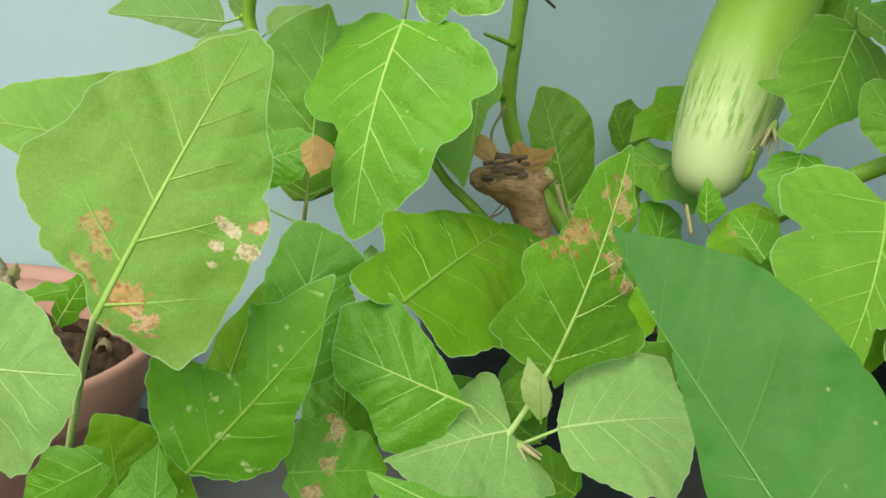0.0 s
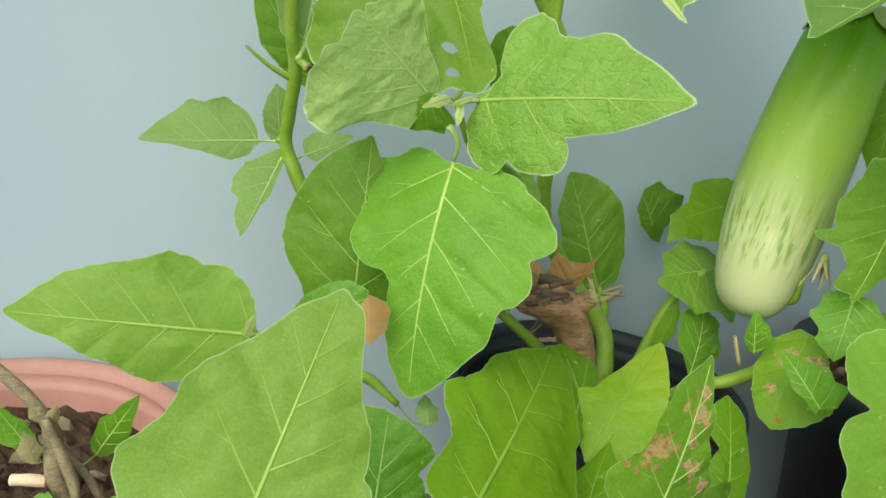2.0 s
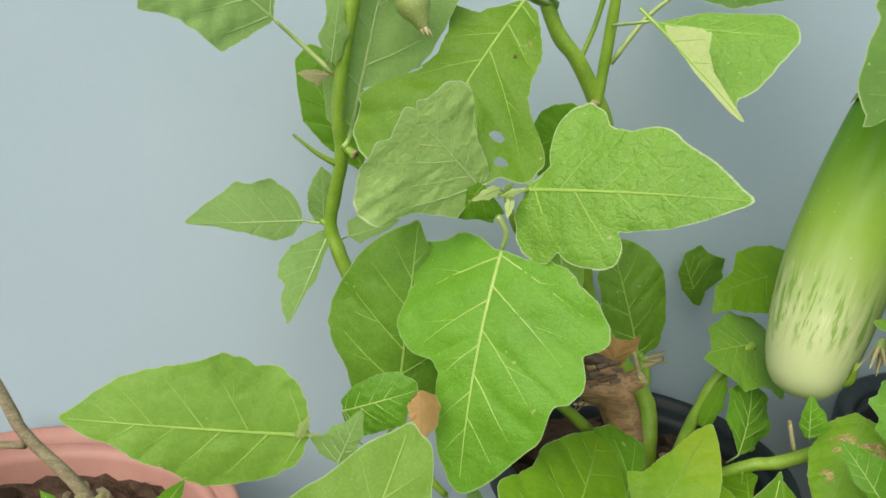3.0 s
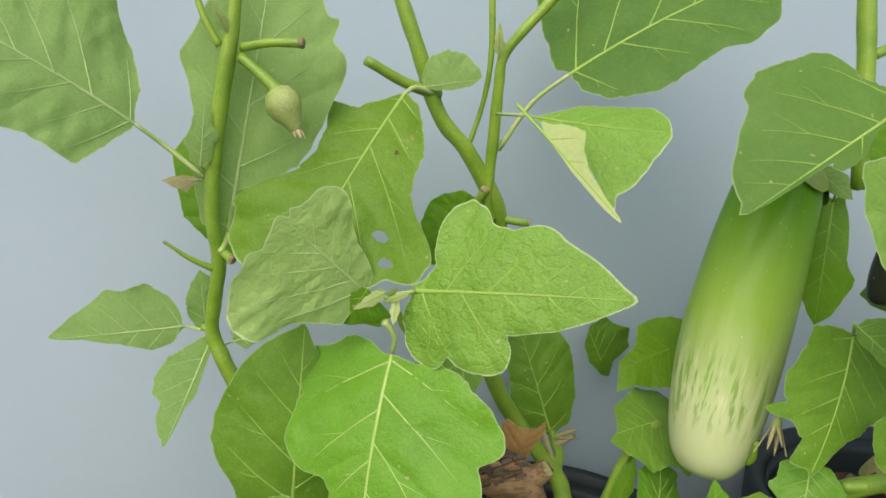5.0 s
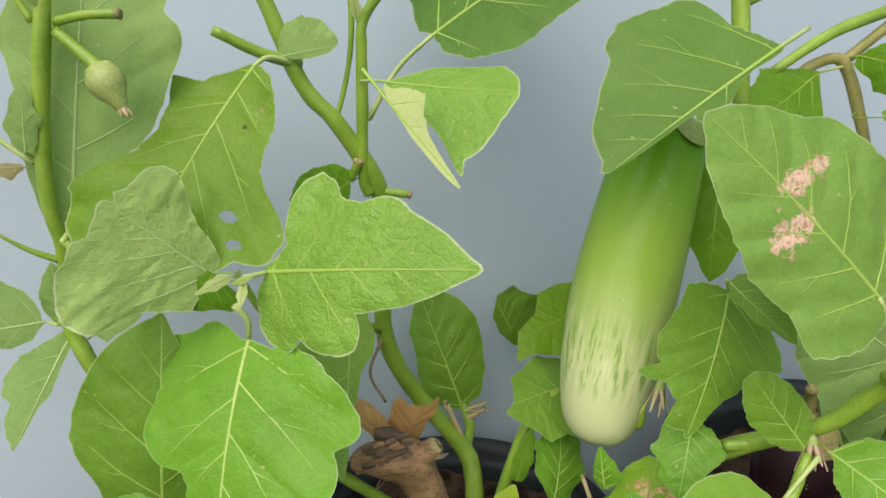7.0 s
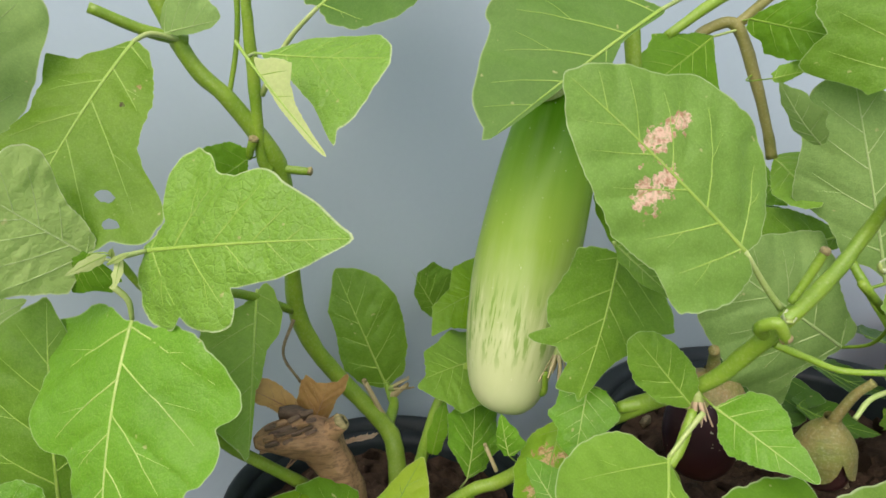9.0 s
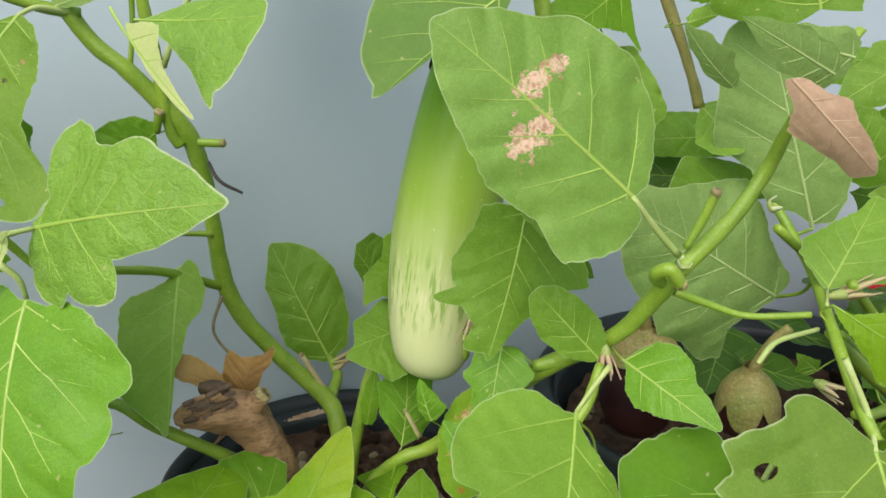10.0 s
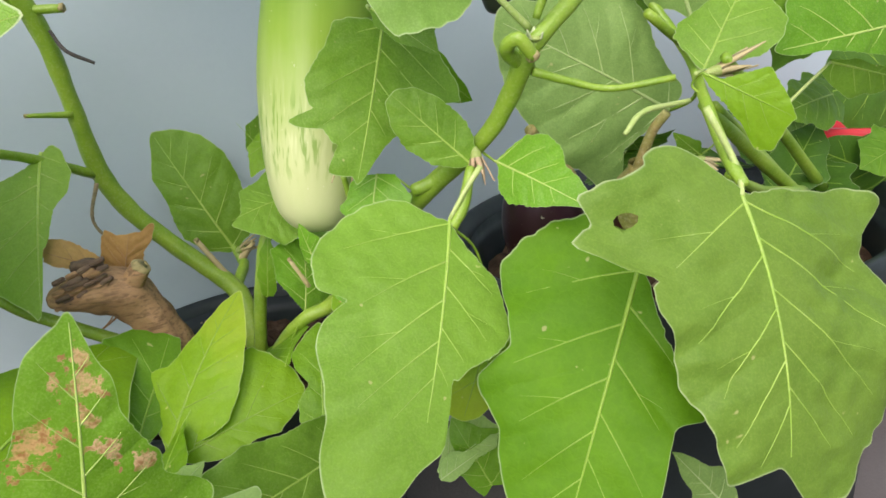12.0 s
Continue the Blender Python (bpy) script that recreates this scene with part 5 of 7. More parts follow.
# right-hand leaves round the long fruit
leaf(middle_plant, (0.366, 0.539, 0.678), (0.232, 0.518, 0.592), (-0.533, 0.457, 0.712), radii=(112, 111, 110, 109, 106, 101, 97, 94, 91, 88, 86, 86, 90, 90, 88, 88, 84, 81, 78, 76, 74, 73, 72, 72, 70, 68, 66, 61, 55, 50, 46, 43, 43, 43, 42, 43, 43, 44, 44, 45, 47, 48, 50, 47, 17, 13, 10, 9, 7, 7, 6, 5, 5, 5, 5, 4, 4, 4, 4, 4, 4, 4, 4, 5, 5, 5, 5, 6, 6, 6, 7, 8, 9, 11, 13, 17, 20, 24, 31, 35, 42, 43, 45, 47), hub=0.3, mat=leaf_dull, fold=0.1, petiole=[(0.366, 0.539, 0.678), (0.413, 0.570, 0.695)])
leaf(middle_plant, (0.349, 0.410, 0.535), (0.247, 0.443, 0.635), (0.718, 0.184, 0.671), radii=(84, 81, 79, 75, 72, 69, 67, 64, 62, 60, 59, 58, 59, 60, 61, 62, 62, 61, 60, 59, 58, 58, 58, 60, 62, 62, 62, 62, 62, 62, 63, 64, 65, 65, 64, 63, 63, 64, 64, 65, 66, 65, 65, 73, 76, 78, 78, 79, 78, 78, 77, 78, 76, 76, 68, 60, 53, 52, 51, 51, 50, 50, 50, 50, 51, 51, 50, 50, 49, 49, 50, 50, 51, 52, 54, 55, 57, 60, 63, 66, 69, 73, 76, 81), hub=0.42, mat=leaf_mined_e, fold=0.05, arc=0.03, petiole=[(0.349, 0.410, 0.535), (0.368, 0.413, 0.512), (0.383, 0.415, 0.496)])
leaf(middle_plant, (0.328, 0.511, 0.510), (0.284, 0.479, 0.417), (-0.914, 0.108, 0.390), radii=(55, 51, 52, 53, 54, 53, 38, 38, 38, 37, 37, 37, 41, 47, 52, 53, 38, 39, 40, 41, 42, 42, 43, 43, 42, 42, 42, 42, 43, 43, 44, 46, 48, 51, 55, 55, 55, 55, 54, 54, 53, 52, 52, 51, 52, 52, 52, 53, 55, 56, 58, 59, 59, 59, 59, 60, 61, 62, 62, 61, 60, 43, 39, 36, 33, 31, 30, 30, 29, 29, 29, 28, 28, 28, 28, 28, 29, 30, 31, 33, 36, 39, 44, 50), hub=0.48, mat=leaf_green, petiole=[(0.328, 0.511, 0.510), (0.317, 0.500, 0.522)])
leaf(middle_plant, (0.329, 0.520, 0.506), (0.390, 0.530, 0.447), (-0.699, 0.152, -0.699), (12, 21, 25, 25, 20, 14, 6), (6, 10, 12, 12, 10, 7, 3), mat=leaf_dark, cord=0)
leaf(middle_plant, (0.350, 0.444, 0.421), (0.309, 0.458, 0.473), (0.761, -0.118, 0.639), radii=(37, 37, 36, 34, 33, 32, 30, 28, 26, 25, 24, 23, 22, 21, 20, 19, 19, 19, 18, 18, 18, 18, 18, 18, 18, 18, 19, 19, 19, 19, 20, 20, 21, 22, 22, 22, 23, 23, 24, 25, 26, 27, 28, 26, 25, 24, 23, 22, 21, 20, 19, 19, 18, 18, 18, 18, 18, 18, 17, 17, 17, 17, 17, 17, 17, 18, 18, 19, 20, 21, 21, 22, 23, 23, 24, 26, 27, 29, 30, 31, 33, 35, 37, 37), hub=0.42, mat=leaf_green, arc=0.02)
leaf(middle_plant, (0.363, 0.441, 0.422), (0.389, 0.375, 0.399), (-0.683, -0.021, -0.730), radii=(42, 36, 31, 28, 26, 24, 23, 22, 21, 20, 20, 19, 19, 18, 18, 18, 17, 17, 17, 17, 18, 18, 18, 19, 20, 20, 20, 20, 20, 20, 21, 21, 22, 22, 22, 22, 22, 23, 23, 24, 25, 27, 30, 29, 29, 28, 28, 28, 28, 28, 28, 28, 28, 29, 29, 28, 28, 28, 28, 28, 28, 27, 26, 26, 25, 25, 25, 24, 24, 23, 23, 22, 22, 22, 22, 23, 25, 26, 29, 31, 33, 36, 39, 42), hub=0.42, mat=leaf_bright, fold=0.05)
leaf(middle_plant, (0.303, 0.500, 0.417), (0.285, 0.480, 0.371), (-0.797, 0.601, 0.058), (12, 18, 22, 22, 18, 14, 6), (12, 20, 24, 22, 16, 10, 4), mat=leaf_bright, cord=0)
leaf(middle_plant, (0.326, 0.432, 0.396), (0.270, 0.359, 0.310), (-0.878, 0.137, 0.459), radii=(94, 109, 122, 127, 127, 119, 111, 102, 92, 87, 83, 80, 78, 76, 74, 71, 67, 60, 55, 69, 72, 74, 76, 76, 76, 75, 74, 73, 73, 72, 71, 71, 70, 69, 68, 66, 64, 60, 56, 54, 52, 51, 50, 46, 42, 40, 37, 36, 35, 35, 34, 34, 34, 35, 36, 37, 37, 37, 37, 37, 38, 38, 39, 40, 41, 43, 44, 44, 44, 44, 43, 43, 42, 42, 41, 41, 41, 41, 42, 44, 46, 48, 79, 87), hub=0.42, petiole=[(0.326, 0.432, 0.396), (0.339, 0.433, 0.411), (0.351, 0.435, 0.422)])
leaf(middle_plant, (0.394, 0.630, 0.595), (0.389, 0.620, 0.484), (-0.781, 0.624, -0.024), (10, 15, 20, 23, 20, 15, 7), (10, 13, 15, 20, 23, 20, 10), mat=leaf_dark)
leaf(middle_plant, (0.349, 0.600, 0.621), (0.369, 0.580, 0.601), (-0.475, 0.322, -0.819), (2, 7, 8, 8, 6, 5, 2), (5, 9, 11, 12, 9, 6, 2), mat=leaf_hairy, cord=0)
leaf(middle_plant, (0.319, 0.500, 0.520), (0.345, 0.460, 0.488), (-0.602, 0.217, -0.768), (2, 6, 7, 8, 6, 4, 2), (8, 15, 19, 19, 16, 11, 5), cord=0)
leaf(middle_plant, (0.460, 0.607, 0.665), (0.383, 0.582, 0.622), (-0.535, 0.242, 0.809), radii=(53, 55, 56, 58, 59, 62, 56, 50, 45, 44, 42, 41, 41, 36, 31, 27, 24, 22, 21, 20, 19, 18, 18, 17, 17, 16, 16, 16, 16, 17, 17, 17, 18, 18, 19, 19, 20, 21, 23, 24, 26, 29, 30, 29, 28, 27, 26, 25, 25, 24, 24, 24, 24, 24, 25, 25, 26, 27, 29, 30, 32, 35, 41, 49, 30, 29, 27, 26, 26, 25, 25, 25, 24, 24, 25, 25, 26, 27, 29, 31, 33, 36, 40, 46), hub=0.33, mat=leaf_dark, petiole=[(0.460, 0.607, 0.665), (0.489, 0.600, 0.673)])
# right plant
leaf(right_plant, (0.413, 0.369, 0.363), (0.325, 0.325, 0.240), (-0.722, 0.627, 0.293), radii=(91, 90, 89, 88, 88, 89, 86, 82, 78, 75, 71, 68, 68, 69, 70, 72, 73, 72, 67, 63, 59, 57, 58, 61, 64, 69, 77, 83, 89, 90, 92, 94, 93, 93, 94, 94, 94, 95, 85, 73, 68, 67, 67, 60, 55, 50, 46, 43, 41, 39, 38, 36, 36, 36, 36, 36, 37, 38, 39, 40, 41, 43, 45, 48, 51, 54, 50, 46, 44, 44, 46, 48, 51, 55, 60, 66, 72, 75, 78, 82, 86, 86, 87, 89), hub=0.42, mat=leaf_dark_gloss, arc=0.06, petiole=[(0.413, 0.369, 0.363), (0.430, 0.369, 0.383), (0.476, 0.370, 0.392)])
leaf(right_plant, (0.444, 0.324, 0.404), (0.421, 0.269, 0.285), (-0.982, -0.006, 0.188), radii=(82, 77, 78, 80, 83, 86, 87, 80, 73, 69, 67, 65, 65, 65, 65, 63, 62, 61, 60, 60, 61, 63, 65, 65, 66, 66, 101, 101, 97, 107, 104, 99, 95, 92, 91, 93, 93, 92, 88, 82, 73, 66, 61, 57, 58, 59, 61, 63, 65, 67, 69, 73, 77, 83, 93, 101, 108, 109, 86, 79, 78, 82, 86, 89, 91, 94, 98, 100, 99, 99, 100, 100, 98, 98, 97, 98, 95, 99, 104, 107, 104, 101, 100, 91), hub=0.42, mat=leaf_torn, arc=0.07, petiole=[(0.444, 0.324, 0.404), (0.454, 0.339, 0.415), (0.445, 0.350, 0.446)], holes=[(0.06, 0.78, 0.03)])
leaf(right_plant, (0.562, 0.533, 0.406), (0.427, 0.556, 0.499), (0.553, -0.089, 0.829), radii=(96, 97, 94, 90, 80, 75, 72, 70, 69, 67, 65, 64, 64, 64, 64, 65, 66, 67, 69, 65, 61, 58, 56, 54, 53, 52, 51, 49, 48, 48, 47, 49, 50, 52, 54, 57, 61, 65, 71, 74, 72, 70, 69, 68, 66, 65, 64, 63, 63, 63, 64, 65, 68, 93, 93, 94, 92, 86, 82, 78, 77, 77, 78, 79, 78, 74, 72, 69, 69, 69, 69, 70, 71, 72, 74, 76, 77, 79, 80, 83, 85, 88, 92, 94), hub=0.42, mat=leaf_hairy)
leaf(right_plant, (0.572, 0.564, 0.496), (0.471, 0.561, 0.491), (-0.054, 0.066, 0.996), radii=(63, 61, 59, 57, 56, 55, 55, 55, 55, 55, 53, 47, 43, 40, 37, 35, 34, 32, 30, 29, 28, 27, 26, 26, 25, 25, 25, 25, 25, 25, 26, 26, 27, 28, 29, 30, 32, 34, 37, 40, 44, 47, 48, 48, 48, 48, 37, 30, 26, 22, 20, 18, 18, 17, 17, 17, 17, 17, 17, 17, 17, 18, 18, 19, 19, 20, 22, 23, 25, 25, 26, 27, 28, 29, 31, 33, 36, 40, 44, 50, 53, 55, 58, 61), hub=0.42)
leaf(right_plant, (0.527, 0.599, 0.563), (0.511, 0.528, 0.534), (-0.849, 0.350, -0.395), radii=(49, 48, 47, 45, 43, 41, 39, 36, 34, 32, 31, 30, 29, 27, 24, 22, 21, 20, 18, 18, 17, 16, 16, 16, 16, 15, 15, 15, 16, 16, 16, 16, 17, 17, 18, 18, 19, 21, 22, 24, 26, 29, 33, 35, 35, 35, 36, 36, 37, 37, 37, 38, 38, 39, 38, 37, 37, 36, 36, 36, 37, 37, 35, 34, 33, 32, 32, 32, 31, 31, 31, 30, 30, 30, 30, 31, 31, 32, 33, 35, 37, 40, 43, 48), hub=0.42)
leaf(right_plant, (0.563, 0.502, 0.472), (0.519, 0.520, 0.641), (0.757, -0.598, 0.265), radii=(102, 92, 85, 79, 70, 60, 53, 48, 44, 41, 38, 36, 34, 33, 32, 31, 31, 30, 30, 30, 30, 31, 31, 32, 33, 34, 35, 36, 38, 40, 43, 46, 49, 51, 54, 57, 61, 64, 67, 71, 72, 71, 69, 64, 59, 57, 56, 55, 54, 53, 49, 46, 43, 41, 40, 39, 38, 37, 37, 38, 40, 41, 43, 46, 50, 55, 56, 56, 57, 57, 58, 59, 60, 62, 64, 67, 73, 80, 86, 90, 95, 97, 98, 99), hub=0.42, mat=leaf_hairy)
leaf(right_plant, (0.514, 0.434, 0.450), (0.575, 0.457, 0.506), (0.600, -0.710, -0.368), radii=(47, 47, 48, 45, 42, 40, 38, 37, 36, 36, 36, 37, 37, 38, 39, 39, 38, 37, 37, 37, 37, 36, 35, 34, 33, 33, 32, 32, 31, 30, 29, 29, 29, 28, 28, 29, 29, 30, 30, 31, 32, 34, 36, 36, 35, 34, 33, 32, 32, 32, 32, 32, 32, 32, 33, 33, 31, 31, 30, 30, 29, 27, 26, 24, 23, 23, 22, 21, 21, 21, 21, 21, 21, 21, 21, 22, 23, 23, 25, 26, 27, 30, 35, 44), hub=0.42, petiole=[(0.514, 0.434, 0.450), (0.480, 0.400, 0.455)])
leaf(right_plant, (0.653, 0.450, 0.474), (0.587, 0.463, 0.502), (0.286, -0.412, 0.865), radii=(42, 38, 35, 33, 31, 30, 27, 25, 23, 22, 20, 20, 19, 18, 18, 17, 17, 17, 17, 17, 17, 17, 17, 17, 17, 18, 18, 18, 19, 20, 21, 22, 24, 26, 28, 31, 31, 31, 31, 31, 31, 31, 32, 32, 28, 25, 23, 21, 20, 19, 18, 17, 17, 16, 16, 16, 16, 16, 16, 18, 21, 24, 28, 27, 26, 25, 24, 24, 23, 23, 23, 23, 23, 24, 24, 25, 26, 27, 28, 30, 32, 5, 7, 13), hub=0.42)
leaf(right_plant, (0.484, 0.399, 0.455), (0.521, 0.366, 0.424), (-0.486, 0.256, -0.836), radii=(35, 34, 34, 34, 35, 36, 37, 39, 40, 38, 37, 34, 26, 21, 18, 17, 16, 15, 14, 13, 13, 12, 12, 12, 11, 11, 11, 11, 11, 12, 12, 12, 12, 13, 14, 14, 15, 16, 18, 19, 21, 23, 25, 16, 13, 12, 12, 11, 11, 10, 10, 10, 10, 10, 10, 10, 10, 10, 11, 11, 11, 12, 12, 13, 14, 15, 17, 19, 20, 20, 20, 20, 20, 20, 21, 21, 22, 23, 24, 25, 27, 28, 30, 32), hub=0.42, mat=leaf_yellowish)
leaf(right_plant, (0.522, 0.470, 0.633), (0.522, 0.500, 0.743), (0.678, -0.710, 0.191), (23, 38, 46, 46, 38, 27, 11), (31, 54, 61, 57, 46, 31, 13))
leaf(right_plant, (0.441, 0.360, 0.604), (0.387, 0.370, 0.621), (0.260, -0.237, 0.936), (9, 11, 11, 10, 7, 4, 1), (11, 17, 16, 11, 7, 3, 1), mat=leaf_hairy, cord=0)
leaf(right_plant, (0.420, 0.350, 0.597), (0.366, 0.350, 0.625), (0.434, -0.355, 0.828), (4, 9, 11, 11, 9, 6, 3), (4, 9, 11, 10, 8, 5, 2), mat=leaf_hairy, cord=0)
leaf(right_plant, (0.482, 0.590, 0.678), (0.512, 0.520, 0.659), (-0.119, 0.209, -0.971), radii=(37, 38, 39, 40, 39, 37, 36, 35, 34, 32, 31, 29, 28, 27, 27, 26, 26, 25, 24, 24, 24, 24, 24, 24, 24, 24, 25, 26, 27, 26, 25, 25, 24, 24, 25, 27, 29, 31, 33, 35, 35, 35, 35, 32, 30, 29, 27, 26, 25, 24, 23, 22, 22, 21, 21, 21, 21, 21, 21, 21, 22, 22, 23, 24, 25, 25, 25, 26, 27, 27, 28, 30, 31, 33, 33, 33, 33, 32, 32, 33, 33, 34, 35, 36), hub=0.42, mat=leaf_dark)
leaf(right_plant, (0.483, 0.559, 0.631), (0.527, 0.546, 0.641), (0.162, -0.183, -0.970), radii=(33, 11, 9, 8, 7, 6, 6, 5, 5, 5, 4, 4, 4, 4, 4, 4, 4, 4, 4, 4, 4, 4, 4, 4, 4, 4, 5, 5, 5, 6, 6, 7, 8, 9, 9, 10, 10, 11, 12, 13, 13, 13, 13, 13, 13, 14, 14, 13, 12, 12, 11, 11, 11, 11, 11, 11, 10, 10, 10, 9, 9, 9, 9, 9, 9, 9, 10, 10, 10, 11, 11, 12, 13, 14, 15, 16, 16, 17, 19, 20, 22, 25, 28, 30), hub=0.27)
leaf(right_plant, (0.673, 0.520, 0.601), (0.605, 0.540, 0.559), (-0.386, 0.431, 0.816), (9, 20, 24, 22, 18, 12, 5), (9, 20, 24, 22, 18, 12, 5))
leaf(right_plant, (0.620, 0.500, 0.521), (0.597, 0.520, 0.568), (0.639, -0.553, 0.534), (6, 15, 19, 19, 15, 10, 4), (6, 13, 16, 16, 13, 9, 3))
leaf(right_plant, (0.822, 0.620, 0.484), (0.724, 0.640, 0.541), (0.430, -0.319, 0.844), (17, 34, 40, 37, 28, 20, 9), (17, 34, 40, 37, 28, 20, 9), mat=leaf_dark)
leaf(right_plant, (0.722, 0.520, 0.390), (0.640, 0.500, 0.388), (-0.149, 0.568, 0.809), (15, 24, 27, 24, 20, 12, 5), (15, 24, 27, 24, 20, 12, 5))
leaf(right_plant, (0.735, 0.450, 0.450), (0.589, 0.450, 0.449), (-0.010, 0.180, 0.984), radii=(63, 60, 58, 57, 56, 57, 57, 56, 57, 58, 56, 53, 52, 51, 51, 52, 53, 53, 53, 54, 55, 58, 61, 66, 72, 73, 75, 79, 83, 82, 82, 80, 53, 38, 29, 23, 20, 17, 16, 14, 14, 13, 12, 12, 12, 12, 12, 13, 14, 14, 16, 17, 20, 23, 30, 50), hub=0.57, mat=leaf_bright, fold=0.1)
leaf(right_plant, (0.667, 0.460, 0.449), (0.733, 0.470, 0.489), (0.464, -0.640, -0.612), (8, 21, 25, 25, 21, 13, 5), (21, 34, 34, 30, 21, 13, 5))
leaf(right_plant, (0.651, 0.460, 0.431), (0.741, 0.470, 0.402), (-0.321, 0.159, -0.934), (8, 17, 22, 21, 17, 11, 4), (2, 4, 6, 6, 5, 3, 2), petiole=[(0.651, 0.460, 0.431), (0.593, 0.450, 0.405), (0.566, 0.440, 0.387)])
leaf(right_plant, (0.498, 0.420, 0.399), (0.470, 0.410, 0.421), (0.644, -0.299, 0.704), (2, 4, 6, 6, 4, 3, 1), (4, 7, 9, 9, 7, 4, 2), cord=0)
leaf(right_plant, (0.288, 0.420, 0.231), (0.318, 0.420, 0.241), (0.247, -0.635, -0.732), (1, 4, 5, 5, 4, 3, 1), (2, 7, 10, 10, 8, 5, 2), mat=leaf_hairy, cord=0)
leaf(right_plant, (0.322, 0.420, 0.212), (0.308, 0.440, 0.259), (0.952, -0.068, 0.299), (8, 19, 23, 23, 19, 11, 4), (8, 11, 15, 15, 11, 8, 4), mat=leaf_dark)
leaf(right_plant, (0.463, 0.360, 0.175), (0.421, 0.360, 0.237), (0.825, -0.084, 0.559), (7, 11, 14, 15, 11, 7, 4), (6, 9, 11, 11, 9, 6, 2), mat=leaf_hairy)
leaf(right_plant, (0.808, 0.520, 0.291), (0.699, 0.530, 0.349), (0.450, -0.163, 0.878), (16, 31, 37, 37, 27, 16, 5), (11, 21, 26, 26, 21, 13, 5), mat=leaf_shade_tone)
leaf(right_plant, (0.644, 0.500, 0.321), (0.718, 0.530, 0.366), (0.544, -0.728, -0.416), (10, 20, 24, 24, 19, 14, 5), (10, 20, 24, 24, 19, 14, 5), mat=leaf_shade_tone)
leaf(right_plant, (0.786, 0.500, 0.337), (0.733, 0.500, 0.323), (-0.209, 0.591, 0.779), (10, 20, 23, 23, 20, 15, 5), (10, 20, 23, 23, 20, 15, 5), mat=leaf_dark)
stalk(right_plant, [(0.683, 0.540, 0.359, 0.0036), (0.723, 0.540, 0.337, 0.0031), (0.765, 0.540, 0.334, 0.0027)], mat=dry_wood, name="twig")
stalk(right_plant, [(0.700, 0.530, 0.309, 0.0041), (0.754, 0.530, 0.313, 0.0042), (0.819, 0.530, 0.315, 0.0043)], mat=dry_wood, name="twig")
leaf(right_plant, (0.946, 0.620, 0.365), (0.778, 0.620, 0.366), (0.006, 0.254, 0.967), (19, 42, 54, 55, 43, 25, 7), (19, 42, 54, 55, 43, 25, 7), mat=leaf_shade_tone)
leaf(right_plant, (0.784, 0.640, 0.288), (0.830, 0.640, 0.348), (0.550, -0.717, -0.429), (12, 25, 37, 37, 31, 19, 6), (12, 25, 37, 37, 31, 19, 6), mat=leaf_shade_tone)
leaf(right_plant, (0.838, 0.640, 0.432), (0.739, 0.640, 0.461), (0.284, -0.040, 0.958), (18, 35, 47, 47, 36, 24, 6), (18, 35, 47, 47, 36, 24, 6), mat=leaf_shade_tone)
leaf(right_plant, (0.651, 0.500, 0.275), (0.769, 0.500, 0.191), (-0.572, 0.141, -0.808), (10, 20, 25, 25, 20, 15, 5), (10, 20, 25, 25, 20, 15, 5), mat=leaf_dark)
leaf(right_plant, (0.396, 0.350, 0.596), (0.443, 0.342, 0.548), (-0.604, 0.454, -0.655), radii=(47, 44, 41, 29, 25, 22, 20, 18, 17, 16, 16, 16, 16, 16, 16, 16, 14, 14, 13, 13, 12, 12, 12, 13, 14, 16, 19, 22, 21, 19, 18, 16, 13, 12, 11, 10, 9, 9, 9, 9, 9, 10, 10, 11, 12, 13, 14, 14, 14, 15, 16, 17, 20, 25, 32, 40), hub=0.30, mat=leaf_withered, fold=0.45, arc=0.12, petiole=[(0.397, 0.350, 0.594), (0.416, 0.355, 0.596)])
# dead leaves caught on the stump
leaf(middle_plant, (0.117, 0.625, 0.349), (0.132, 0.620, 0.389), (0.931, -0.062, -0.360), radii=(21, 22, 23, 24, 31, 31, 26, 23, 17, 14, 13, 13, 12, 12, 12, 12, 12, 12, 13, 13, 14, 15, 16, 18, 20, 20, 20, 21, 22, 21, 20, 20, 20, 20, 21, 20, 19, 19, 18, 18, 19, 19, 19, 19, 20, 21, 22, 24, 24, 26, 24, 22, 20, 20, 20, 20), hub=0.51, mat=leaf_dry, fold=0.5, arc=0.1)
leaf(middle_plant, (0.115, 0.632, 0.354), (0.069, 0.625, 0.390), (0.533, 0.395, 0.748), radii=(24, 24, 25, 26, 24, 22, 20, 19, 17, 16, 15, 14, 13, 13, 13, 12, 12, 12, 13, 13, 14, 15, 16, 17, 20, 22, 25, 29, 35, 33, 31, 30, 25, 20, 15, 12, 10, 9, 8, 8, 7, 7, 7, 7, 7, 7, 8, 8, 9, 11, 13, 15, 17, 20, 20, 22), hub=0.60, mat=leaf_dry, fold=0.2, arc=0.12)
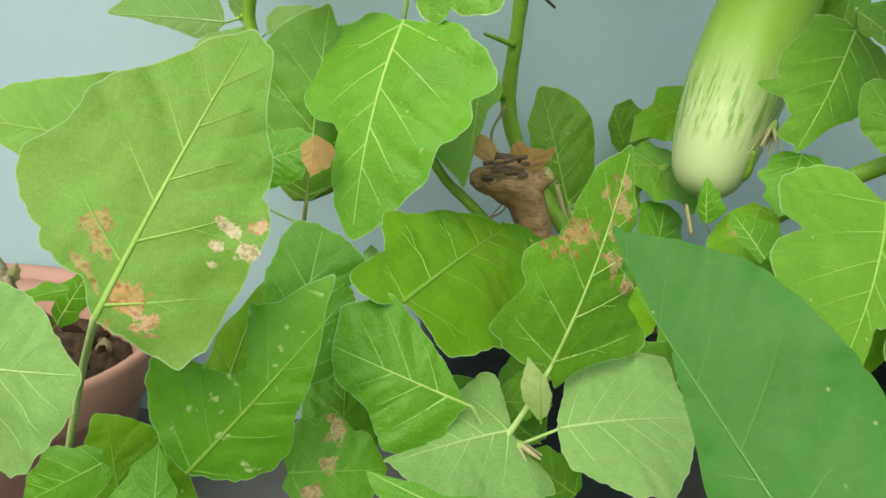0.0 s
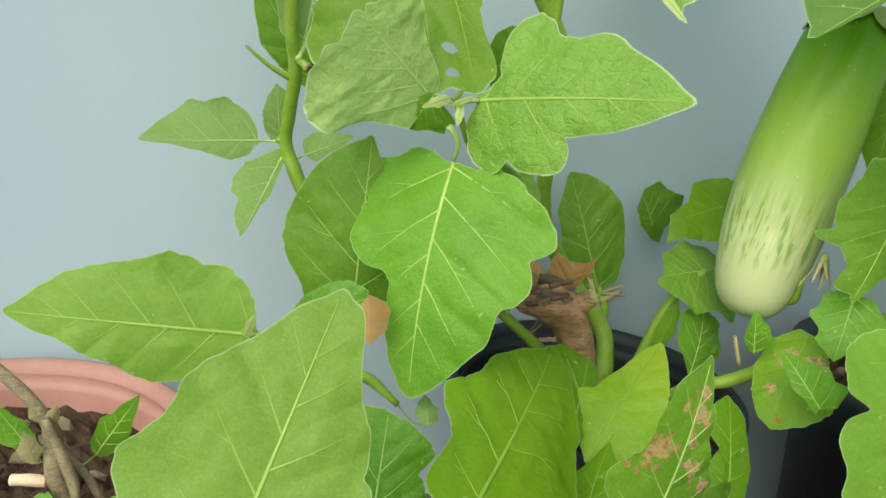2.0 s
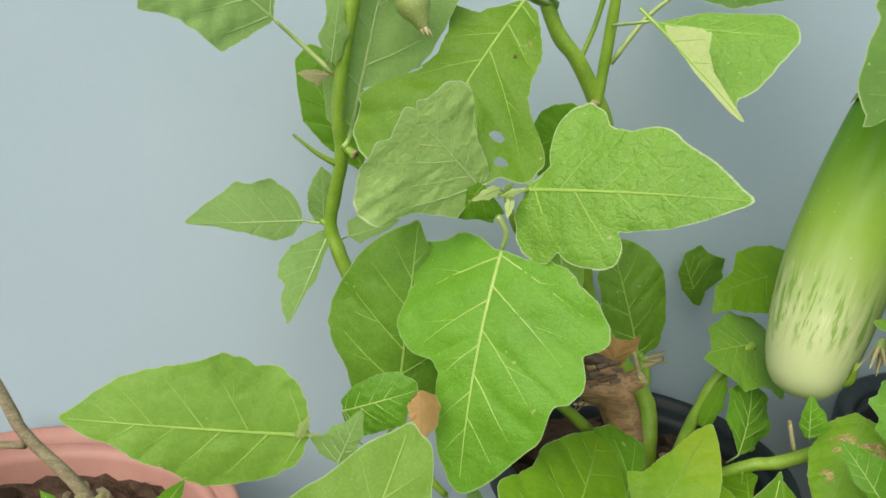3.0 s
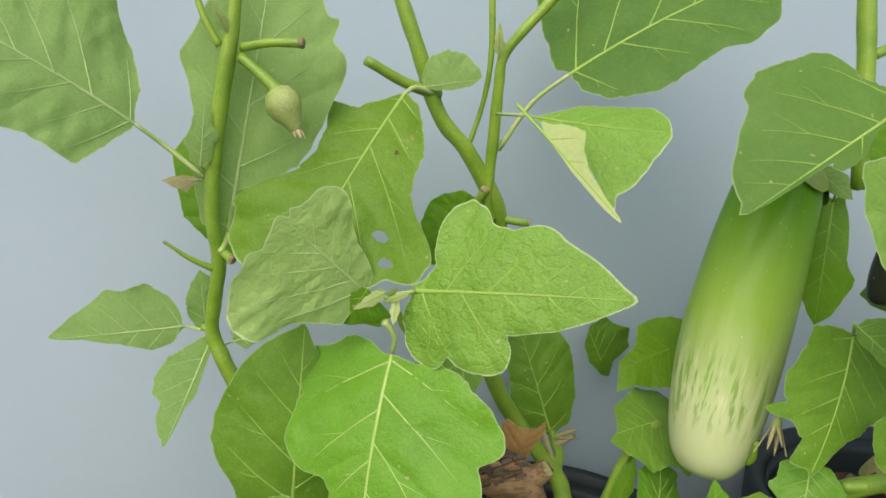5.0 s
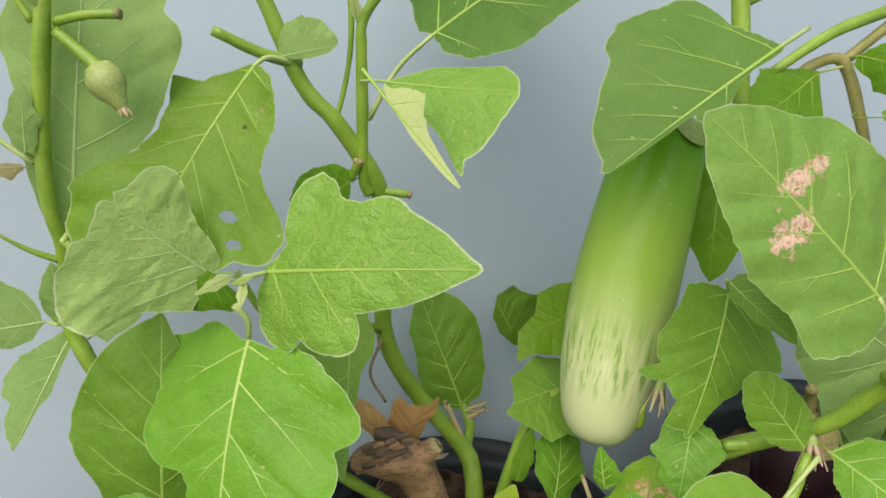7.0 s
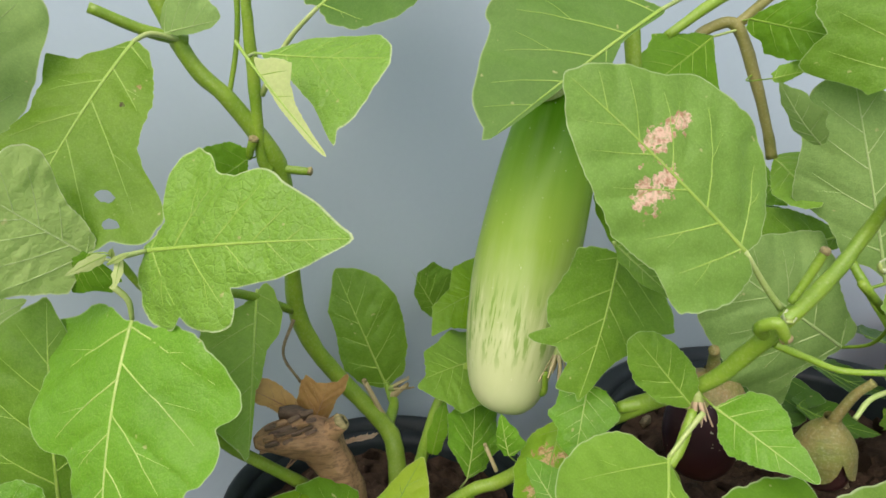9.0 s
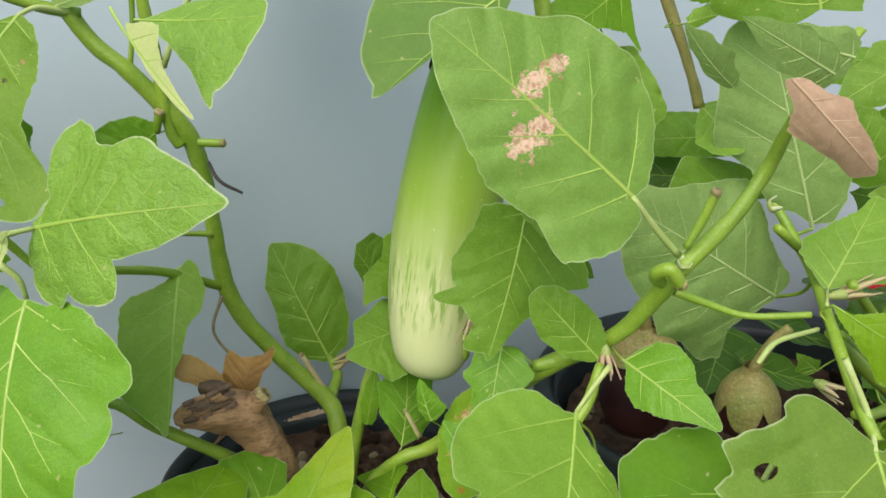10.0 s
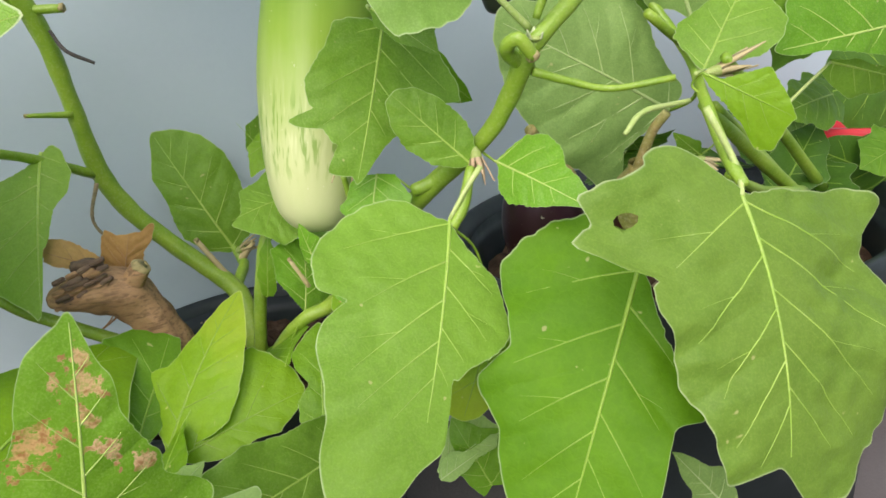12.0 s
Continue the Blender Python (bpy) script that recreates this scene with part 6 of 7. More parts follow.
# left plant in the clay pot
leaf(left_plant, (-0.267, 0.592, 0.196), (-0.226, 0.576, 0.264), (0.850, -0.084, -0.519), (5, 9, 13, 13, 10, 7, 3), (5, 9, 13, 13, 10, 7, 3), mat=leaf_bright, cord=0)
leaf(left_plant, (-0.310, 0.574, 0.211), (-0.337, 0.576, 0.249), (0.665, 0.621, 0.416), (4, 7, 9, 9, 7, 5, 2), (4, 8, 11, 11, 8, 5, 2), mat=leaf_bright, cord=0)
leaf(left_plant, (-0.285, 0.551, 0.173), (-0.307, 0.552, 0.177), (0.145, 0.628, 0.764), (4, 7, 9, 9, 7, 4, 2), (4, 6, 8, 8, 6, 4, 2), mat=leaf_hairy, cord=0)
# stems of the middle plant
stalk(middle_plant, [(0.109, 0.605, 0.308, 0.0059), (0.056, 0.600, 0.351, 0.0051), (0.015, 0.600, 0.379, 0.0050), (-0.077, 0.620, 0.324, 0.0059), (-0.106, 0.630, 0.416, 0.0067), (-0.119, 0.632, 0.446, 0.0071), (-0.127, 0.632, 0.472, 0.0061), (-0.121, 0.615, 0.525, 0.0061), (-0.125, 0.605, 0.564, 0.0059), (-0.122, 0.595, 0.612, 0.0057), (-0.115, 0.587, 0.664, 0.0063), (-0.110, 0.583, 0.699, 0.0047), (-0.109, 0.580, 0.726, 0.0039)])
stalk(middle_plant, [(0.202, 0.681, 0.215, 0.0112), (0.201, 0.680, 0.248, 0.0108), (0.201, 0.690, 0.279, 0.0098), (0.192, 0.700, 0.303, 0.0098), (0.154, 0.710, 0.349, 0.0090), (0.126, 0.710, 0.392, 0.0093), (0.114, 0.705, 0.431, 0.0090), (0.112, 0.695, 0.482, 0.0077), (0.109, 0.685, 0.539, 0.0083), (0.099, 0.675, 0.573, 0.0089), (0.068, 0.665, 0.616, 0.0076), (0.043, 0.665, 0.643, 0.0073), (0.022, 0.660, 0.691, 0.0071), (0.001, 0.660, 0.740, 0.0065)])
stalk(middle_plant, [(0.097, 0.675, 0.557, 0.0060), (0.091, 0.670, 0.572, 0.0048), (0.089, 0.660, 0.625, 0.0056), (0.087, 0.650, 0.670, 0.0050), (0.089, 0.645, 0.695, 0.0044), (0.115, 0.635, 0.731, 0.0048), (0.144, 0.630, 0.770, 0.0047)])
stalk(middle_plant, [(0.068, 0.667, 0.612, 0.0023), (0.077, 0.660, 0.652, 0.0023), (0.080, 0.655, 0.692, 0.0027), (0.075, 0.650, 0.742, 0.0031)])
stalk(middle_plant, [(0.111, 0.703, 0.426, 0.0045), (0.072, 0.670, 0.454, 0.0046), (0.040, 0.620, 0.474, 0.0037), (0.014, 0.570, 0.489, 0.0028), (-0.003, 0.545, 0.522, 0.0030)])
stalk(middle_plant, [(0.042, 0.664, 0.658, 0.0055), (0.014, 0.655, 0.665, 0.0049), (-0.020, 0.645, 0.679, 0.0043)])
stalk(middle_plant, [(0.099, 0.680, 0.559, 0.0042), (0.130, 0.670, 0.556, 0.0037)], name="stub")
stalk(middle_plant, [(0.081, 0.670, 0.569, 0.0036), (0.086, 0.660, 0.585, 0.0040)], name="stub")
stalk(middle_plant, [(0.111, 0.690, 0.478, 0.0034), (0.080, 0.680, 0.484, 0.0019)], name="stub")
stalk(middle_plant, [(0.116, 0.675, 0.542, 0.0014), (0.123, 0.670, 0.526, 0.0018), (0.140, 0.670, 0.514, 0.0014)], mat=dead_twig, name="dead_twig", label="black dried twig")
stalk(middle_plant, [(0.111, 0.695, 0.420, 0.0020), (0.100, 0.690, 0.390, 0.0015), (0.114, 0.685, 0.363, 0.0015)], mat=dry_wood, name="dead_twig", label="brown dried hanging leaf stalk")
stalk(middle_plant, [(0.197, 0.705, 0.297, 0.0066), (0.209, 0.730, 0.307, 0.0057), (0.208, 0.740, 0.311, 0.0047), (0.204, 0.745, 0.325, 0.0035)])
stalk(middle_plant, [(0.208, 0.740, 0.311, 0.0047), (0.223, 0.730, 0.327, 0.0023)], mat=dry_leafstalk, name="stub")
stalk(middle_plant, [(0.201, 0.700, 0.292, 0.0033), (0.174, 0.700, 0.351, 0.0026)], mat=dry_leafstalk, name="stub")
stalk(middle_plant, [(-0.106, 0.585, 0.676, 0.0033), (-0.086, 0.575, 0.680, 0.0032), (-0.067, 0.570, 0.681, 0.0036)], name="stub")
stalk(middle_plant, [(-0.120, 0.590, 0.676, 0.0029), (-0.130, 0.590, 0.694, 0.0025), (-0.136, 0.590, 0.711, 0.0022)], name="stub")
stalk(middle_plant, [(-0.125, 0.615, 0.521, 0.0029), (-0.140, 0.610, 0.529, 0.0020), (-0.156, 0.605, 0.541, 0.0012)], name="stub")
stalk(middle_plant, [(-0.121, 0.610, 0.537, 0.0032), (-0.110, 0.600, 0.531, 0.0036)], name="stub")
stalk(middle_plant, [(-0.135, 0.636, 0.470, 0.0028), (-0.125, 0.634, 0.467, 0.0042)], name="stub")
stalk(middle_plant, [(0.203, 0.602, 0.205, 0.0052), (0.203, 0.600, 0.227, 0.0051), (0.215, 0.585, 0.274, 0.0059), (0.240, 0.570, 0.302, 0.0062), (0.268, 0.560, 0.315, 0.0064), (0.326, 0.500, 0.392, 0.0082), (0.361, 0.450, 0.434, 0.0061), (0.374, 0.430, 0.461, 0.0068), (0.382, 0.412, 0.487, 0.0062), (0.417, 0.415, 0.512, 0.0056), (0.439, 0.415, 0.538, 0.0049), (0.441, 0.400, 0.566, 0.0043), (0.439, 0.380, 0.591, 0.0032), (0.454, 0.370, 0.618, 0.0028)])
stalk(middle_plant, [(0.385, 0.410, 0.501, 0.0026), (0.392, 0.405, 0.519, 0.0031), (0.396, 0.400, 0.535, 0.0031)], name="stub")
stalk(middle_plant, [(0.382, 0.420, 0.475, 0.0053), (0.365, 0.410, 0.487, 0.0045), (0.368, 0.400, 0.493, 0.0044), (0.376, 0.400, 0.482, 0.0038)], mat=stem_green, name="stub", label="curled green fruit stalk")
stalk(middle_plant, [(0.382, 0.415, 0.473, 0.0030), (0.400, 0.410, 0.465, 0.0027), (0.422, 0.400, 0.457, 0.0023), (0.454, 0.385, 0.458, 0.0023)], name="twig")
stalk(middle_plant, [(0.381, 0.590, 0.609, 0.0070), (0.371, 0.595, 0.708, 0.0081), (0.360, 0.600, 0.780, 0.0080)])
stalk(middle_plant, [(0.376, 0.595, 0.715, 0.0050), (0.399, 0.600, 0.726, 0.0046), (0.428, 0.605, 0.751, 0.0042)])
stalk(middle_plant, [(0.198, 0.631, 0.205, 0.0061), (0.198, 0.630, 0.228, 0.0060), (0.212, 0.630, 0.300, 0.0062), (0.233, 0.630, 0.362, 0.0056), (0.262, 0.638, 0.385, 0.0040)])
stalk(middle_plant, [(0.246, 0.530, 0.342, 0.0018), (0.237, 0.530, 0.365, 0.0017)], mat=dry_leafstalk, name="stub")
stalk(middle_plant, [(-0.060, 0.520, 0.321, 0.0041), (-0.047, 0.520, 0.317, 0.0046), (-0.025, 0.515, 0.300, 0.0025)], name="twig")
stalk(middle_plant, [(0.323, 0.490, 0.403, 0.0048), (0.342, 0.480, 0.409, 0.0055)], name="twig")
stalk(middle_plant, [(0.347, 0.440, 0.422, 0.0033), (0.337, 0.435, 0.402, 0.0043), (0.326, 0.430, 0.391, 0.0036)], name="twig")
stalk(middle_plant, [(0.286, 0.580, 0.387, 0.0033), (0.291, 0.550, 0.391, 0.0031), (0.288, 0.540, 0.413, 0.0022)], name="twig")
# stems of the right plant
stalk(right_plant, [(0.434, 0.610, 0.654, 0.0046), (0.456, 0.610, 0.671, 0.0051), (0.480, 0.605, 0.674, 0.0056), (0.498, 0.600, 0.635, 0.0057), (0.516, 0.600, 0.593, 0.0049), (0.526, 0.600, 0.563, 0.0059)], mat=stem_brown)
stalk(right_plant, [(0.480, 0.605, 0.674, 0.0051), (0.519, 0.600, 0.707, 0.0051)], mat=stem_brown)
stalk(right_plant, [(0.411, 0.600, 0.664, 0.0042), (0.460, 0.600, 0.695, 0.0055), (0.510, 0.600, 0.715, 0.0055)])
stalk(right_plant, [(0.538, 0.520, 0.495, 0.0042), (0.542, 0.500, 0.471, 0.0042), (0.526, 0.460, 0.452, 0.0039), (0.485, 0.400, 0.441, 0.0041), (0.457, 0.350, 0.419, 0.0042), (0.451, 0.330, 0.406, 0.0035)])
stalk(right_plant, [(0.485, 0.400, 0.436, 0.0041), (0.540, 0.420, 0.392, 0.0053), (0.605, 0.450, 0.345, 0.0060), (0.709, 0.500, 0.265, 0.0076), (0.848, 0.560, 0.119, 0.0100)])
stalk(right_plant, [(0.493, 0.400, 0.434, 0.0031), (0.554, 0.430, 0.389, 0.0039), (0.602, 0.450, 0.348, 0.0043)])
stalk(right_plant, [(0.468, 0.360, 0.403, 0.0031), (0.530, 0.400, 0.371, 0.0040), (0.616, 0.450, 0.340, 0.0052)])
stalk(right_plant, [(0.475, 0.400, 0.440, 0.0017), (0.436, 0.390, 0.442, 0.0019), (0.419, 0.385, 0.433, 0.0016)], mat=stem_pale, name="twig")
stalk(right_plant, [(0.519, 0.420, 0.458, 0.0037), (0.565, 0.440, 0.420, 0.0040), (0.690, 0.500, 0.317, 0.0059)])
stalk(right_plant, [(0.492, 0.460, 0.490, 0.0036), (0.552, 0.480, 0.448, 0.0039)], name="twig")
# woody shoots in the clay pot
stalk(left_plant, [(-0.404, 0.622, 0.352, 0.0045), (-0.375, 0.610, 0.305, 0.0054), (-0.355, 0.598, 0.283, 0.0054), (-0.308, 0.576, 0.254, 0.0058), (-0.292, 0.574, 0.224, 0.0059)], mat=dry_wood)
stalk(left_plant, [(-0.384, 0.598, 0.274, 0.0036), (-0.356, 0.598, 0.275, 0.0036)], mat=dry_wood, name="twig")
stalk(left_plant, [(-0.317, 0.563, 0.192, 0.0031), (-0.288, 0.562, 0.189, 0.0031)], mat=dry_wood, name="twig")
stalk(left_plant, [(-0.294, 0.565, 0.245, 0.0035), (-0.275, 0.558, 0.200, 0.0053), (-0.268, 0.551, 0.179, 0.0040), (-0.267, 0.548, 0.127, 0.0041)], mat=dry_wood, name="twig")
stalk(left_plant, [(-0.310, 0.559, 0.136, 0.0059), (-0.290, 0.554, 0.136, 0.0064), (-0.271, 0.549, 0.130, 0.0050)], mat=dry_leafstalk, name="twig")
stalk(left_plant, [(-0.297, 0.575, 0.240, 0.0049), (-0.292, 0.569, 0.218, 0.0071), (-0.287, 0.562, 0.196, 0.0085), (-0.277, 0.556, 0.175, 0.0063)], mat=dry_wood, name="twig")
stalk(left_plant, [(-0.266, 0.551, 0.181, 0.0040), (-0.267, 0.550, 0.159, 0.0049), (-0.269, 0.548, 0.127, 0.0050)], mat=dry_leafstalk, name="twig")
stalk(left_plant, [(-0.321, 0.563, 0.190, 0.0053), (-0.305, 0.562, 0.191, 0.0058), (-0.294, 0.562, 0.190, 0.0049)], mat=fibre, name="twig")
stalk(left_plant, [(-0.291, 0.583, 0.205, 0.0032), (-0.269, 0.577, 0.185, 0.0037), (-0.254, 0.570, 0.161, 0.0033)], mat=dry_wood, name="twig")
stalk(left_plant, [(-0.328, 0.580, 0.150, 0.0042), (-0.296, 0.575, 0.142, 0.0038), (-0.263, 0.570, 0.153, 0.0028)], mat=dry_wood, name="twig")
leaf(left_plant, (-0.296, 0.573, 0.240), (-0.307, 0.566, 0.252), (0.397, 0.586, 0.706), (2, 4, 6, 6, 4, 3, 1), (2, 3, 5, 6, 5, 4, 1), mat=leaf_crisp, fold=0.4, cord=0)
leaf(left_plant, (-0.293, 0.570, 0.237), (-0.285, 0.566, 0.258), (0.922, 0.231, -0.310), (2, 3, 5, 5, 4, 3, 1), (2, 3, 5, 5, 4, 3, 1), mat=leaf_crisp, fold=0.4, cord=0)
leaf(left_plant, (-0.299, 0.554, 0.212), (-0.306, 0.555, 0.240), (0.842, 0.512, 0.171), (2, 5, 8, 8, 6, 4, 1), (2, 5, 8, 8, 6, 4, 1), mat=leaf_crisp, fold=0.3, cord=0)
leaf(left_plant, (-0.280, 0.542, 0.185), (-0.303, 0.542, 0.179), (-0.226, 0.504, 0.833), (3, 6, 10, 10, 8, 5, 2), (2, 5, 8, 8, 6, 4, 1), mat=leaf_bright, fold=0.3, cord=0)
# further leaves of the middle and right plants, and dark leaves added over the soil to shade it
leaf(middle_plant, (-0.004, 0.491, 0.298), (-0.007, 0.506, 0.315), (0.922, 0.071, 0.381), (3, 7, 8, 8, 6, 4, 1), (3, 6, 7, 8, 7, 5, 2), mat=leaf_hairy, fold=0.25, cord=0)
leaf(right_plant, (0.485, 0.505, 0.584), (0.446, 0.509, 0.629), (-0.181, -0.738, 0.650), (4, 9, 14, 16, 15, 10, 4), (4, 9, 12, 10, 8, 6, 3), mat=leaf_hairy, fold=0.2, cord=0)
leaf(middle_plant, (0.104, 0.443, 0.228), (0.143, 0.510, 0.279), (0.728, 0.149, 0.669), (10, 20, 25, 24, 20, 13, 5), (10, 20, 26, 25, 20, 13, 5), mat=leaf_yellowish, fold=0.1, cord=0)
# eight added leaves that keep light off the right pot's soil
leaf(right_plant, (0.590, 0.634, 0.335), (0.520, 0.566, 0.305), (0.696, -0.718, 0.144), (9, 30, 41, 39, 31, 19, 7), (7, 24, 31, 29, 23, 14, 5), mat=leaf_shade_tone)
leaf(right_plant, (0.567, 0.578, 0.330), (0.633, 0.542, 0.308), (0.471, 0.882, 0.089), (9, 30, 41, 39, 31, 19, 7), (7, 24, 31, 29, 23, 14, 5), mat=leaf_shade_tone)
leaf(right_plant, (0.628, 0.623, 0.345), (0.692, 0.577, 0.323), (0.586, 0.811, 0.026), (8, 25, 35, 33, 26, 16, 6), (8, 28, 36, 34, 27, 17, 6), mat=leaf_shade_tone)
leaf(right_plant, (0.614, 0.677, 0.340), (0.546, 0.643, 0.325), (0.446, -0.895, 0.250), (8, 25, 35, 33, 26, 16, 6), (8, 28, 36, 34, 27, 16, 6), mat=leaf_shade_tone)
leaf(right_plant, (0.696, 0.590, 0.350), (0.704, 0.510, 0.320), (0.995, 0.096, 0.070), (7, 24, 34, 32, 25, 16, 6), (9, 29, 37, 35, 28, 17, 6), mat=leaf_shade_tone)
leaf(right_plant, (0.604, 0.653, 0.360), (0.656, 0.707, 0.328), (-0.714, 0.700, -0.171), (8, 25, 34, 32, 26, 16, 6), (8, 28, 37, 35, 27, 17, 6), mat=leaf_shade_tone)
leaf(right_plant, (0.690, 0.626, 0.370), (0.790, 0.614, 0.353), (0.113, 0.994, 0.024), (9, 30, 41, 39, 31, 19, 7), (7, 24, 31, 29, 23, 14, 5), mat=leaf_shade_tone)
leaf(right_plant, (0.698, 0.536, 0.330), (0.662, 0.464, 0.296), (0.898, -0.440, 0.280), (9, 28, 39, 36, 29, 18, 6), (7, 25, 33, 31, 24, 15, 6), mat=leaf_shade_tone)
leaf(right_plant, (0.584, 0.641, 0.529), (0.507, 0.676, 0.528), (0.124, 0.301, 0.946), radii=(50, 48, 46, 45, 43, 42, 42, 41, 39, 37, 35, 34, 33, 32, 31, 30, 29, 28, 27, 27, 27, 27, 27, 27, 27, 27, 28, 28, 27, 26, 25, 25, 24, 24, 24, 24, 24, 25, 25, 26, 27, 27, 28, 29, 31, 32, 35, 37, 41, 37, 33, 30, 28, 26, 24, 23, 22, 21, 20, 20, 19, 19, 19, 19, 19, 19, 19, 19, 19, 20, 20, 21, 22, 23, 25, 27, 29, 32, 36, 37, 39, 41, 43, 47), hub=0.42, mat=leaf_dark)
leaf(right_plant, (0.609, 0.642, 0.483), (0.504, 0.696, 0.494), (0.237, 0.286, 0.928), radii=(70, 68, 66, 65, 64, 63, 55, 49, 44, 41, 38, 35, 32, 30, 29, 28, 27, 26, 25, 25, 24, 24, 24, 24, 24, 25, 25, 26, 27, 28, 29, 30, 32, 34, 36, 40, 44, 49, 55, 53, 53, 52, 52, 52, 52, 52, 53, 46, 39, 35, 31, 28, 26, 24, 23, 22, 21, 20, 20, 19, 19, 19, 18, 18, 18, 18, 18, 18, 19, 19, 20, 20, 21, 22, 23, 25, 27, 30, 33, 38, 44, 52, 60, 64), hub=0.42, mat=leaf_shade_tone)
leaf(right_plant, (0.651, 0.592, 0.553), (0.671, 0.554, 0.507), (-0.698, 0.365, -0.616), radii=(35, 34, 33, 33, 32, 32, 32, 31, 29, 28, 28, 27, 26, 25, 23, 22, 20, 19, 19, 18, 18, 17, 17, 17, 17, 17, 17, 17, 17, 18, 18, 18, 18, 18, 18, 19, 19, 20, 20, 21, 22, 23, 25, 27, 29, 30, 27, 25, 23, 21, 20, 19, 19, 18, 17, 16, 15, 15, 14, 14, 13, 13, 13, 13, 13, 13, 13, 13, 13, 13, 14, 14, 15, 16, 17, 18, 18, 19, 21, 22, 24, 26, 29, 33), hub=0.42, mat=leaf_green)
leaf(right_plant, (0.764, 0.564, 0.566), (0.694, 0.612, 0.492), (-0.302, 0.647, 0.700), radii=(65, 64, 59, 54, 50, 46, 44, 41, 40, 38, 37, 35, 32, 29, 27, 25, 24, 23, 22, 21, 21, 20, 20, 20, 20, 20, 20, 20, 21, 21, 22, 23, 24, 25, 28, 31, 35, 40, 47, 50, 53, 57, 55, 51, 48, 45, 43, 41, 39, 31, 26, 22, 20, 18, 16, 15, 14, 13, 13, 12, 12, 12, 13, 14, 16, 17, 20, 23, 27, 34, 46, 51, 52, 53, 55, 57, 60, 63, 66, 66, 66, 67, 68, 66), hub=0.42, mat=leaf_dark)
leaf(right_plant, (0.444, 0.609, 0.614), (0.459, 0.589, 0.543), (-0.890, 0.348, -0.293), radii=(44, 44, 37, 31, 27, 24, 22, 19, 18, 16, 15, 14, 14, 13, 12, 12, 12, 12, 12, 11, 11, 12, 12, 12, 12, 12, 13, 13, 13, 14, 14, 14, 15, 15, 16, 17, 18, 20, 22, 24, 27, 32, 34, 33, 33, 33, 33, 33, 33, 34, 34, 33, 32, 30, 29, 28, 28, 27, 27, 27, 27, 27, 27, 28, 28, 29, 29, 30, 31, 33, 34, 36, 39, 42, 43, 44, 44, 43, 43, 43, 43, 43, 44, 44), hub=0.42, mat=leaf_green)
leaf(right_plant, (0.727, 0.576, 0.593), (0.659, 0.625, 0.592), (0.132, 0.204, 0.970), radii=(48, 49, 50, 51, 53, 41, 33, 28, 24, 22, 20, 18, 17, 16, 15, 14, 14, 13, 13, 13, 12, 12, 12, 12, 12, 13, 13, 13, 14, 14, 15, 16, 17, 18, 20, 22, 25, 29, 34, 36, 35, 34, 33, 33, 32, 32, 32, 31, 30, 29, 28, 27, 27, 27, 26, 26, 25, 25, 24, 24, 24, 24, 24, 25, 25, 24, 24, 25, 25, 25, 26, 26, 27, 28, 30, 31, 34, 35, 36, 38, 40, 43, 46, 47), hub=0.42, mat=leaf_dark)
leaf(right_plant, (0.691, 0.484, 0.490), (0.655, 0.503, 0.464), (-0.183, 0.672, 0.718), radii=(27, 26, 26, 26, 26, 27, 29, 31, 35, 39, 45, 50, 48, 46, 43, 39, 37, 34, 32, 31, 30, 28, 27, 26, 25, 25, 24, 24, 24, 24, 24, 24, 24, 25, 26, 24, 22, 21, 20, 19, 19, 18, 18, 18, 17, 17, 17, 16, 15, 13, 12, 11, 11, 10, 10, 10, 9, 9, 9, 9, 9, 9, 9, 9, 9, 9, 10, 10, 10, 11, 11, 12, 12, 13, 14, 15, 16, 18, 20, 23, 28, 29, 28, 27), hub=0.42, mat=leaf_light)
leaf(middle_plant, (-0.012, 0.403, 0.193), (-0.017, 0.465, 0.244), (0.997, 0.023, 0.069), radii=(48, 44, 41, 39, 37, 36, 34, 32, 31, 30, 29, 28, 27, 27, 27, 27, 27, 27, 26, 26, 26, 27, 27, 28, 28, 29, 30, 31, 31, 31, 31, 31, 31, 32, 32, 33, 35, 35, 34, 34, 34, 34, 34, 34, 35, 35, 36, 35, 33, 32, 32, 31, 31, 30, 30, 30, 29, 28, 28, 28, 27, 27, 27, 28, 28, 29, 29, 30, 31, 32, 32, 33, 34, 35, 37, 38, 39, 40, 42, 44, 44, 45, 46, 47), hub=0.42, mat=leaf_dark)
leaf(middle_plant, (0.125, 0.441, 0.198), (0.067, 0.497, 0.218), (0.642, 0.431, 0.634), radii=(52, 48, 41, 36, 33, 30, 27, 25, 23, 22, 20, 19, 19, 18, 18, 17, 17, 17, 17, 17, 17, 17, 18, 18, 19, 20, 21, 23, 25, 27, 30, 32, 32, 32, 32, 32, 32, 33, 34, 35, 36, 34, 33, 32, 31, 31, 31, 30, 30, 31, 31, 31, 29, 28, 27, 27, 26, 26, 26, 26, 26, 26, 27, 27, 28, 29, 29, 29, 30, 31, 32, 33, 35, 37, 39, 42, 42, 42, 43, 43, 44, 46, 47, 49), hub=0.42, mat=leaf_dark)

join_leaves()

# ---- fruit ----


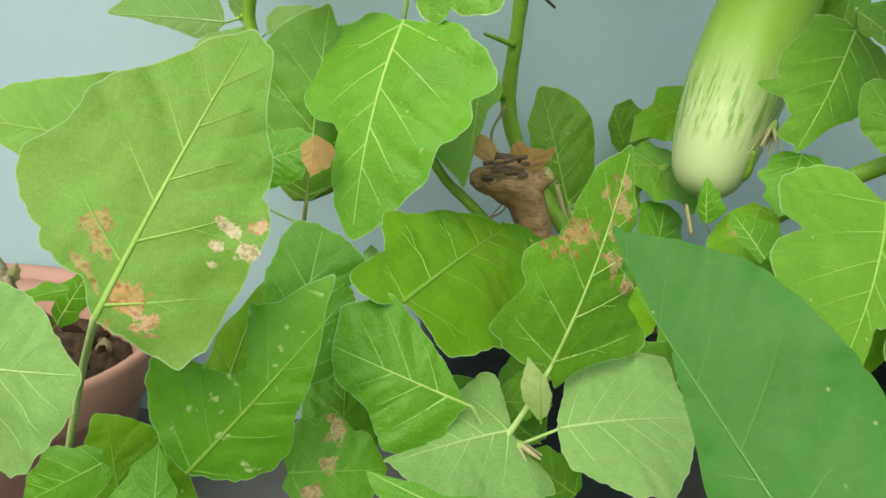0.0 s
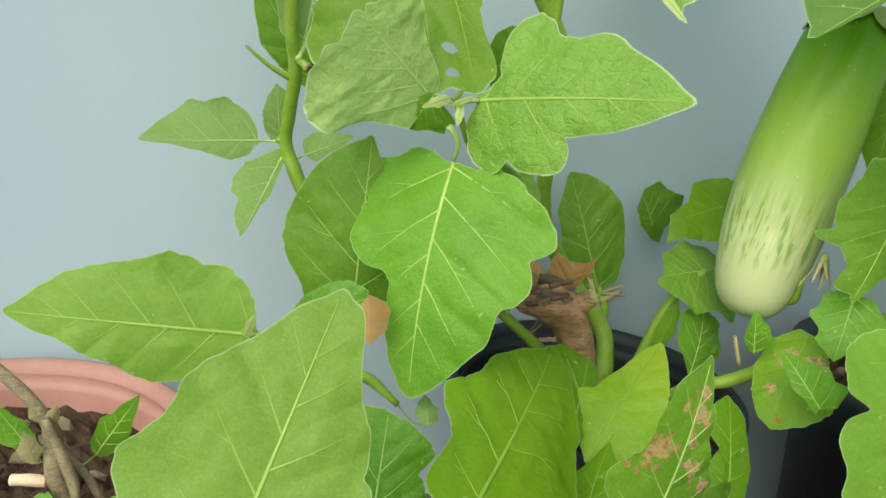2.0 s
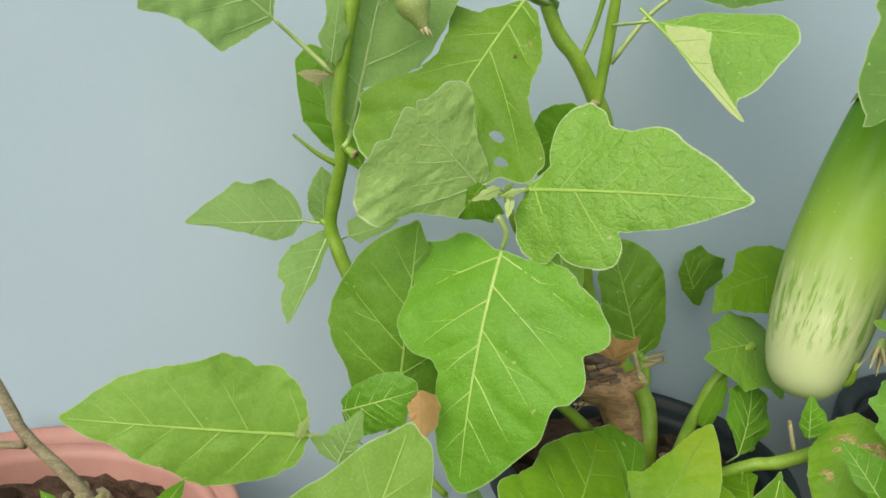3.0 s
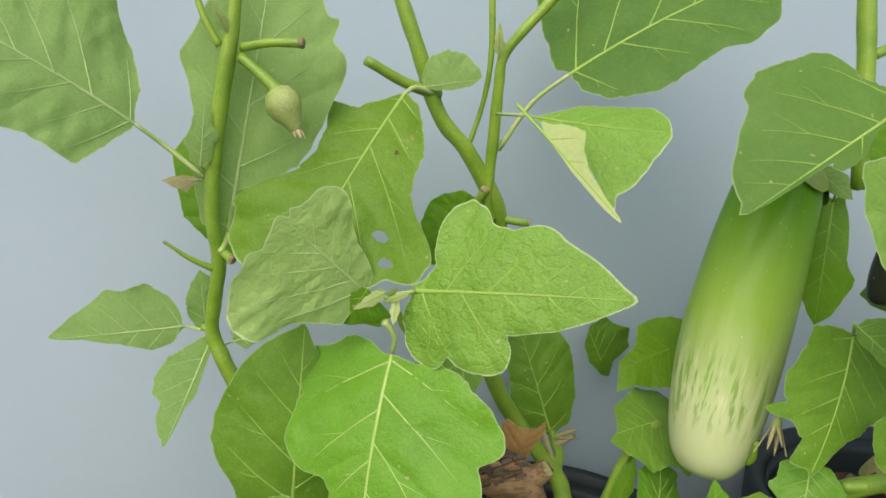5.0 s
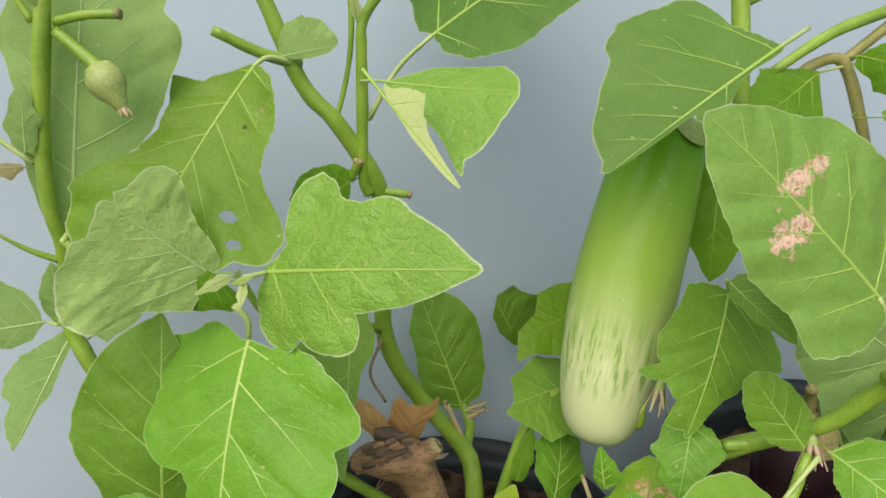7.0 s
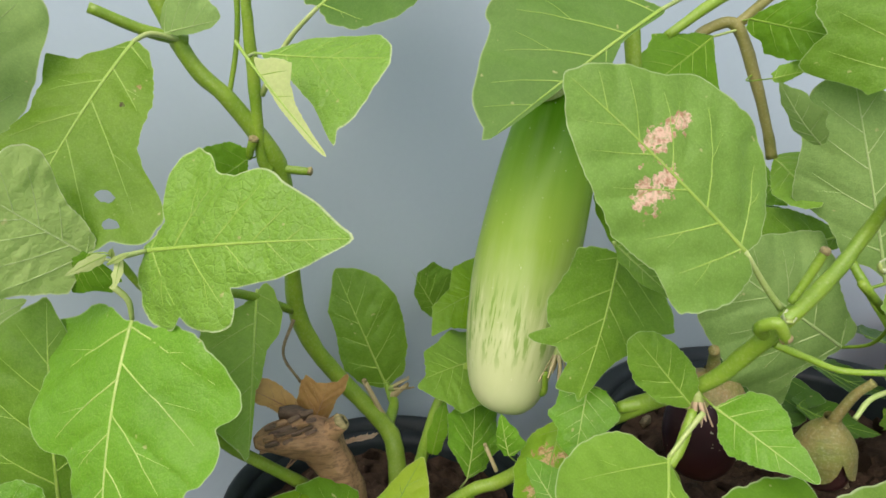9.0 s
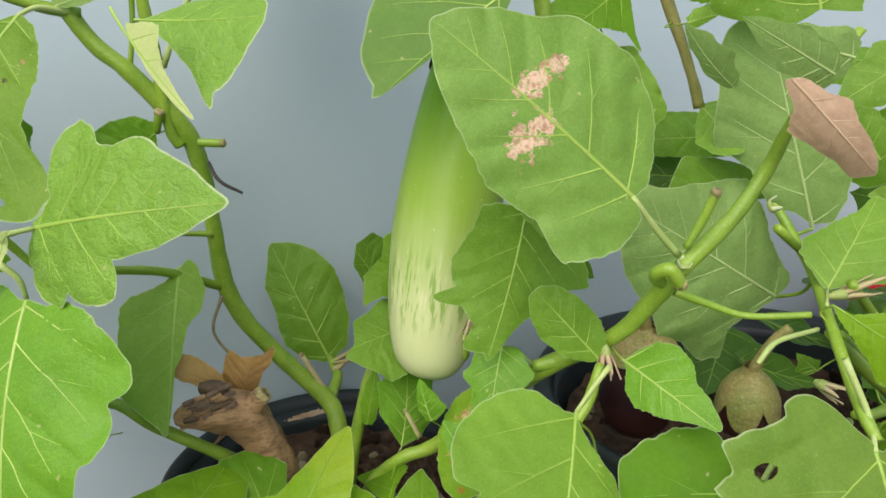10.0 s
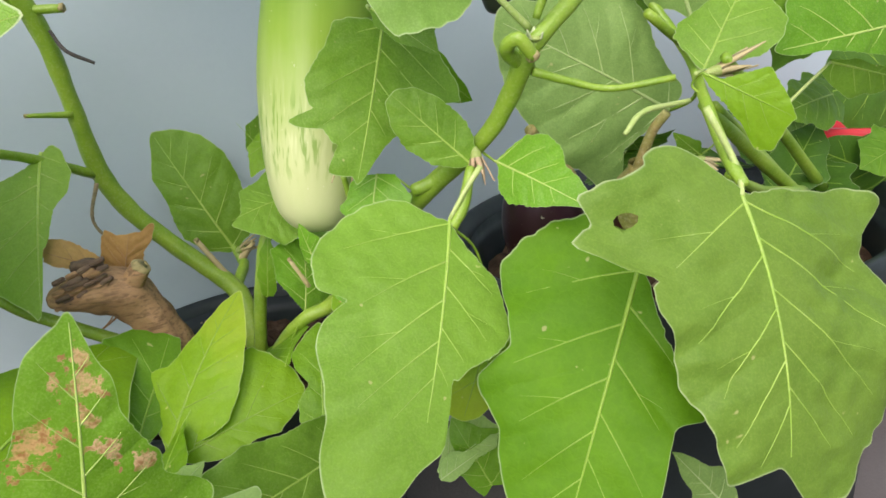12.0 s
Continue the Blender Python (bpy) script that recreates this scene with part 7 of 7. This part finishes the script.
def fruit_material(name, low, mid, high, length, striped):
    """Skin of a fruit, coloured along its length from the blossom end (its origin) up its own z axis."""
    m, nt, bsdf, _ = node_mat(name)
    obj = nt.nodes.new("ShaderNodeTexCoord").outputs["Object"]
    sep = nt.nodes.new("ShaderNodeSeparateXYZ")
    nt.links.new(obj, sep.inputs[0])
    h = math_node(nt, "DIVIDE", sep.outputs[2], length)
    patch = noise_fac(nt, obj, 18.0, 3.0)
    h = math_node(nt, "ADD", h, math_node(nt, "MULTIPLY", math_node(nt, "SUBTRACT", patch, 0.5), 0.12))
    ragged = h
    if striped:
        # the cream of the tip breaks into the green in ragged lengthwise tongues
        mp0 = nt.nodes.new("ShaderNodeMapping")
        mp0.inputs["Scale"].default_value = (120, 120, 11)
        nt.links.new(obj, mp0.inputs["Vector"])
        ragged = math_node(nt, "ADD", h, math_node(nt, "MULTIPLY", math_node(nt, "SUBTRACT", noise_fac(nt, mp0.outputs[0], 1.0, 3.0, 0.6), 0.5), 0.20))
    half = tuple(0.45 * a + 0.55 * b for a, b in zip(low, mid))
    col = ramp(nt, ragged, [(0.05, low), (0.22, tuple(0.8 * a + 0.2 * b for a, b in zip(low, mid))), (0.33, half), (0.52, mid)])
    col = mix_col(nt, ramp(nt, h, [(0.55, 0.0), (0.92, 1.0)]), col, high)
    if striped:
        # broken lengthwise streaks above the blossom end
        mp = nt.nodes.new("ShaderNodeMapping")
        mp.inputs["Scale"].default_value = (230, 230, 20)
        nt.links.new(obj, mp.inputs["Vector"])
        streak = noise_fac(nt, mp.outputs[0], 1.0, 2.0)
        band = ramp(nt, h, [(0.13, 0.0), (0.22, 1.0), (0.32, 0.9), (0.42, 0.0)])
        dark = math_node(nt, "MULTIPLY", ramp(nt, streak, [(0.54, 0.0), (0.60, 1.0)]), band)
        pale = math_node(nt, "MULTIPLY", ramp(nt, streak, [(0.36, 1.0), (0.44, 0.0)]), band)
        col = mix_col(nt, math_node(nt, "MULTIPLY", dark, 0.8), col, (0.165, 0.315, 0.035))
        col = mix_col(nt, math_node(nt, "MULTIPLY", pale, 0.45), col, (0.62, 0.68, 0.36))
        mp2 = nt.nodes.new("ShaderNodeMapping")
        mp2.inputs["Scale"].default_value = (220, 220, 6)
        nt.links.new(obj, mp2.inputs["Vector"])
        col = mix_col(nt, math_node(nt, "MULTIPLY", ramp(nt, noise_fac(nt, mp2.outputs[0], 1.0, 2.0), [(0.45, 0.0), (0.7, 1.0)]), 0.06), col, (0.42, 0.54, 0.14))
    dots = noise_fac(nt, obj, 260.0, 1.0)
    col = mix_col(nt, math_node(nt, "MULTIPLY", ramp(nt, dots, [(0.74, 0.0), (0.78, 1.0)]), 0.35), col, (0.75, 0.75, 0.55))
    nt.links.new(col, bsdf.inputs["Base Color"])
    bsdf.inputs["Roughness"].default_value = 0.36 if striped else 0.3
    bsdf.inputs["Specular IOR Level"].default_value = 0.22
    bsdf.inputs["Subsurface Weight"].default_value = 0.0
    bump_to(nt, bsdf, math_node(nt, "ADD", patch, math_node(nt, "MULTIPLY", dots, 0.2)), 0.08, 0.001)
    return m


def fruit(name, low, top, radius, mat, shape, label, calyx, calyx_mat, stalk_to, bend=0.0, lobes=6):
    """A hanging fruit: skin from the blossom end at low up to top, a lobed cap over its shoulder, and its stalk."""
    low, top = Vector(low), Vector(top)
    up = (top - low).normalized()
    length = (top - low).length
    turn = up.to_track_quat("Z", "Y").to_matrix().to_4x4()
    f = thing(name, low, label, "fruit", "hanging eggplants")
    f.matrix_world = Matrix.Translation(low) @ turn
    bpy.context.view_layer.update()
    prof = [(r * radius, h * length) for r, h in spline(shape, 4)]
    outline = sorted((h, r) for r, h in prof)
    vs, fs = lathe(prof, (0, 0, 0), seg=56, wobble=0.02, bend=bend)
    body = new("body", mesh_of("body", vs, fs, mat))
    body.parent = f
    # cap: pointed lobes lying on the shoulder
    vs, fs = [], []
    seg = lobes * 8
    for i in range(9):
        for k in range(seg):
            t = 2 * math.pi * k / seg
            tooth = 0.6 + 0.4 * abs(math.sin(lobes * t / 2)) ** 0.7
            q = i / 8
            drop = q * calyx * tooth
            z = length + 0.004 - drop
            skin = float(np.interp(min(z, length), [h for h, _ in outline], [r for _, r in outline]))
            rr = max(min(0.006, radius * 0.2), skin) * (1.05 + 0.05 * q * noise.noise(Vector((math.cos(t) * 3, math.sin(t) * 3, low.x * 40)))) + 0.0018
            vs.append(Vector((rr * math.cos(t), rr * math.sin(t), z)))
    for i in range(8):
        for k in range(seg):
            j = (k + 1) % seg
            fs.append((i * seg + k, i * seg + j, (i + 1) * seg + j, (i + 1) * seg + k))
    cap = new("calyx", mesh_of("calyx", vs, fs, calyx_mat))
    cap.parent = f
    inv = f.matrix_world.inverted()
    a = top - up * 0.002
    end = Vector(stalk_to)
    mid = (a + end) / 2 + up * 0.006
    pts = [np.array((*(inv @ q), r)) for q, r in ((a, min(0.007, radius * 0.2)), (mid, min(0.0048, radius * 0.16)), (end, min(0.0045, radius * 0.15)))]
    vs, fs = tube(spline(pts, 6), 10, rough=0.1)
    st = new("stalk", mesh_of("stalk", vs, fs, calyx_mat))
    st.parent = f
    return f


LONG = [(0.0, 0.0), (0.28, 0.006), (0.50, 0.026), (0.69, 0.07), (0.85, 0.16), (0.95, 0.28), (1.0, 0.44), (0.97, 0.64), (0.90, 0.80), (0.82, 0.92), (0.66, 0.985), (0.0, 1.0)]
PEAR = [(0.0, 0.0), (0.60, 0.02), (0.90, 0.12), (1.0, 0.27), (0.95, 0.42), (0.88, 0.60), (0.68, 0.77), (0.40, 0.91), (0.16, 0.99), (0.0, 1.0)]
ROUND = [(0.0, 0.0), (0.40, 0.02), (0.72, 0.11), (0.93, 0.28), (1.0, 0.46), (0.95, 0.65), (0.80, 0.82), (0.55, 0.95), (0.0, 1.0)]
green_skin = fruit_material("green_skin", (0.54, 0.60, 0.30), (0.240, 0.395, 0.046), (0.098, 0.285, 0.001), 0.26, True)
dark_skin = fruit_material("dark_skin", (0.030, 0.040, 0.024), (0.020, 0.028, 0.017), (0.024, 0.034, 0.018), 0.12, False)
purple_skin = fruit_material("purple_skin", (0.060, 0.020, 0.016), (0.024, 0.010, 0.011), (0.032, 0.014, 0.02), 0.08, False)
fruit("eggplant_fruit", FRUIT_LOW, FRUIT_TOP, FRUIT_R, green_skin, LONG, "long glossy green eggplant fading to cream at its tip", 0.03, calyx_green, (0.352, 0.632, 0.66), bend=0.004)
fruit("eggplant_fruit", (0.446, 0.560, 0.288), (0.452, 0.556, 0.386), 0.034, purple_skin, ROUND, "dark purple eggplant with an olive green cap", 0.030, calyx_brown, (0.438, 0.540, 0.415))
fruit("eggplant_fruit", (0.474, 0.457, 0.340), (0.468, 0.446, 0.394), 0.0205, purple_skin, PEAR, "young eggplant wrapped in a brown-flecked olive cap", 0.044, calyx_brown, (0.480, 0.428, 0.430), lobes=5)
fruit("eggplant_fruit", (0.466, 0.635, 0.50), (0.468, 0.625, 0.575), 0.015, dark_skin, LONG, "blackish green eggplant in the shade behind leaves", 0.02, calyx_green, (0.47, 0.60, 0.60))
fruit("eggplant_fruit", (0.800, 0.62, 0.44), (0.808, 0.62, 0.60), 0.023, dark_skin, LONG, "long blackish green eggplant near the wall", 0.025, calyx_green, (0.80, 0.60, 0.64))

# ---- flowers and dead parts ----


def withered_flower(plant, base, tip, petals=6, wide=0.004, mat=petal_dry, label="withered tan flower"):
    """A dead flower: a small cup and narrow crumpled petals that hang together."""
    base, tip = Vector(base), Vector(tip)
    ax = tip - base
    size = ax.length
    ax.normalize()
    sx = ax.orthogonal().normalized()
    sy = ax.cross(sx)
    cup, fs = tube([np.array((*(base + ax * size * q), r)) for q, r in ((-0.1, 0.0015), (0.05, 0.0034), (0.25, 0.0042), (0.32, 0.003))], 8)
    f = child("flower", mesh_of("flower", cup, fs, calyx_green), plant, label)
    for k in range(petals):
        t = 2 * math.pi * k / petals + 0.4
        d = sx * math.cos(t) + sy * math.sin(t)
        s = ax.cross(d)
        vs, fc = [], []
        for i in range(7):
            q = i / 6
            c = base + ax * size * (0.2 + 0.8 * q * (0.8 + 0.2 * math.sin(k * 2.3))) + d * (0.0035 + 0.3 * size * q * (0.5 + 0.5 * math.sin(k * 1.7)))
            w = wide * (1 - q * q) * 0.5 + 0.0003
            vs += [c - s * w, c + d * 0.0006, c + s * w, c - d * 0.0006]
        for i in range(6):
            for j in range(4):
                fc.append((i * 4 + j, i * 4 + (j + 1) % 4, i * 4 + 4 + (j + 1) % 4, i * 4 + 4 + j))
        child("petal", mesh_of("petal", vs, fc, mat), f)
    return f


withered_flower(middle_plant, (0.353, 0.445, 0.430), (0.351, 0.438, 0.408))
withered_flower(middle_plant, (0.294, 0.530, 0.436), (0.286, 0.520, 0.411), mat=dry_leafstalk)
withered_flower(middle_plant, (0.207, 0.741, 0.320), (0.231, 0.730, 0.328), mat=dry_leafstalk)
withered_flower(middle_plant, (0.087, 0.362, 0.241), (0.098, 0.352, 0.233), mat=dry_leafstalk)
withered_flower(right_plant, (0.479, 0.400, 0.403), (0.492, 0.388, 0.394), mat=dry_leafstalk)
withered_flower(right_plant, (0.510, 0.425, 0.449), (0.547, 0.420, 0.452), wide=0.005, mat=dry_leafstalk)
bud_pale = stalk_material("bud_pale", (0.42, 0.52, 0.26), (0.56, 0.63, 0.38), 0.6, 0.2)
withered_flower(right_plant, (0.415, 0.381, 0.527), (0.420, 0.377, 0.530), petals=3, wide=0.003, mat=bud_pale, label="tiny pale downy flower bud")
withered_flower(right_plant, (0.382, 0.408, 0.490), (0.382, 0.406, 0.497), petals=3, wide=0.004, mat=bud_pale, label="tiny pale downy flower bud")

# flower bud with its hanging stalk
v, f = tube(spline([(-0.106, 0.585, 0.670, 0.0035), (-0.093, 0.578, 0.660, 0.0038), (-0.084, 0.575, 0.652, 0.0042), (-0.081, 0.574, 0.648, 0.006)], 5), 10, rough=0.1)
bud = child("bud", mesh_of("bud", v, f, stem_green), middle_plant, "closed hanging flower bud")
bud_ax = Vector((0.014, -0.005, -0.026))
v, f = lathe([(0.003, 0.0), (0.008, 0.002), (0.0112, 0.008), (0.0118, 0.013), (0.0095, 0.019), (0.0060, 0.024), (0.0045, 0.029), (0.0015, 0.032)], (-0.083, 0.575, 0.652), bud_ax, 20, 0.15, close=True)
child("bud_cup", mesh_of("bud_cup", v, f, calyx_green), bud)
for k in range(5):
    d = Vector((0.0025 * math.cos(k * 1.26), 0.0025 * math.sin(k * 1.26), 0.0))
    p = Vector((-0.083, 0.575, 0.652)) + bud_ax * 0.93
    v, f = tube(spline([(*p, 0.0022), (*(p + bud_ax * 0.13 + d), 0.0014), (*(p + bud_ax * 0.27 + d * 1.3), 0.0004)], 3), 6, rough=0.4, seed=k)
    child("bud_tip", mesh_of("bud_tip", v, f, dry_leafstalk), bud, "dried brown sepal tip")

# pruned woody stump: a leaning trunk split to a ragged point, with a sawn side arm
v, f = tube(spline([(0.1590, 0.6030, 0.2120, 0.0150), (0.1540, 0.6010, 0.2450, 0.0142), (0.1480, 0.6000, 0.2751, 0.0139), (0.1408, 0.6000, 0.3033, 0.0142), (0.1308, 0.5980, 0.3298, 0.0157), (0.1181, 0.5960, 0.3521, 0.0180), (0.1028, 0.5940, 0.3593, 0.0168), (0.0878, 0.5920, 0.3608, 0.0132), (0.0772, 0.5900, 0.3603, 0.0089), (0.0711, 0.5900, 0.3593, 0.0042)], 8), 24, rough=0.22, seed=3)
stump = child("stump", mesh_of("stump", v, f, bark), middle_plant, "pruned grey-brown woody stump")
v, f = tube(spline([(0.1192, 0.5950, 0.3538, 0.0096), (0.1289, 0.5900, 0.3614, 0.0082), (0.1371, 0.5850, 0.3707, 0.0073)], 5), 16, rough=0.35, seed=5)
child("cut_arm", mesh_of("cut_arm", v, f, bark), stump)
v, f = tube(spline([(0.1371, 0.5850, 0.3707, 0.0071), (0.1385, 0.5840, 0.3723, 0.0062), (0.1388, 0.5840, 0.3725, 0.0039), (0.1380, 0.5845, 0.3714, 0.0017)], 2), 16, rough=0.2)
child("cut_face", mesh_of("cut_face", v, f, cut_wood), stump, "pale sawn end")
v, f = tube(spline([(0.0915, 0.5980, 0.3789, 0.0043), (0.1019, 0.5940, 0.3785, 0.0060), (0.1105, 0.5900, 0.3749, 0.0056)], 5), 14, rough=0.6, seed=8)
child("bark_strip", mesh_of("bark_strip", v, f, bark_dark), stump, "dark cracked bark knob")
# dark bark on its top, cracked into blocks along and across
for row in range(6):
    for k in range(4):
        lift = 0.0065 - 0.0036 * row
        c = Vector((0.0835 + 0.0092 * k + 0.003 * math.sin(row * 2.1), 0.5835 - 0.0052 * math.sin(0.35 + row * 0.5), 0.3685 + lift + 0.0026 * k))
        c += Vector((0.0008 * math.sin(k * 5 + row), 0.0012 * math.sin(k * 3.1 + row * 1.7), 0.0006 * math.cos(k * 2 + row * 3)))
        me = box_mesh("bark_plate", (-0.0047 - 0.0010 * math.sin(k * 4.7 + row * 2.9), -0.0015, -0.0019), (0.0044, 0.0015, 0.0019 + 0.0003 * math.sin(k + row)), (bark_dark, bark_dark, bark)[(k * 2 + row) % 3], 0.0007)
        turn = Euler((0.5 * row - 0.9, -0.27 + 0.10 * math.sin(k * 3 + row * 5), 0.06 * math.sin(k + row * 2))).to_matrix().to_4x4()
        me.transform(Matrix.Translation(c) @ turn)
        child("bark_plate", me, stump)


def torn_strip(points, label):
    """A flat torn strip of coconut fibre with a frayed edge."""
    pts = spline(points, 22)
    vs, fs = [], []
    for i, q in enumerate(pts):
        c = Vector(q[:3])
        w = q[3] * (1 + 0.25 * noise.noise(Vector((i * 0.9, 0, 0))))
        fray = 0.0032 * noise.noise(Vector((i * 2.7, 5, 0)))
        vs += [c + Vector((0, -0.003, w + fray)), c + Vector((0, 0.003, w)), c + Vector((0, 0.003, -w)), c + Vector((0, -0.003, -w + fray * 2))]
    for i in range(len(pts) - 1):
        for j in range(4):
            fs.append((i * 4 + j, i * 4 + (j + 1) % 4, i * 4 + 4 + (j + 1) % 4, i * 4 + 4 + j))
    fs += [(3, 2, 1, 0), tuple(len(vs) - 4 + j for j in range(4))]
    return tagged(new("fibre_strip", mesh_of("fibre_strip", vs, fs, fibre, smooth=False)), label, "fibre", "fibre strips in the pot")


torn_strip([(0.096, 0.773, 0.204, 0.0108), (0.134, 0.787, 0.224, 0.0097), (0.172, 0.794, 0.233, 0.0086), (0.205, 0.794, 0.237, 0.0076)], "torn tan coconut fibre strip inside the pot rim")
torn_strip([(0.216, 0.794, 0.239, 0.0065), (0.234, 0.790, 0.220, 0.0076), (0.253, 0.779, 0.200, 0.0076)], "narrow tan fibre strip leaning in the pot")

# crumbs on the soil
CRUMB = []
for k in range(3):
    bm = bmesh.new()
    bmesh.ops.create_icosphere(bm, subdivisions=1, radius=1)
    for vert in bm.verts:
        vert.co *= 0.75 + 0.5 * random.random()
    me = bpy.data.meshes.new("clod")
    bm.to_mesh(me)
    bm.free()
    me.materials.append((soil_mat, dry_wood, soil_mat)[k])
    CRUMB.append(me)
for centre, r, z, n in ((MID, 0.115, 0.222, 60), (LEFT, 0.150, 0.138, 90), (RIGHT, 0.165, 0.246, 70)):
    for k in range(n):
        t, q = random.uniform(0, 2 * math.pi), r * math.sqrt(random.random())
        c = new("clod", CRUMB[k % 3])
        s = random.uniform(0.003, 0.009)
        c.matrix_world = Matrix.LocRotScale((centre[0] + q * math.cos(t), centre[1] + q * math.sin(t), z + s * 0.4), Euler((random.random() * 3, random.random() * 3, 0)), (s * random.uniform(1, 2), s, s * 0.7))
        tagged(c, "small dry clod of soil", "clod", "clods on the soil")
white = plain_mat("white_stone", (0.7, 0.7, 0.68), (0.8, 0.8, 0.78), 60, 0.7)
stone = new("pebble", CRUMB[0].copy())
stone.data.materials.clear()
stone.data.materials.append(white)
stone.matrix_world = Matrix.LocRotScale((0.252, 0.762, 0.212), None, (0.006, 0.005, 0.005))
tagged(stone, "small white pebble on the soil", "pebble")

# red bucket beyond the right pot
red = plain_mat("red_plastic", (0.5, 0.02, 0.03), (0.62, 0.04, 0.05), 9, 0.35, 0.05)
bucket = thing("bucket", (0.95, 0.66, 0), "red plastic bucket beside the wall", "bucket")
v, f = lathe([(0.0, 0.003), (0.085, 0.003), (0.09, 0.008), (0.118, 0.305), (0.124, 0.308), (0.124, 0.325), (0.116, 0.325), (0.111, 0.30), (0.084, 0.015), (0.0, 0.015)], (0.95, 0.66, 0), seg=48)
child("body", mesh_of("body", v, f, red), bucket)
